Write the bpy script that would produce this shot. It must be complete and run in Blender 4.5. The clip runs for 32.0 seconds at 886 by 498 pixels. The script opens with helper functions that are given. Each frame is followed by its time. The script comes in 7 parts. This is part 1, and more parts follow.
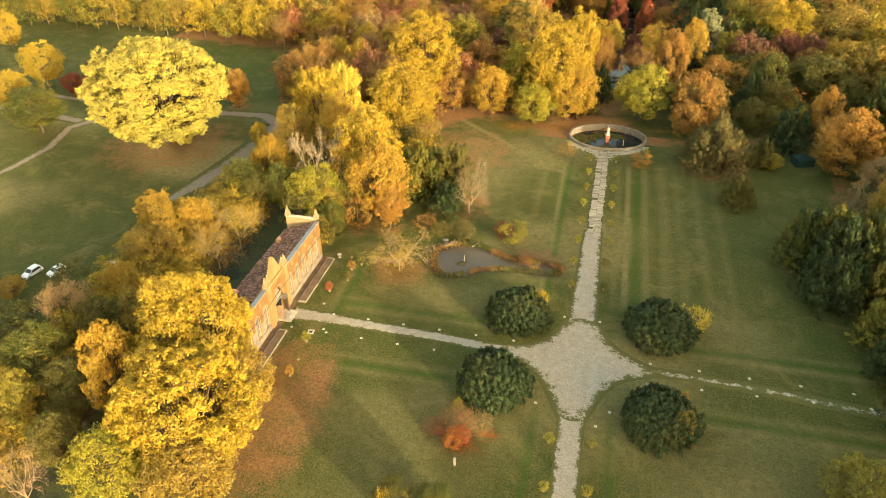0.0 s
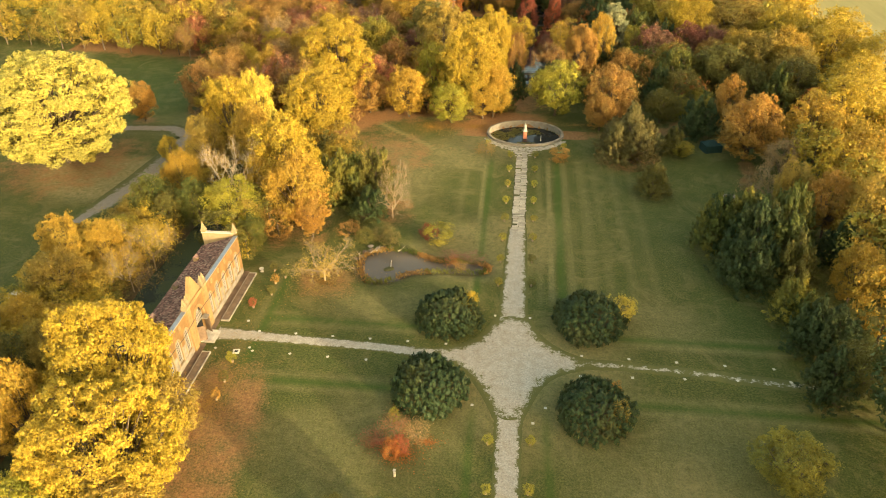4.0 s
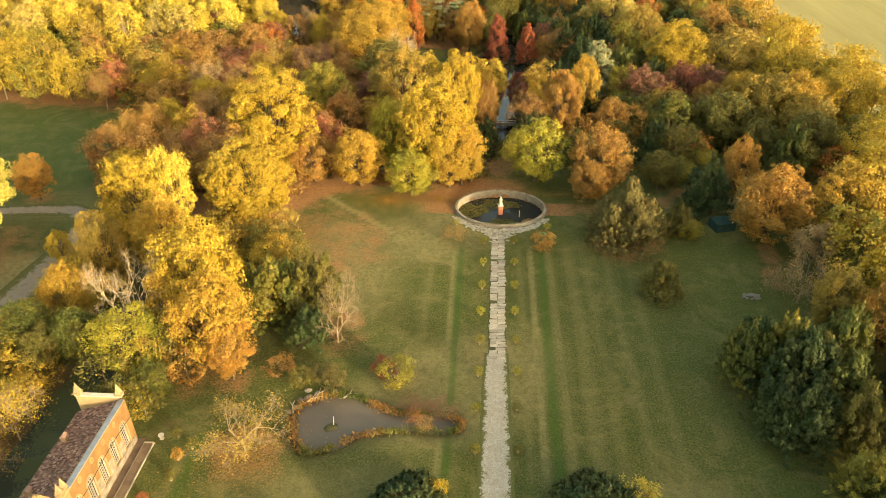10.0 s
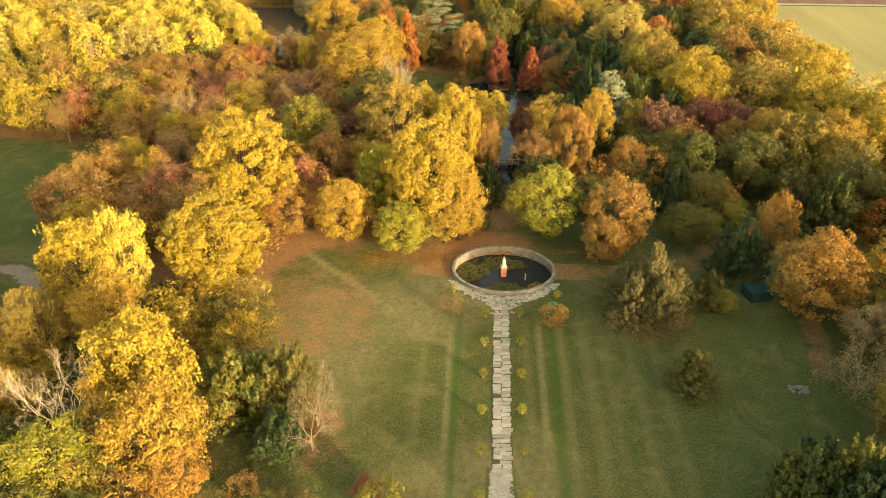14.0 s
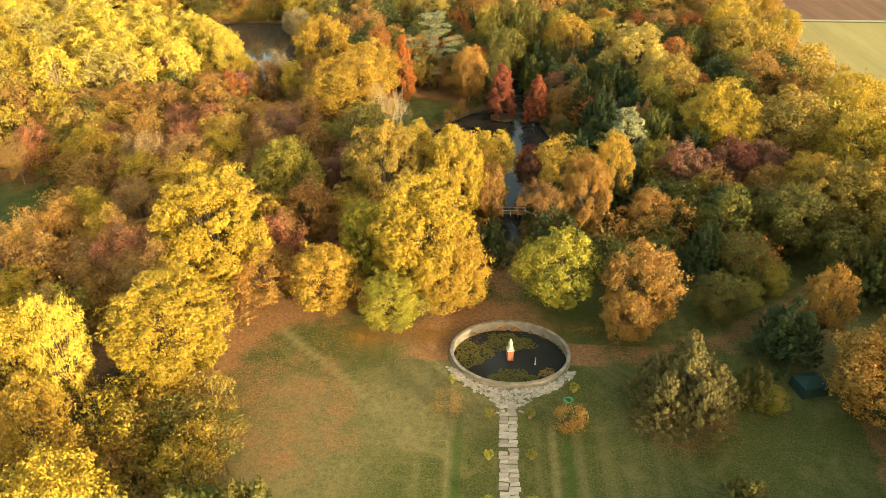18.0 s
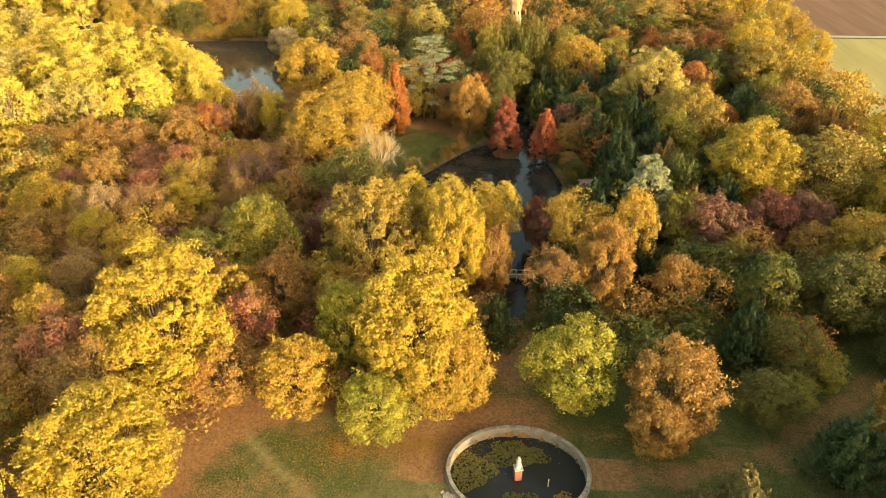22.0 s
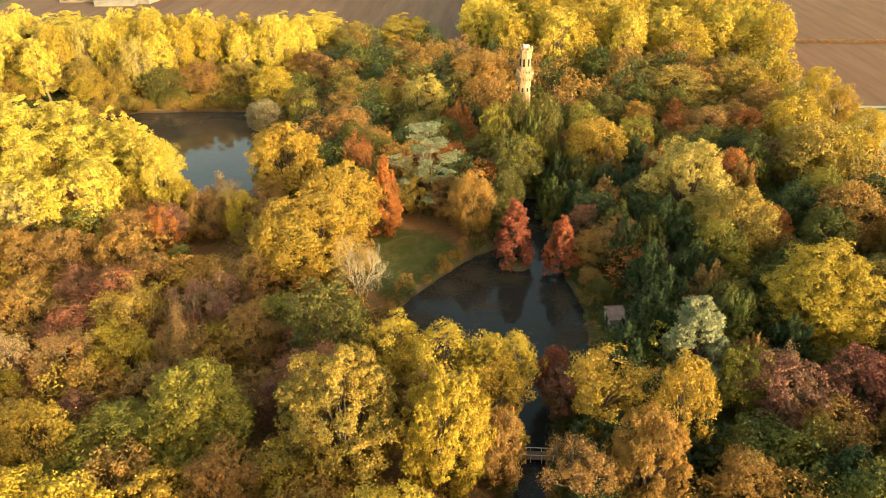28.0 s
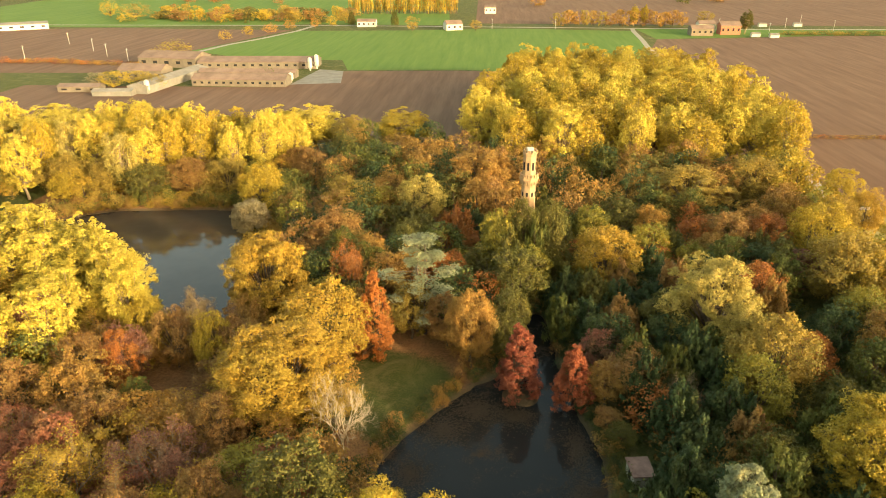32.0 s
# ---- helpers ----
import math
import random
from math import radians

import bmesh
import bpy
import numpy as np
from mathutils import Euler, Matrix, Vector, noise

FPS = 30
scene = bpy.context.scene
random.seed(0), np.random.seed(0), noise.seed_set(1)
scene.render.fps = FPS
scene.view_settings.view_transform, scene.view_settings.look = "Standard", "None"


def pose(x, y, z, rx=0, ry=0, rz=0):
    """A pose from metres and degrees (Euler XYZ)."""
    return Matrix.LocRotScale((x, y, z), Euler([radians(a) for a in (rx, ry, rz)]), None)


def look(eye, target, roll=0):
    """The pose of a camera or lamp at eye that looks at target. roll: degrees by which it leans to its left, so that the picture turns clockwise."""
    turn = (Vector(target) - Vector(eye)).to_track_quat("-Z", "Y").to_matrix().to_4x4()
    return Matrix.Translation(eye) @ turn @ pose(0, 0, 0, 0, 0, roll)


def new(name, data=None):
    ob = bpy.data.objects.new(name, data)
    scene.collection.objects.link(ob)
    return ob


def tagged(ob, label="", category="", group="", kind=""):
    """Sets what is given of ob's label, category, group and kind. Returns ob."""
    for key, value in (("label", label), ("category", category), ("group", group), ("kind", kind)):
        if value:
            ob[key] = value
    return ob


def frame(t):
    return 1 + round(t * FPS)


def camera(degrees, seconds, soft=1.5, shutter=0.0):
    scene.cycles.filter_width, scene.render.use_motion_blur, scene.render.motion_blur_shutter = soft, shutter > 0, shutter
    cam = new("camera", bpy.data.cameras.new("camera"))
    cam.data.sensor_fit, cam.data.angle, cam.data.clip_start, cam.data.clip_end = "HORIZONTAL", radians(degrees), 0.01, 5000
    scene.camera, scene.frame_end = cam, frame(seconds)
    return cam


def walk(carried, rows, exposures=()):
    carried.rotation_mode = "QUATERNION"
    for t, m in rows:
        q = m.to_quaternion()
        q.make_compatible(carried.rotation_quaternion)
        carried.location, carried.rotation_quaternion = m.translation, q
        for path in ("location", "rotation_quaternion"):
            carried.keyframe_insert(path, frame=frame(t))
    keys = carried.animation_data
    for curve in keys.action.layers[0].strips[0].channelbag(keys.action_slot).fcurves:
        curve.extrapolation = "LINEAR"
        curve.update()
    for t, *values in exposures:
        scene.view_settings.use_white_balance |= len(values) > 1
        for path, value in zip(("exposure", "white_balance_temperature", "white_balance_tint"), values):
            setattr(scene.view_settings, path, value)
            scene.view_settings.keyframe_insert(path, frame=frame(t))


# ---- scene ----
cam = camera(64.6, 32.0, soft=0.9)
# seconds, place in metres, yaw, pitch, roll in degrees
ROWS = [
    (0.0, 0.00, -0.00, 83.23, 13.38, -32.84, 0.57),
    (0.5, 0.00, -0.00, 83.13, 12.69, -32.81, 0.55),
    (1.0, -0.01, -0.01, 83.04, 11.94, -32.80, 0.55),
    (1.5, -0.02, -0.01, 82.94, 11.16, -32.79, 0.53),
    (2.0, -0.02, -0.05, 82.88, 10.30, -32.79, 0.53),
    (2.5, -0.01, -0.04, 82.81, 9.36, -32.80, 0.52),
    (3.0, 0.00, -0.02, 82.77, 8.41, -32.79, 0.53),
    (3.5, -0.00, 0.05, 82.75, 7.47, -32.78, 0.54),
    (5.5, -0.73, 15.49, 83.19, 3.77, -32.93, 0.60),
    (6.0, -0.81, 18.55, 83.36, 3.78, -32.88, 0.63),
    (6.5, -0.90, 21.64, 83.52, 3.76, -32.85, 0.66),
    (7.0, -0.95, 24.74, 83.68, 3.75, -32.82, 0.67),
    (7.5, -1.02, 27.67, 83.86, 3.75, -32.81, 0.67),
    (8.0, -1.12, 30.82, 84.03, 3.73, -32.81, 0.67),
    (8.5, -1.26, 33.96, 84.14, 3.70, -32.80, 0.66),
    (9.0, -1.44, 37.13, 84.23, 3.66, -32.78, 0.61),
    (9.5, -1.62, 40.30, 84.33, 3.63, -32.77, 0.61),
    (10.0, -1.81, 43.48, 84.37, 3.58, -32.75, 0.58),
    (10.5, -1.99, 46.66, 84.41, 3.54, -32.73, 0.55),
    (11.0, -2.12, 49.83, 84.53, 3.52, -32.73, 0.52),
    (11.5, -2.32, 52.95, 84.58, 3.49, -32.71, 0.48),
    (12.0, -2.43, 56.05, 84.64, 3.49, -32.68, 0.47),
    (12.5, -2.57, 59.15, 84.72, 3.49, -32.66, 0.43),
    (13.0, -2.78, 62.22, 84.85, 3.44, -32.66, 0.39),
    (13.5, -2.92, 65.33, 85.00, 3.44, -32.68, 0.35),
    (14.0, -3.09, 68.43, 85.07, 3.43, -32.66, 0.30),
    (14.5, -3.18, 71.60, 85.20, 3.45, -32.67, 0.27),
    (16.5, -3.77, 84.43, 85.53, 3.43, -32.65, 0.19),
    (17.0, -3.91, 87.67, 85.63, 3.42, -32.65, 0.19),
    (17.5, -3.98, 90.94, 85.72, 3.43, -32.65, 0.20),
    (18.0, -4.06, 94.26, 85.76, 3.44, -32.64, 0.23),
    (18.5, -4.13, 97.57, 85.82, 3.45, -32.62, 0.24),
    (19.0, -4.16, 100.92, 85.88, 3.47, -32.63, 0.29),
    (19.5, -4.20, 104.21, 85.98, 3.49, -32.63, 0.30),
    (20.0, -4.28, 107.53, 86.13, 3.51, -32.66, 0.32),
    (20.5, -4.40, 110.84, 86.26, 3.51, -32.68, 0.31),
    (21.0, -4.43, 114.15, 86.50, 3.56, -32.72, 0.34),
    (21.5, -4.45, 117.44, 86.77, 3.53, -32.78, 0.33),
    (22.0, -4.54, 120.73, 87.03, 3.51, -32.83, 0.34),
    (22.5, -4.64, 124.04, 87.32, 3.53, -32.90, 0.35),
    (23.0, -4.68, 127.35, 87.48, 3.57, -32.94, 0.37),
    (23.5, -4.71, 130.73, 87.70, 3.59, -32.99, 0.41),
    (24.0, -4.77, 134.14, 87.80, 3.62, -33.02, 0.43),
    (24.5, -4.74, 137.57, 88.03, 3.66, -33.10, 0.51),
    (25.0, -4.82, 140.96, 88.18, 3.67, -33.12, 0.54),
    (25.5, -4.84, 144.31, 88.29, 3.68, -33.12, 0.57),
    (27.5, -4.96, 157.20, 88.84, 3.81, -30.83, 0.57),
    (28.0, -5.07, 160.21, 88.94, 3.84, -30.03, 0.50),
    (28.5, -5.11, 163.11, 89.01, 3.88, -29.21, 0.45),
    (29.0, -5.23, 165.98, 89.13, 3.90, -28.41, 0.37),
    (29.5, -5.23, 168.77, 89.14, 3.94, -27.56, 0.35),
    (30.0, -5.21, 171.44, 89.21, 3.98, -26.78, 0.33),
    (30.5, -5.24, 174.12, 89.25, 4.01, -25.99, 0.30),
    (31.0, -5.28, 176.72, 89.26, 4.03, -25.14, 0.27),
    (31.5, -5.20, 179.39, 89.24, 4.10, -24.31, 0.28),
    (32.0, -5.15, 181.99, 89.14, 4.15, -23.63, 0.28),
]
walk(cam, [(t, pose(x, y, z, 90 + pitch, roll, yaw)) for t, x, y, z, yaw, pitch, roll in ROWS], [(0.0, 2.63), (12.0, 2.71), (25.0, 2.71), (32.0, 2.57)])

# ---- light ----
SUN_EL, SUN_AZ = 10.5, -41.0  # height above the horizon; bearing of the sun from +x
world = bpy.data.worlds.new("world")
scene.world = world
world.use_nodes = True
wn = world.node_tree.nodes
sky = wn.new("ShaderNodeTexSky")
sky.sky_type = "NISHITA"
sky.sun_disc = False
sky.sun_elevation = radians(SUN_EL)
sky.sun_rotation = radians(90 - SUN_AZ)
sky.air_density, sky.dust_density, sky.ozone_density = 1.0, 2.2, 0.6
haze = wn.new("ShaderNodeMix")
haze.data_type, haze.blend_type = "RGBA", "MULTIPLY"
haze.inputs[0].default_value = 1.0
haze.inputs[7].default_value = (1.0, 0.88, 0.63, 1)
world.node_tree.links.new(sky.outputs[0], haze.inputs[6])
world.node_tree.links.new(haze.outputs[2], wn["Background"].inputs[0])
wn["Background"].inputs[1].default_value = 0.15
sun_lamp = bpy.data.lights.new("sun", "SUN")
sun_lamp.energy, sun_lamp.angle, sun_lamp.color = 1.42, radians(1.2), (1.0, 0.885, 0.57)
sun = new("sun", sun_lamp)
sun.matrix_world = look((math.cos(radians(SUN_AZ)) * 100, math.sin(radians(SUN_AZ)) * 100, 100 * math.tan(radians(SUN_EL))), (0, 0, 0))


# ---- materials ----
class Nodes:
    """A small helper to write node trees."""

    def __init__(self, name, rough=0.8, spec=0.3):
        self.mat = bpy.data.materials.new(name)
        self.mat.use_nodes = True
        self.tree = self.mat.node_tree
        self.bsdf = self.tree.nodes["Principled BSDF"]
        self.bsdf.inputs["Roughness"].default_value = rough
        self.bsdf.inputs["Specular IOR Level"].default_value = spec

    def node(self, kind, **values):
        n = self.tree.nodes.new(kind)
        for k, v in values.items():
            n.inputs[k].default_value = v
        return n

    def link(self, a, b):
        self.tree.links.new(a, b)

    def coords(self, sx=1.0, sy=1.0, sz=1.0, space="Object"):
        tc = self.node("ShaderNodeTexCoord")
        mp = self.node("ShaderNodeMapping")
        mp.inputs["Scale"].default_value = (sx, sy, sz)
        self.link(tc.outputs[space], mp.inputs[0])
        return mp.outputs[0]

    def noise(self, scale, detail=4.0, rough=0.6, vec=None, distort=0.0):
        n = self.node("ShaderNodeTexNoise", Scale=scale, Detail=detail, Roughness=rough, Distortion=distort)
        if vec is not None:
            self.link(vec, n.inputs["Vector"])
        return n.outputs[0]

    def ramp(self, fac, stops):
        r = self.node("ShaderNodeValToRGB")
        els = r.color_ramp.elements
        while len(els) < len(stops):
            els.new(0.5)
        for e, (p, c) in zip(els, stops):
            e.position = p
            e.color = (c, c, c, 1) if not isinstance(c, tuple) else (*c, 1)
        self.link(fac, r.inputs[0])
        return r.outputs[0]

    def mix(self, fac, a, b, mode="MIX"):
        m = self.node("ShaderNodeMix")
        m.data_type, m.blend_type = "RGBA", mode
        for value, socket in ((fac, m.inputs[0]), (a, m.inputs[6]), (b, m.inputs[7])):
            if isinstance(value, bpy.types.NodeSocket):
                self.link(value, socket)
            elif isinstance(value, tuple):
                socket.default_value = (*value, 1)
            else:
                socket.default_value = value
        return m.outputs[2]

    def math(self, op, a, b=0.0):
        m = self.node("ShaderNodeMath")
        m.operation = op
        m.use_clamp = False
        for value, socket in ((a, m.inputs[0]), (b, m.inputs[1])):
            if isinstance(value, bpy.types.NodeSocket):
                self.link(value, socket)
            else:
                socket.default_value = value
        return m.outputs[0]

    def attribute(self, name):
        a = self.node("ShaderNodeAttribute")
        a.attribute_name = name
        return a.outputs["Fac"]

    def colour(self, socket):
        self.link(socket, self.bsdf.inputs["Base Color"])

    def bump(self, height, strength=0.5, distance=0.1):
        b = self.node("ShaderNodeBump", Strength=strength, Distance=distance)
        self.link(height, b.inputs["Height"])
        self.link(b.outputs[0], self.bsdf.inputs["Normal"])


def scaled(c, k):
    return tuple(min(1.0, v * k) for v in c)


def leaf_material(name, c, spread=0.25, other=None):
    """Foliage: every leaf, spray, bough and tree has its own tint; light passes through in part."""
    n = Nodes(name, 0.6, 0.22)
    geo = n.node("ShaderNodeNewGeometry")
    info = n.node("ShaderNodeObjectInfo")
    other = other or scaled(c, 0.55)
    shift = n.node("ShaderNodeVectorMath")
    shift.operation = "ADD"
    n.link(n.coords(), shift.inputs[0])
    n.link(n.math("MULTIPLY", info.outputs["Random"], 90.0), shift.inputs[1])
    v = shift.outputs[0]
    a = n.mix(geo.outputs["Random Per Island"], scaled(c, 1 - spread), scaled(c, 1 + spread * 0.8))
    spray = n.ramp(n.noise(0.8, 3, 0.6, v), [(0.34, 0.0), (0.66, 1.0)])
    a = n.mix(n.math("MULTIPLY", spray, 0.5), a, scaled(c, 0.62))
    bough = n.ramp(n.noise(0.16, 2, 0.5, v), [(0.46, 0.0), (0.62, 0.85)])
    b = n.mix(bough, a, n.mix(geo.outputs["Random Per Island"], scaled(other, 0.8), scaled(other, 1.25)))
    d = n.mix(n.math("MULTIPLY", info.outputs["Random"], 0.35), b, scaled(c, 0.66))
    n.colour(d)
    tr = n.node("ShaderNodeBsdfTranslucent")
    n.link(d, tr.inputs[0])
    ms = n.node("ShaderNodeMixShader")
    ms.inputs[0].default_value = 0.22
    n.link(n.bsdf.outputs[0], ms.inputs[1])
    n.link(tr.outputs[0], ms.inputs[2])
    n.link(ms.outputs[0], n.tree.nodes["Material Output"].inputs[0])
    return n.mat


LEAF_COLOURS = {
    "lemon": ((0.56, 0.43, 0.055), (0.46, 0.34, 0.05)), "sage": ((0.165, 0.128, 0.036), (0.12, 0.105, 0.03)), "primrose": ((0.43, 0.365, 0.072), (0.40, 0.335, 0.06)), "gold": ((0.435, 0.30, 0.028), (0.35, 0.245, 0.027)),
    "amber": ((0.41, 0.25, 0.03), (0.35, 0.235, 0.032)), "orange": ((0.40, 0.205, 0.035), (0.32, 0.19, 0.04)),
    "orangebrown": ((0.36, 0.19, 0.04), (0.28, 0.17, 0.04)), "brown": ((0.32, 0.165, 0.045), (0.27, 0.16, 0.04)),
    "dullgold": ((0.36, 0.24, 0.04), (0.20, 0.15, 0.03)), "olive": ((0.145, 0.122, 0.023), (0.10, 0.095, 0.019)),
    "olivegold": ((0.30, 0.24, 0.03), (0.15, 0.14, 0.025)), "moss": ((0.10, 0.11, 0.02), (0.17, 0.14, 0.02)),
    "darkgreen": ((0.050, 0.072, 0.020), (0.075, 0.085, 0.022)), "lime": ((0.33, 0.28, 0.03), (0.21, 0.205, 0.022)),
    "sodden": ((0.060, 0.040, 0.022), (0.045, 0.033, 0.018)), "crimson": ((0.26, 0.072, 0.036), (0.20, 0.07, 0.035)), "red": ((0.36, 0.10, 0.04), (0.28, 0.095, 0.04)),
    "rust": ((0.42, 0.145, 0.03), (0.32, 0.13, 0.03)), "rustpink": ((0.36, 0.13, 0.06), (0.26, 0.14, 0.05)),
    "maroon": ((0.22, 0.075, 0.045), (0.15, 0.07, 0.035)), "maroonpale": ((0.24, 0.10, 0.06), (0.18, 0.11, 0.05)),
    "tan": ((0.40, 0.25, 0.10), (0.29, 0.18, 0.065)), "palebrown": ((0.36, 0.28, 0.14), (0.24, 0.18, 0.08)),
    "palegold": ((0.46, 0.35, 0.08), (0.30, 0.24, 0.06)), "paleblue": ((0.31, 0.30, 0.15), (0.22, 0.235, 0.115)),
    "white": ((0.5, 0.42, 0.25), (0.4, 0.3, 0.15)), "yew": ((0.040, 0.062, 0.018), (0.07, 0.075, 0.02)),
}
LEAF = {k: leaf_material("leaves_" + k, a, 0.22 if k == "primrose" else 0.38, b) for k, (a, b) in LEAF_COLOURS.items()}


def plain(name, c, rough=0.8, spec=0.3, scale=1.5, amount=0.35, bump=0.3, fine=12.0, metal=0.0, space="Object"):
    """A surface with large stains and fine grain round one base colour."""
    n = Nodes(name, rough, spec)
    v = n.coords(space=space)
    big = n.noise(scale, 5, 0.65, v)
    small = n.noise(fine, 4, 0.6, v)
    a = n.mix(n.ramp(big, [(0.3, 0.0), (0.7, 1.0)]), scaled(c, 1 - amount), scaled(c, 1 + amount * 0.6))
    b = n.mix(n.math("MULTIPLY", small, 0.45), a, scaled(c, 0.55))
    n.colour(b)
    n.bsdf.inputs["Metallic"].default_value = metal
    if bump:
        n.bump(small, bump, 0.03)
    return n.mat


BARK = plain("bark", (0.13, 0.095, 0.065), 0.95, 0.1, 0.8, 0.4, 0.8, 6)
BARK_WHITE = plain("pale_bark", (0.40, 0.31, 0.20), 0.9, 0.1, 0.8, 0.25, 0.5, 6)
BARK_GREY = plain("grey_bark", (0.21, 0.155, 0.10), 0.95, 0.1, 0.8, 0.3, 0.5, 6)
BARK_TAN = plain("tan_bark", (0.27, 0.195, 0.12), 0.95, 0.1, 0.8, 0.3, 0.5, 6)
PLASTER_ORANGE = plain("orange_plaster", (0.225, 0.127, 0.048), 0.9, 0.15, 0.5, 0.3, 0.15, 8)
PLASTER_YELLOW = plain("yellow_plaster", (0.29, 0.185, 0.08), 0.9, 0.15, 0.6, 0.25, 0.15, 8)
PLASTER_CREAM = plain("cream_plaster", (0.31, 0.225, 0.12), 0.9, 0.15, 0.6, 0.25, 0.15, 8)
STONE = plain("grey_stone", (0.26, 0.22, 0.165), 0.9, 0.2, 0.7, 0.4, 0.6, 7)
STONE_BROWN = plain("brown_stone", (0.19, 0.145, 0.10), 0.95, 0.15, 0.7, 0.5, 0.6, 7)
STONE_PALE = plain("pale_stone", (0.52, 0.45, 0.35), 0.9, 0.2, 0.7, 0.35, 0.5, 7)
BRICK_RED = plain("red_brick", (0.42, 0.16, 0.09), 0.9, 0.15, 1.2, 0.4, 0.5, 9)
TILE = plain("roof_tile", (0.27, 0.16, 0.12), 0.9, 0.15, 0.35, 0.5, 0.5, 5)
LEAD = plain("gutter_metal", (0.30, 0.30, 0.31), 0.55, 0.4, 1.0, 0.3, 0.1, 10, 0.6)
GREY_PLASTER = plain("worn_grey_plaster", (0.26, 0.215, 0.165), 0.95, 0.1, 0.9, 0.5, 0.3, 8)
WHITE_FRAME = plain("window_frame_paint", (0.32, 0.285, 0.23), 0.6, 0.3, 2.0, 0.2, 0.1, 20)
# near-black colour stands in for the darkness inside openings
DARK = plain("dark_opening", (0.03, 0.027, 0.025), 0.9, 0.1, 1.0, 0.3, 0.0)
WOOD = plain("weathered_wood", (0.18, 0.12, 0.075), 0.85, 0.2, 1.5, 0.35, 0.4, 14)
CAR_WHITE = plain("white_car_paint", (0.80, 0.80, 0.78), 0.25, 0.5, 1.0, 0.04, 0.0)
RUBBER = plain("rubber", (0.025, 0.025, 0.025), 0.85, 0.3, 3.0, 0.2, 0.0)
STEEL = plain("steel", (0.55, 0.55, 0.55), 0.35, 0.5, 3.0, 0.1, 0.0, 12, 1.0)
SHED_WALL = plain("farm_wall", (0.19, 0.15, 0.105), 0.9, 0.15, 0.2, 0.25, 0.0, 3)
SHED_ROOF = plain("farm_roof", (0.22, 0.15, 0.11), 0.9, 0.15, 0.12, 0.3, 0.0, 2)
CONCRETE = plain("concrete", (0.24, 0.21, 0.165), 0.9, 0.2, 0.15, 0.3, 0.0, 3)
EARTH = plain("bare_earth", (0.20, 0.135, 0.085), 0.95, 0.1, 0.6, 0.4, 0.6, 6)
EARTH_GRASS = plain("grassy_earth", (0.105, 0.095, 0.04), 0.95, 0.1, 0.8, 0.5, 0.6, 5)
STONE_WHITE = plain("whitish_stone", (0.55, 0.49, 0.39), 0.9, 0.2, 1.0, 0.2, 0.2, 9)
TERRACOTTA = plain("clay_pot", (0.36, 0.26, 0.17), 0.9, 0.15, 2.0, 0.3, 0.2, 10)
TOWER_BRICK = plain("golden_brick", (0.37, 0.245, 0.135), 0.9, 0.15, 0.5, 0.3, 0.3, 4)
TARP = plain("green_tarp", (0.016, 0.042, 0.034), 0.7, 0.3, 1.0, 0.3, 0.2, 6)
HOSE_GREEN = plain("green_hose", (0.02, 0.30, 0.14), 0.5, 0.4, 4.0, 0.1, 0.0)


def stone_pieces(name, c):
    """Single stones: each has its own tone, with lichen and grain."""
    n = Nodes(name, 0.92, 0.2)
    info = n.node("ShaderNodeObjectInfo")
    v = n.coords(space="Object")
    a = n.mix(info.outputs["Random"], scaled(c, 0.72), scaled(c, 1.25))
    n.colour(n.mix(n.ramp(n.noise(2.2, 5, 0.7, v), [(0.4, 0.0), (0.75, 0.7)]), a, scaled(c, 0.5)))
    n.bump(n.noise(9, 4, 0.6, v), 0.5, 0.03)
    return n.mat


SLAB = stone_pieces("paving_slab", (0.36, 0.305, 0.23))
COPING = stone_pieces("coping_stone", (0.27, 0.225, 0.165))


def glass_dark():
    n = Nodes("window_glass", 0.08, 0.6)
    n.bsdf.inputs["Base Color"].default_value = (0.035, 0.035, 0.035, 1)
    n.bump(n.noise(1.2, 2, 0.5, n.coords()), 0.15, 0.02)
    return n.mat


GLASS = glass_dark()


def water_material(name, c, leafy=0.0, mat_a=(0.020, 0.014, 0.009), mat_b=(0.075, 0.045, 0.023)):
    """Still water: dark, glossy, with a mat of floating leaves where leafy is above nothing."""
    n = Nodes(name, 0.05, 0.22)
    v = n.coords()
    n.bsdf.inputs["IOR"].default_value = 1.33
    n.bump(n.noise(1.6, 3, 0.5, v), 0.05, 0.02)
    base = n.mix(n.noise(0.08, 3, 0.6, v), c, scaled(c, 1.8))
    if leafy:
        fine = n.noise(2.6, 4, 0.8, v)
        big = n.noise(0.10, 3, 0.6, v, 0.4)
        mask = n.ramp(n.math("ADD", n.math("MULTIPLY", fine, 0.42), n.math("MULTIPLY", big, 0.58)), [(0.60 - leafy, 0.0), (0.64 - leafy, 1.0)])
        base = n.mix(mask, base, n.mix(n.noise(9.0, 2, 0.5, v), mat_a, mat_b))
        n.link(n.math("ADD", n.math("MULTIPLY", mask, 0.75), 0.06), n.bsdf.inputs["Roughness"])
    n.colour(base)
    return n.mat


WATER = water_material("moat_water", (0.030, 0.034, 0.022), 0.14, (0.045, 0.055, 0.022), (0.10, 0.105, 0.045))
WATER_LAKE = water_material("lake_water", (0.040, 0.030, 0.021))
WATER_POND = water_material("muddy_pond_water", (0.085, 0.068, 0.05))
WATER_LEAFY = water_material("leaf_strewn_water", (0.012, 0.012, 0.011), 0.04)
WATER_BASIN = water_material("basin_water", (0.018, 0.018, 0.016))


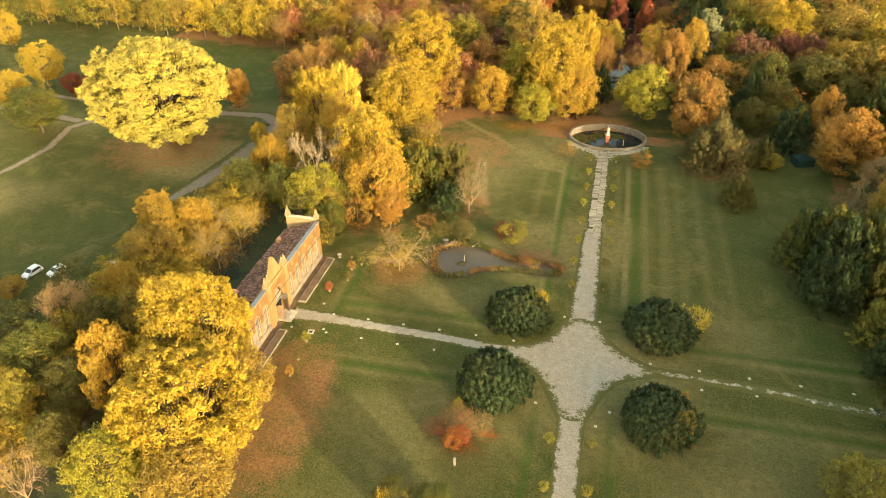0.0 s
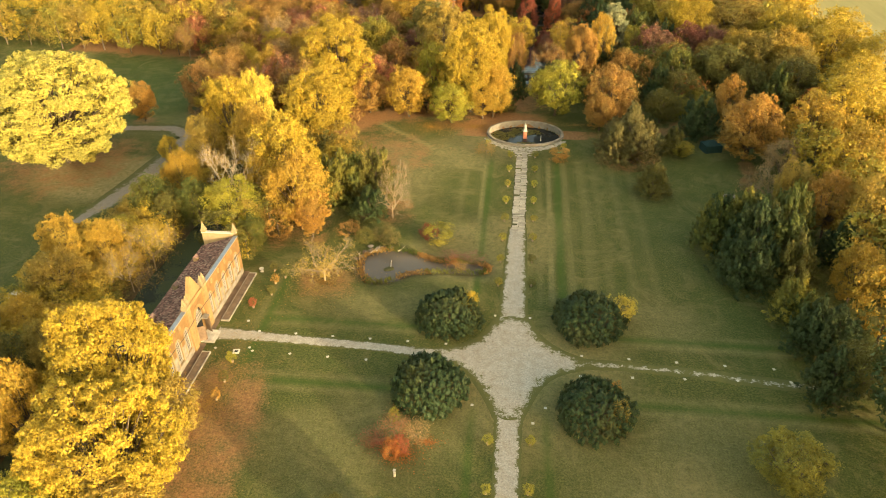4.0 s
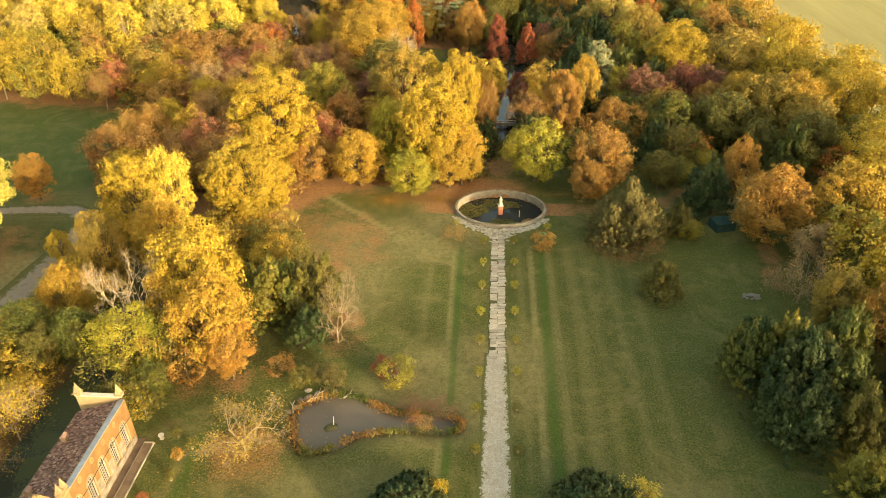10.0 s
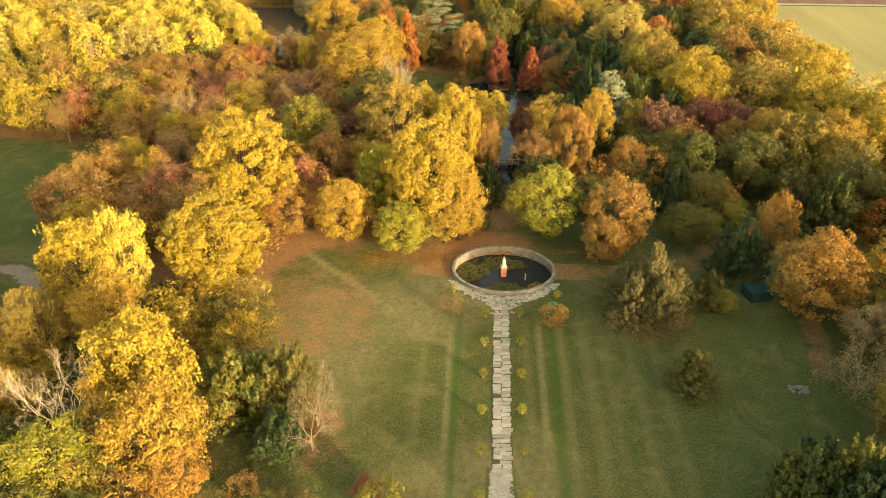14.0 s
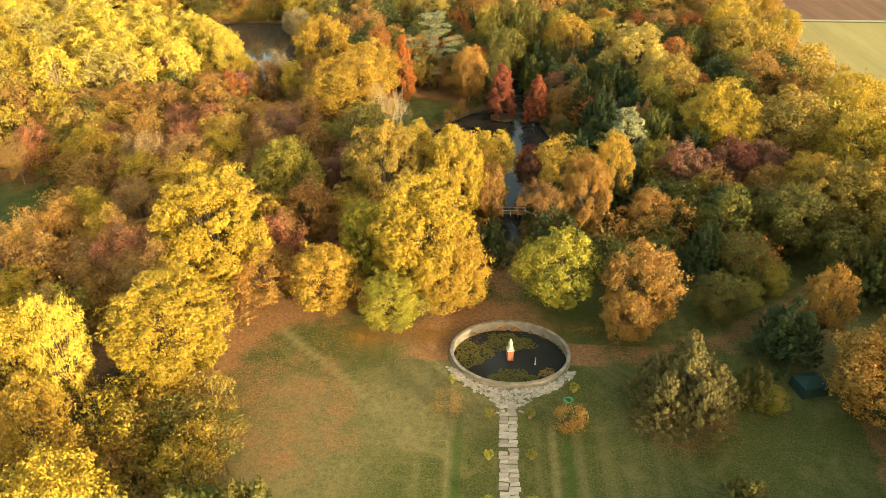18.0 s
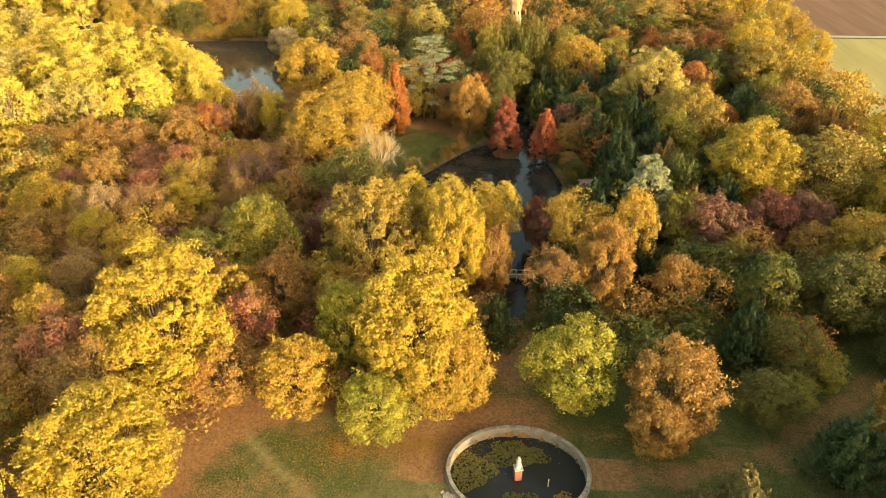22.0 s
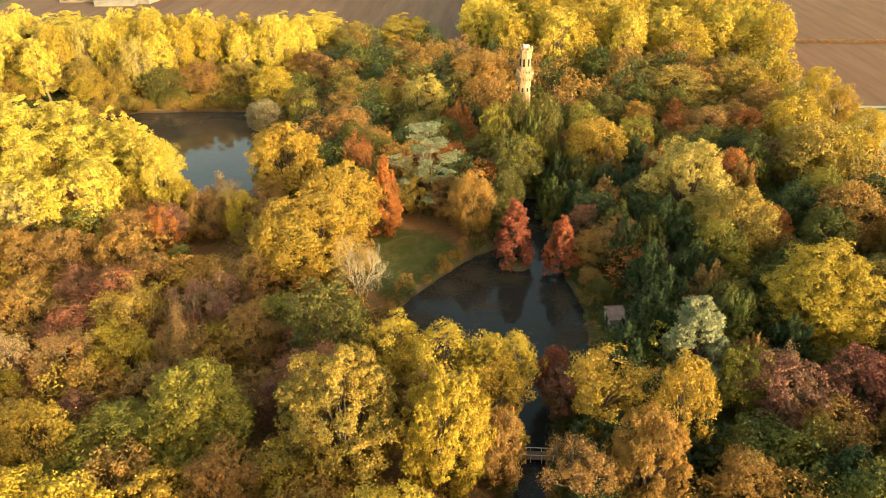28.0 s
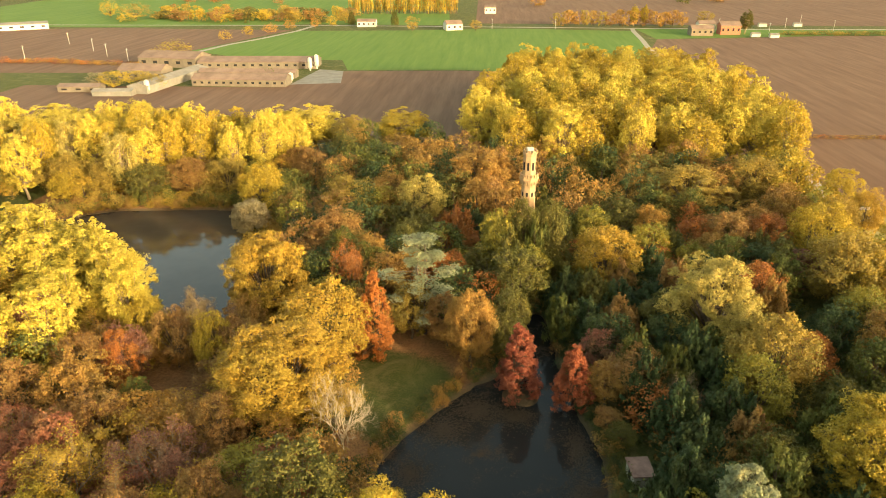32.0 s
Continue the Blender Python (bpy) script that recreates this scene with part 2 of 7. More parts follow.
def ground_material():
    """Grass with worn and mown streaks and one painted sunbeam; fallen leaves where the sheet's own mask says so."""
    n = Nodes("lawn_and_litter", 0.95, 0.1)
    v = n.coords()
    streak = n.coords(0.9, 0.035, 1.0)
    big = n.noise(0.03, 4, 0.6, v, 0.4)
    mid = n.noise(0.25, 5, 0.7, v)
    fine = n.noise(3.0, 5, 0.8, v)
    mown = n.noise(0.35, 4, 0.7, streak, 0.5)
    clod = n.noise(0.75, 7, 0.85, v, 0.6)
    grass = n.mix(n.ramp(mid, [(0.3, 0.0), (0.72, 1.0)]), (0.090, 0.100, 0.024), (0.165, 0.150, 0.040))
    grass = n.mix(n.ramp(mown, [(0.45, 0.0), (0.75, 0.55)]), grass, (0.19, 0.165, 0.060))
    grass = n.mix(n.ramp(big, [(0.42, 0.0), (0.7, 0.4)]), grass, (0.062, 0.090, 0.018))
    tuft = n.noise(1.1, 8, 0.85, v)
    grass = n.mix(n.ramp(tuft, [(0.46, 0.0), (0.64, 0.7)]), grass, (0.17, 0.145, 0.05))
    grass = n.mix(n.ramp(fine, [(0.42, 0.85), (0.58, 0.0)]), grass, (0.035, 0.044, 0.011))
    grass = n.mix(n.ramp(clod, [(0.44, 0.0), (0.56, 0.4)]), grass, (0.055, 0.068, 0.016))
    grass = n.mix(n.ramp(n.noise(0.11, 6, 0.8, v, 0.8), [(0.50, 0.0), (0.64, 0.5)]), grass, (0.20, 0.155, 0.06))
    # pale tone for dry grass and for the sunbeam painted on the lawn
    dry_sunlit = n.attribute("dry_sunlit")
    grass = n.mix(n.math("MULTIPLY", dry_sunlit, n.ramp(n.noise(0.9, 5, 0.75, v), [(0.3, 0.2), (0.65, 1.0)])), grass, (0.30, 0.23, 0.105))
    lush = n.attribute("lush")
    grass = n.mix(n.math("MULTIPLY", lush, 0.8), grass, n.mix(mid, (0.035, 0.075, 0.010), (0.055, 0.10, 0.014)))
    litter_col = n.mix(n.ramp(n.noise(1.5, 6, 0.8, v), [(0.3, 0.0), (0.7, 1.0)]), (0.125, 0.062, 0.028), (0.38, 0.20, 0.08))
    litter = n.attribute("litter")
    mask = n.ramp(n.math("ADD", litter, n.math("ADD", n.math("MULTIPLY", n.math("SUBTRACT", fine, 0.5), 0.9), n.math("MULTIPLY", n.math("SUBTRACT", mid, 0.5), 1.0))), [(0.32, 0.0), (0.72, 1.0)])
    col = n.mix(mask, grass, litter_col)
    mud = n.attribute("mud")
    col = n.mix(mud, col, n.mix(fine, (0.045, 0.035, 0.022), (0.13, 0.095, 0.05)))
    n.colour(col)
    n.bump(n.noise(2.2, 8, 0.85, v), 1.0, 0.3)
    return n.mat


def field_material(name, a, b, angle, period=6.0, rough=0.95):
    """Ploughed or sown land with faint furrows in one direction."""
    n = Nodes(name, rough, 0.1)
    tc = n.node("ShaderNodeTexCoord")
    mp = n.node("ShaderNodeMapping")
    mp.inputs["Rotation"].default_value = (0, 0, radians(angle))
    mp.inputs["Scale"].default_value = (1 / period, 0.012, 1)
    n.link(tc.outputs["Object"], mp.inputs[0])
    furrow = n.noise(1.0, 4, 0.7, mp.outputs[0])
    big = n.noise(0.012, 4, 0.6, n.coords())
    col = n.mix(n.ramp(furrow, [(0.3, 0.0), (0.7, 1.0)]), a, b)
    n.colour(n.mix(n.math("MULTIPLY", big, 0.5), col, scaled(a, 0.75)))
    return n.mat


def gravel_material(name="pale_gravel", lo=(0.18, 0.15, 0.115), hi=(0.50, 0.44, 0.35), worn=(0.27, 0.215, 0.15)):
    """Pale gravel, thinning into grass and earth towards its ragged edge."""
    n = Nodes(name, 0.95, 0.15)
    v = n.coords()
    fine = n.noise(3.2, 7, 0.85, v)
    mid = n.noise(0.7, 6, 0.75, v)
    col = n.mix(n.ramp(fine, [(0.32, 0.0), (0.68, 1.0)]), lo, hi)
    col = n.mix(n.ramp(mid, [(0.42, 0.0), (0.62, 0.65)]), col, worn)
    edge = n.attribute("edge")
    rag = n.math("ADD", edge, n.math("MULTIPLY", n.math("SUBTRACT", n.noise(0.7, 7, 0.85, v), 0.5), 2.3))
    mask = n.ramp(rag, [(0.62, 0.0), (0.80, 1.0)])
    col = n.mix(mask, col, n.mix(mid, (0.06, 0.065, 0.018), (0.13, 0.115, 0.035)))
    n.colour(col)
    n.bump(fine, 0.6, 0.05)
    return n.mat


GROUND = ground_material()
GRAVEL = gravel_material()
TRACK = gravel_material("earth_track", (0.15, 0.115, 0.085), (0.34, 0.27, 0.20), (0.22, 0.165, 0.115))
PLOUGHED = field_material("ploughed_soil", (0.135, 0.075, 0.045), (0.21, 0.125, 0.075), 20)
SOWN = field_material("sown_field", (0.09, 0.15, 0.025), (0.15, 0.20, 0.04), 65)
STUBBLE = field_material("pale_meadow", (0.24, 0.20, 0.075), (0.34, 0.28, 0.11), 5, 9)


# ---- mesh helpers ----
def mesh_of(name, verts, faces, smooth=False):
    me = bpy.data.meshes.new(name)
    me.from_pydata([tuple(v) for v in verts], [], [tuple(f) for f in faces])
    if smooth:
        me.polygons.foreach_set("use_smooth", [True] * len(me.polygons))
    me.update()
    return me


def quads_mesh(name, co):
    """A mesh of loose leaves or plates from an array of (pieces, corners, 3)."""
    k, c = co.shape[:2]
    me = bpy.data.meshes.new(name)
    me.vertices.add(c * k)
    me.vertices.foreach_set("co", np.ascontiguousarray(co, dtype=np.float32).ravel())
    me.loops.add(c * k)
    me.loops.foreach_set("vertex_index", np.arange(c * k, dtype=np.int32))
    me.polygons.add(k)
    me.polygons.foreach_set("loop_start", np.arange(0, c * k, c, dtype=np.int32))
    me.update(calc_edges=True)
    return me


def part(name, data, material, parent=None, label=""):
    """Links a mesh or a bmesh as one object under a thing or a part."""
    if isinstance(data, bmesh.types.BMesh):
        me = bpy.data.meshes.new(name)
        data.to_mesh(me)
        data.free()
        data = me
    ob = new(name, data)
    if material is not None:
        if not data.materials:
            data.materials.append(None)
        ob.material_slots[0].link = "OBJECT"
        ob.material_slots[0].material = material
    if parent is not None:
        ob.parent = parent
    if label:
        tagged(ob, label)
    return ob


def empty(name, x, y, z=0.0, turn=0.0, label="", category="", group="", kind=""):
    ob = new(name)
    ob.empty_display_size = 0.5
    ob.matrix_basis = pose(x, y, z, 0, 0, turn)
    return tagged(ob, label, category, group, kind)


def box(bm, x0, y0, z0, x1, y1, z1):
    vs = [bm.verts.new(p) for p in ((x0, y0, z0), (x1, y0, z0), (x1, y1, z0), (x0, y1, z0), (x0, y0, z1), (x1, y0, z1), (x1, y1, z1), (x0, y1, z1))]
    for f in ((3, 2, 1, 0), (4, 5, 6, 7), (0, 1, 5, 4), (1, 2, 6, 5), (2, 3, 7, 6), (3, 0, 4, 7)):
        bm.faces.new([vs[i] for i in f])
    return vs


def boxes(*dims, bevel=0.0):
    bm = bmesh.new()
    for d in dims:
        box(bm, *d)
    if bevel:
        bmesh.ops.bevel(bm, geom=list(bm.edges), offset=bevel, segments=2, affect="EDGES")
    return bm


def prism(points, z0, z1):
    """An upright prism over a flat outline."""
    bm = bmesh.new()
    lo = [bm.verts.new((x, y, z0)) for x, y in points]
    hi = [bm.verts.new((x, y, z1)) for x, y in points]
    k = len(points)
    bm.faces.new(lo[::-1])
    bm.faces.new(hi)
    for i in range(k):
        bm.faces.new((lo[i], lo[(i + 1) % k], hi[(i + 1) % k], hi[i]))
    return bm


def lathe(profile, sides=12):
    """A turned body from (radius, height) pairs."""
    bm = bmesh.new()
    rings = [[bm.verts.new((r * math.cos(2 * math.pi * i / sides), r * math.sin(2 * math.pi * i / sides), z)) for i in range(sides)] for r, z in profile]
    for a, b in zip(rings, rings[1:]):
        for i in range(sides):
            bm.faces.new((a[i], a[(i + 1) % sides], b[(i + 1) % sides], b[i]))
    bm.faces.new(rings[0][::-1])
    bm.faces.new(rings[-1])
    return bm


def tubes(segments, sides=5):
    """Tapered tubes, each from (start, end, radius at start, radius at end)."""
    verts, faces = [], []
    for a, b, ra, rb in segments:
        a, b = Vector(a), Vector(b)
        d = (b - a)
        if d.length < 1e-5:
            continue
        d.normalize()
        u = d.orthogonal().normalized()
        w = d.cross(u)
        k = len(verts)
        for p, r in ((a, ra), (b, rb)):
            for i in range(sides):
                t = 2 * math.pi * i / sides
                verts.append(p + u * (r * math.cos(t)) + w * (r * math.sin(t)))
        for i in range(sides):
            j = (i + 1) % sides
            faces.append((k + i, k + j, k + sides + j, k + sides + i))
        faces.append(tuple(k + sides + i for i in range(sides)))
    return mesh_of("tubes", verts, faces)


# ---- plan: water, lawns, wood ----
def smooth_outline(points, rounds=2):
    """Cuts the corners of an outline."""
    p = np.array(points, float)
    for _ in range(rounds):
        q = np.roll(p, -1, axis=0)
        p = np.stack([0.75 * p + 0.25 * q, 0.25 * p + 0.75 * q], 1).reshape(-1, 2)
    return p


MOAT = smooth_outline([(-75, 30), (-74.5, 118), (-74, 132), (-71, 150), (-70, 185), (-64, 185), (-64.5, 150), (-64.2, 130), (-63.4, 118), (-63.4, 30)], 1)
POND = smooth_outline([(-32.5, 124.5), (-31.5, 120), (-28.6, 115), (-24.6, 116.5), (-21, 119.6), (-13.9, 120.9), (-5.2, 120.6), (-4.2, 123.6), (-9, 125), (-15.5, 124.4), (-19, 126.2), (-22.3, 128), (-27.5, 128.3)])
LAKE = smooth_outline([(-165, 390), (-150, 413), (-120, 416), (-96, 418), (-85, 398), (-80, 375), (-70, 350), (-66, 330), (-68, 322), (-75, 322), (-82, 328), (-92, 336), (-108, 348), (-128, 365), (-155, 375)])
NORTH_POND = smooth_outline([(-22, 272), (-26, 281), (-23, 290), (-17, 299), (-9, 311), (-1, 316), (4, 322), (4, 345), (9.5, 345), (10.5, 320), (13, 303), (15.5, 296), (17, 286), (16, 270), (9, 258), (5.5, 246), (4.6, 228), (0.6, 228), (0.0, 245), (-2, 258), (-14, 264)])
BASIN = (2.0, 193.0, 11.0, 8.9)  # centre and half axes of the oval basin
WOODLAND = [(-102, 246), (-103, 215), (-100, 192), (-84, 188), (-72, 160), (-60, 150), (-40, 196), (-12, 208), (20, 208), (34, 196), (48, 192), (58, 182), (66, 165), (78, 120), (80, 60), (140, 60), (122, 230), (104, 300), (103, 380), (112, 440), (124, 500), (95, 470), (40, 480), (-20, 470), (-60, 500), (-240, 505), (-300, 400), (-280, 262), (-200, 258), (-122, 252)]


def inside(points, x, y):
    """Which of the places lie within an outline."""
    p = np.asarray(points, float)
    res = np.zeros(np.shape(x), bool)
    for (x0, y0), (x1, y1) in zip(p, np.roll(p, -1, axis=0)):
        if y0 == y1:
            continue
        res ^= ((y0 > y) != (y1 > y)) & (x < (x1 - x0) * (y - y0) / (y1 - y0) + x0)
    return res


def border(points, x, y):
    """Distance to an outline, negative inside."""
    p = np.asarray(points, float)
    best = np.full(np.shape(x), 1e9)
    for (x0, y0), (x1, y1) in zip(p, np.roll(p, -1, axis=0)):
        dx, dy = x1 - x0, y1 - y0
        t = np.clip(((x - x0) * dx + (y - y0) * dy) / (dx * dx + dy * dy + 1e-9), 0, 1)
        best = np.minimum(best, np.hypot(x - x0 - t * dx, y - y0 - t * dy))
    return np.where(inside(points, x, y), -best, best)


def ease(a, b, v):
    t = np.clip((v - a) / (b - a), 0, 1)
    return t * t * (3 - 2 * t)


def waves(x, y, k, seed):
    """Cheap smooth noise in the plane, about -1 to 1."""
    r = np.random.RandomState(seed)
    s = np.zeros(np.shape(x))
    for _ in range(7):
        a, f, p = r.uniform(0, 6.28), k * r.uniform(0.5, 2.2), r.uniform(0, 6.28)
        s += np.sin((x * math.cos(a) + y * math.sin(a)) * f + p)
    return s / 4.0


TREES = []  # place, height, radius of each tree, for the fallen leaves


# ---- plants ----
rng = np.random.RandomState(7)


def leaf_blades(centres, outward, size, stretch=1.0, jitter=0.6, up=0.25, along=None):
    """Pointed leaves at the given places, facing outward on the whole."""
    k = len(centres)
    nrm = outward * 0.8 + rng.normal(0, jitter, (k, 3)) + np.array([0, 0, up])
    nrm /= np.linalg.norm(nrm, axis=1, keepdims=True) + 1e-9
    t = rng.normal(0, 1, (k, 3)) if along is None else along + rng.normal(0, 0.25, (k, 3))
    t -= nrm * (t * nrm).sum(1, keepdims=True)
    t /= np.linalg.norm(t, axis=1, keepdims=True) + 1e-9
    b = np.cross(nrm, t)
    s = (size * rng.uniform(0.6, 1.35, k))[:, None]
    return np.stack([centres + t * s * 0.80 * stretch, centres - t * s * 0.45 * stretch + b * s * 0.5, centres - t * s * 0.45 * stretch - b * s * 0.5], 1)


def sphere_dirs(k):
    d = rng.normal(0, 1, (k, 3))
    return d / np.linalg.norm(d, axis=1, keepdims=True)


def clump_leaves(clumps, per, size, flat=0.8, stretch=1.0, jitter=0.45, along=None, outs=None):
    """Leaves over the outer side of each clump (x, y, z, radius)."""
    c = np.asarray(clumps, float)
    o = sphere_dirs(len(c)) if outs is None else np.asarray(outs, float)
    count = np.maximum(4, (per * rng.uniform(0.7, 1.3, len(c)))).astype(int)
    which = np.repeat(np.arange(len(c)), count)
    k = len(which)
    d, out = sphere_dirs(k), o[which]
    side = (d * out).sum(1, keepdims=True)
    if outs is not None:
        d = np.where(side < -0.25, d - 2 * side * out, d)
    p = c[which, :3] + d * (c[which, 3] * rng.uniform(0.5, 1.3, k))[:, None] * np.array([1, 1, flat])
    al = None if along is None else np.tile(along, (k, 1)) + d * 0.5
    return leaf_blades(p, d + (out * 0.35 if outs is not None else 0), size, stretch, jitter, 0.2, al)


def limb(segs, a, b, ra, rb, bend=0.12, steps=3):
    """A crooked, tapering limb."""
    a, b = np.array(a, float), np.array(b, float)
    length = np.linalg.norm(b - a)
    prev, pr = a, ra
    for i in range(1, steps + 1):
        q = a + (b - a) * i / steps + (rng.normal(0, bend * length / steps, 3) if i < steps else 0)
        r = ra + (rb - ra) * i / steps
        segs.append((prev, q, pr, r))
        prev, pr = q, r
    return prev


def crown_round(h, r, boughs, sprays, per, size, base=0.04, stretch=1.0, along=None, flat=0.75, rough=0.3, taper=0.0, gaps=0.02):
    """Trunk, limbs and crown of a broadleaf tree: boughs over an uneven heap, each of them a cushion of leafy sprays."""
    segs, balls, outs = [], [], []
    zc, hz = h * (base + 1) / 2, h * (1 - base) / 2
    fork = np.array([rng.normal(0, 0.02 * h), rng.normal(0, 0.02 * h), h * (base + 0.18)])
    limb(segs, (0, 0, -0.3), fork, 0.022 * h, 0.016 * h, 0.06, 3)
    size_m = (r * r * hz) ** (1 / 3)
    reach = 2 * size_m / math.sqrt(boughs)
    lean = [(sphere_dirs(1)[0], rng.uniform(-0.16, 0.12)) for _ in range(5)]
    for i in range(boughs):
        z = 1 - 1.86 * (i + rng.uniform(0.2, 0.8)) / boughs
        a = i * 2.39996 + rng.uniform(-0.6, 0.6)
        if rng.uniform() < gaps:
            continue
        q = math.sqrt(max(0.0, 1 - z * z))
        d = np.array([math.cos(a) * q, math.sin(a) * q, z])
        rb = reach * rng.uniform(0.45, 1.25)
        s = rng.uniform(1 - rough, 1.04) * (1 - 0.72 * rb / size_m) + sum(k * max(0.0, float(e @ d)) ** 3 for e, k in lean)
        waist = 1.0 if z > -0.3 else 1 - 0.35 * (-z - 0.3) / 0.7
        if taper:
            w = max(0.04, (1 - (z + 1) / 2)) ** taper * s
            c = np.array([math.cos(a) * r * w, math.sin(a) * r * w, zc + z * hz * 0.97])
            rb *= 0.35 + 0.75 * max(0.04, (1 - (z + 1) / 2)) ** taper
        else:
            c = np.array([0, 0, zc]) + d * np.array([r * waist, r * waist, hz]) * s
        limb(segs, fork * rng.uniform(0.85, 1.0), c, 0.0075 * h, 0.002 * h, 0.05, 2)
        k = max(5, int(sprays * rng.uniform(0.75, 1.25)))
        dd = sphere_dirs(k)
        side = dd @ d
        dd = np.where((side < -0.15)[:, None], dd - 2 * side[:, None] * d, dd)
        p = c + dd * (rb * rng.uniform(0.35, 1.3, (k, 1)) ** 0.8) * np.array([1, 1, 0.85])
        rc = rb * math.sqrt(2 / k) * rng.uniform(0.7, 1.3, k)
        balls.append(np.column_stack([p, rc]))
        outs.append(dd * 0.65 + d * 0.35)
        m = k // 3 if k > 9 else 0  # leaves deeper in, behind the outer sprays
        inner = np.array([0, 0, zc]) + (p[:m] - np.array([0, 0, zc])) * rng.uniform(0.62, 0.86, (m, 1))
        balls.append(np.column_stack([inner, rc[:m] * 1.5]))
        outs.append(dd[:m] * 0.5 + d * 0.5)
        for j in range(0, k, 5):
            limb(segs, c, p[j], 0.0022 * h, 0.0008 * h, 0.08, 1)
    co = clump_leaves(np.concatenate(balls), per, size, flat, stretch, 0.6, along, np.concatenate(outs))
    co[:, :, 2] = np.maximum(co[:, :, 2], 0.1)
    return tubes(segs, 4), quads_mesh("crown", co)


def branching(segs, a, d, length, r, depth, tips, spread=0.55):
    """Bare branches that fork again and again."""
    b = a + d * length
    mid = a + d * length * 0.5 + rng.normal(0, 0.05 * length, 3)
    segs.append((a, mid, r, r * 0.85))
    segs.append((mid, b, r * 0.85, r * 0.66))
    if depth == 0:
        tips.append(b)
        return
    for _ in range(3 if depth > 1 else 4):
        nd = d + rng.normal(0, spread, 3) + np.array([0, 0, 0.12])
        nd /= np.linalg.norm(nd)
        branching(segs, a + (b - a) * rng.uniform(0.6, 1.0), nd, length * rng.uniform(0.55, 0.8), r * 0.58, depth - 1, tips, spread)


def crown_bare(h, r, leaves=0, size=0.35, depth=4, thick=1.0, wide_by=1.5, spread=0.55):
    """An open crown of bare branches, with a few leaves still on it."""
    segs, tips = [], []
    limb(segs, (0, 0, -0.3), (0, 0, h * 0.26), 0.018 * h, 0.014 * h, 0.05, 3)
    for i in range(6):
        a = 2 * math.pi * (i + rng.uniform(-0.3, 0.3)) / 6
        d = np.array([math.cos(a) * r / h * wide_by, math.sin(a) * r / h * wide_by, 0.85])
        d /= np.linalg.norm(d)
        branching(segs, np.array([0, 0, h * rng.uniform(0.1, 0.26)]), d, h * 0.30, 0.010 * h * thick, depth, tips, spread)
    tips = np.array(tips)
    top = tips[:, 2].max()
    wide = np.percentile(np.hypot(tips[:, 0], tips[:, 1]), 95)
    k = np.array([r / wide, r / wide, h / top])
    segs = [(np.asarray(a) * k, np.asarray(b) * k, ra, rb) for a, b, ra, rb in segs]
    me = tubes(segs, 4)
    if not leaves:
        return me, None
    idx = rng.randint(0, len(tips), leaves)
    p = tips[idx] * k + rng.normal(0, 0.45, (leaves, 3))
    out = p - np.array([0, 0, h * 0.5])
    out /= np.linalg.norm(out, axis=1, keepdims=True)
    return me, quads_mesh("crown", leaf_blades(p, out, size))


def crown_conifer(h, r, plumes, per, size, reach=(0.26, 0.46)):
    """Dense evergreen of many upswept, feathery plumes with a jagged outline."""
    segs, out = [], []
    limb(segs, (0, 0, -0.3), (0, 0, h * 0.8), 0.018 * h, 0.004 * h, 0.03, 3)
    stems = [(0.0, 0.0, 1.0)] + [(math.cos(a) * 0.5, math.sin(a) * 0.5, rng.uniform(0.6, 0.9)) for a in np.arange(5) * 1.257 + 0.4]
    for i in range(plumes):
        sx, sy, top = stems[i % len(stems)]
        z = rng.uniform(0.02, 1.0) ** 0.85
        w = 0.50 * r * (1 - z ** 1.7) * rng.uniform(0.6, 1.05)
        a = rng.uniform(0, 6.28)
        c = np.array([sx * r + math.cos(a) * w, sy * r + math.sin(a) * w, z * top * h * 0.93])
        axis_dir = np.array([math.cos(a) * (1 - 0.7 * z), math.sin(a) * (1 - 0.7 * z), 0.55 + 0.6 * z]) + rng.normal(0, 0.15, 3)
        axis_dir /= np.linalg.norm(axis_dir)
        long = r * rng.uniform(*reach)
        k = int(per * rng.uniform(0.7, 1.3))
        u = rng.uniform(0, 1, (k, 1)) ** 0.8
        p = c + axis_dir * long * u + rng.normal(0, 1, (k, 3)) * long * 0.2 * (1.08 - u)
        o = (p - c - axis_dir * long * 0.2) / long + np.array([math.cos(a) * 0.5, math.sin(a) * 0.5, 0.1])
        out.append(leaf_blades(p, o, size, 2.3, 0.35, 0.1, np.tile(axis_dir, (k, 1))))
        if i % 4 == 0:
            limb(segs, (sx * r * 0.4, sy * r * 0.4, z * top * h * 0.6), c, 0.004 * h, 0.001 * h, 0.1, 2)
    return tubes(segs, 4), quads_mesh("crown", np.concatenate(out))


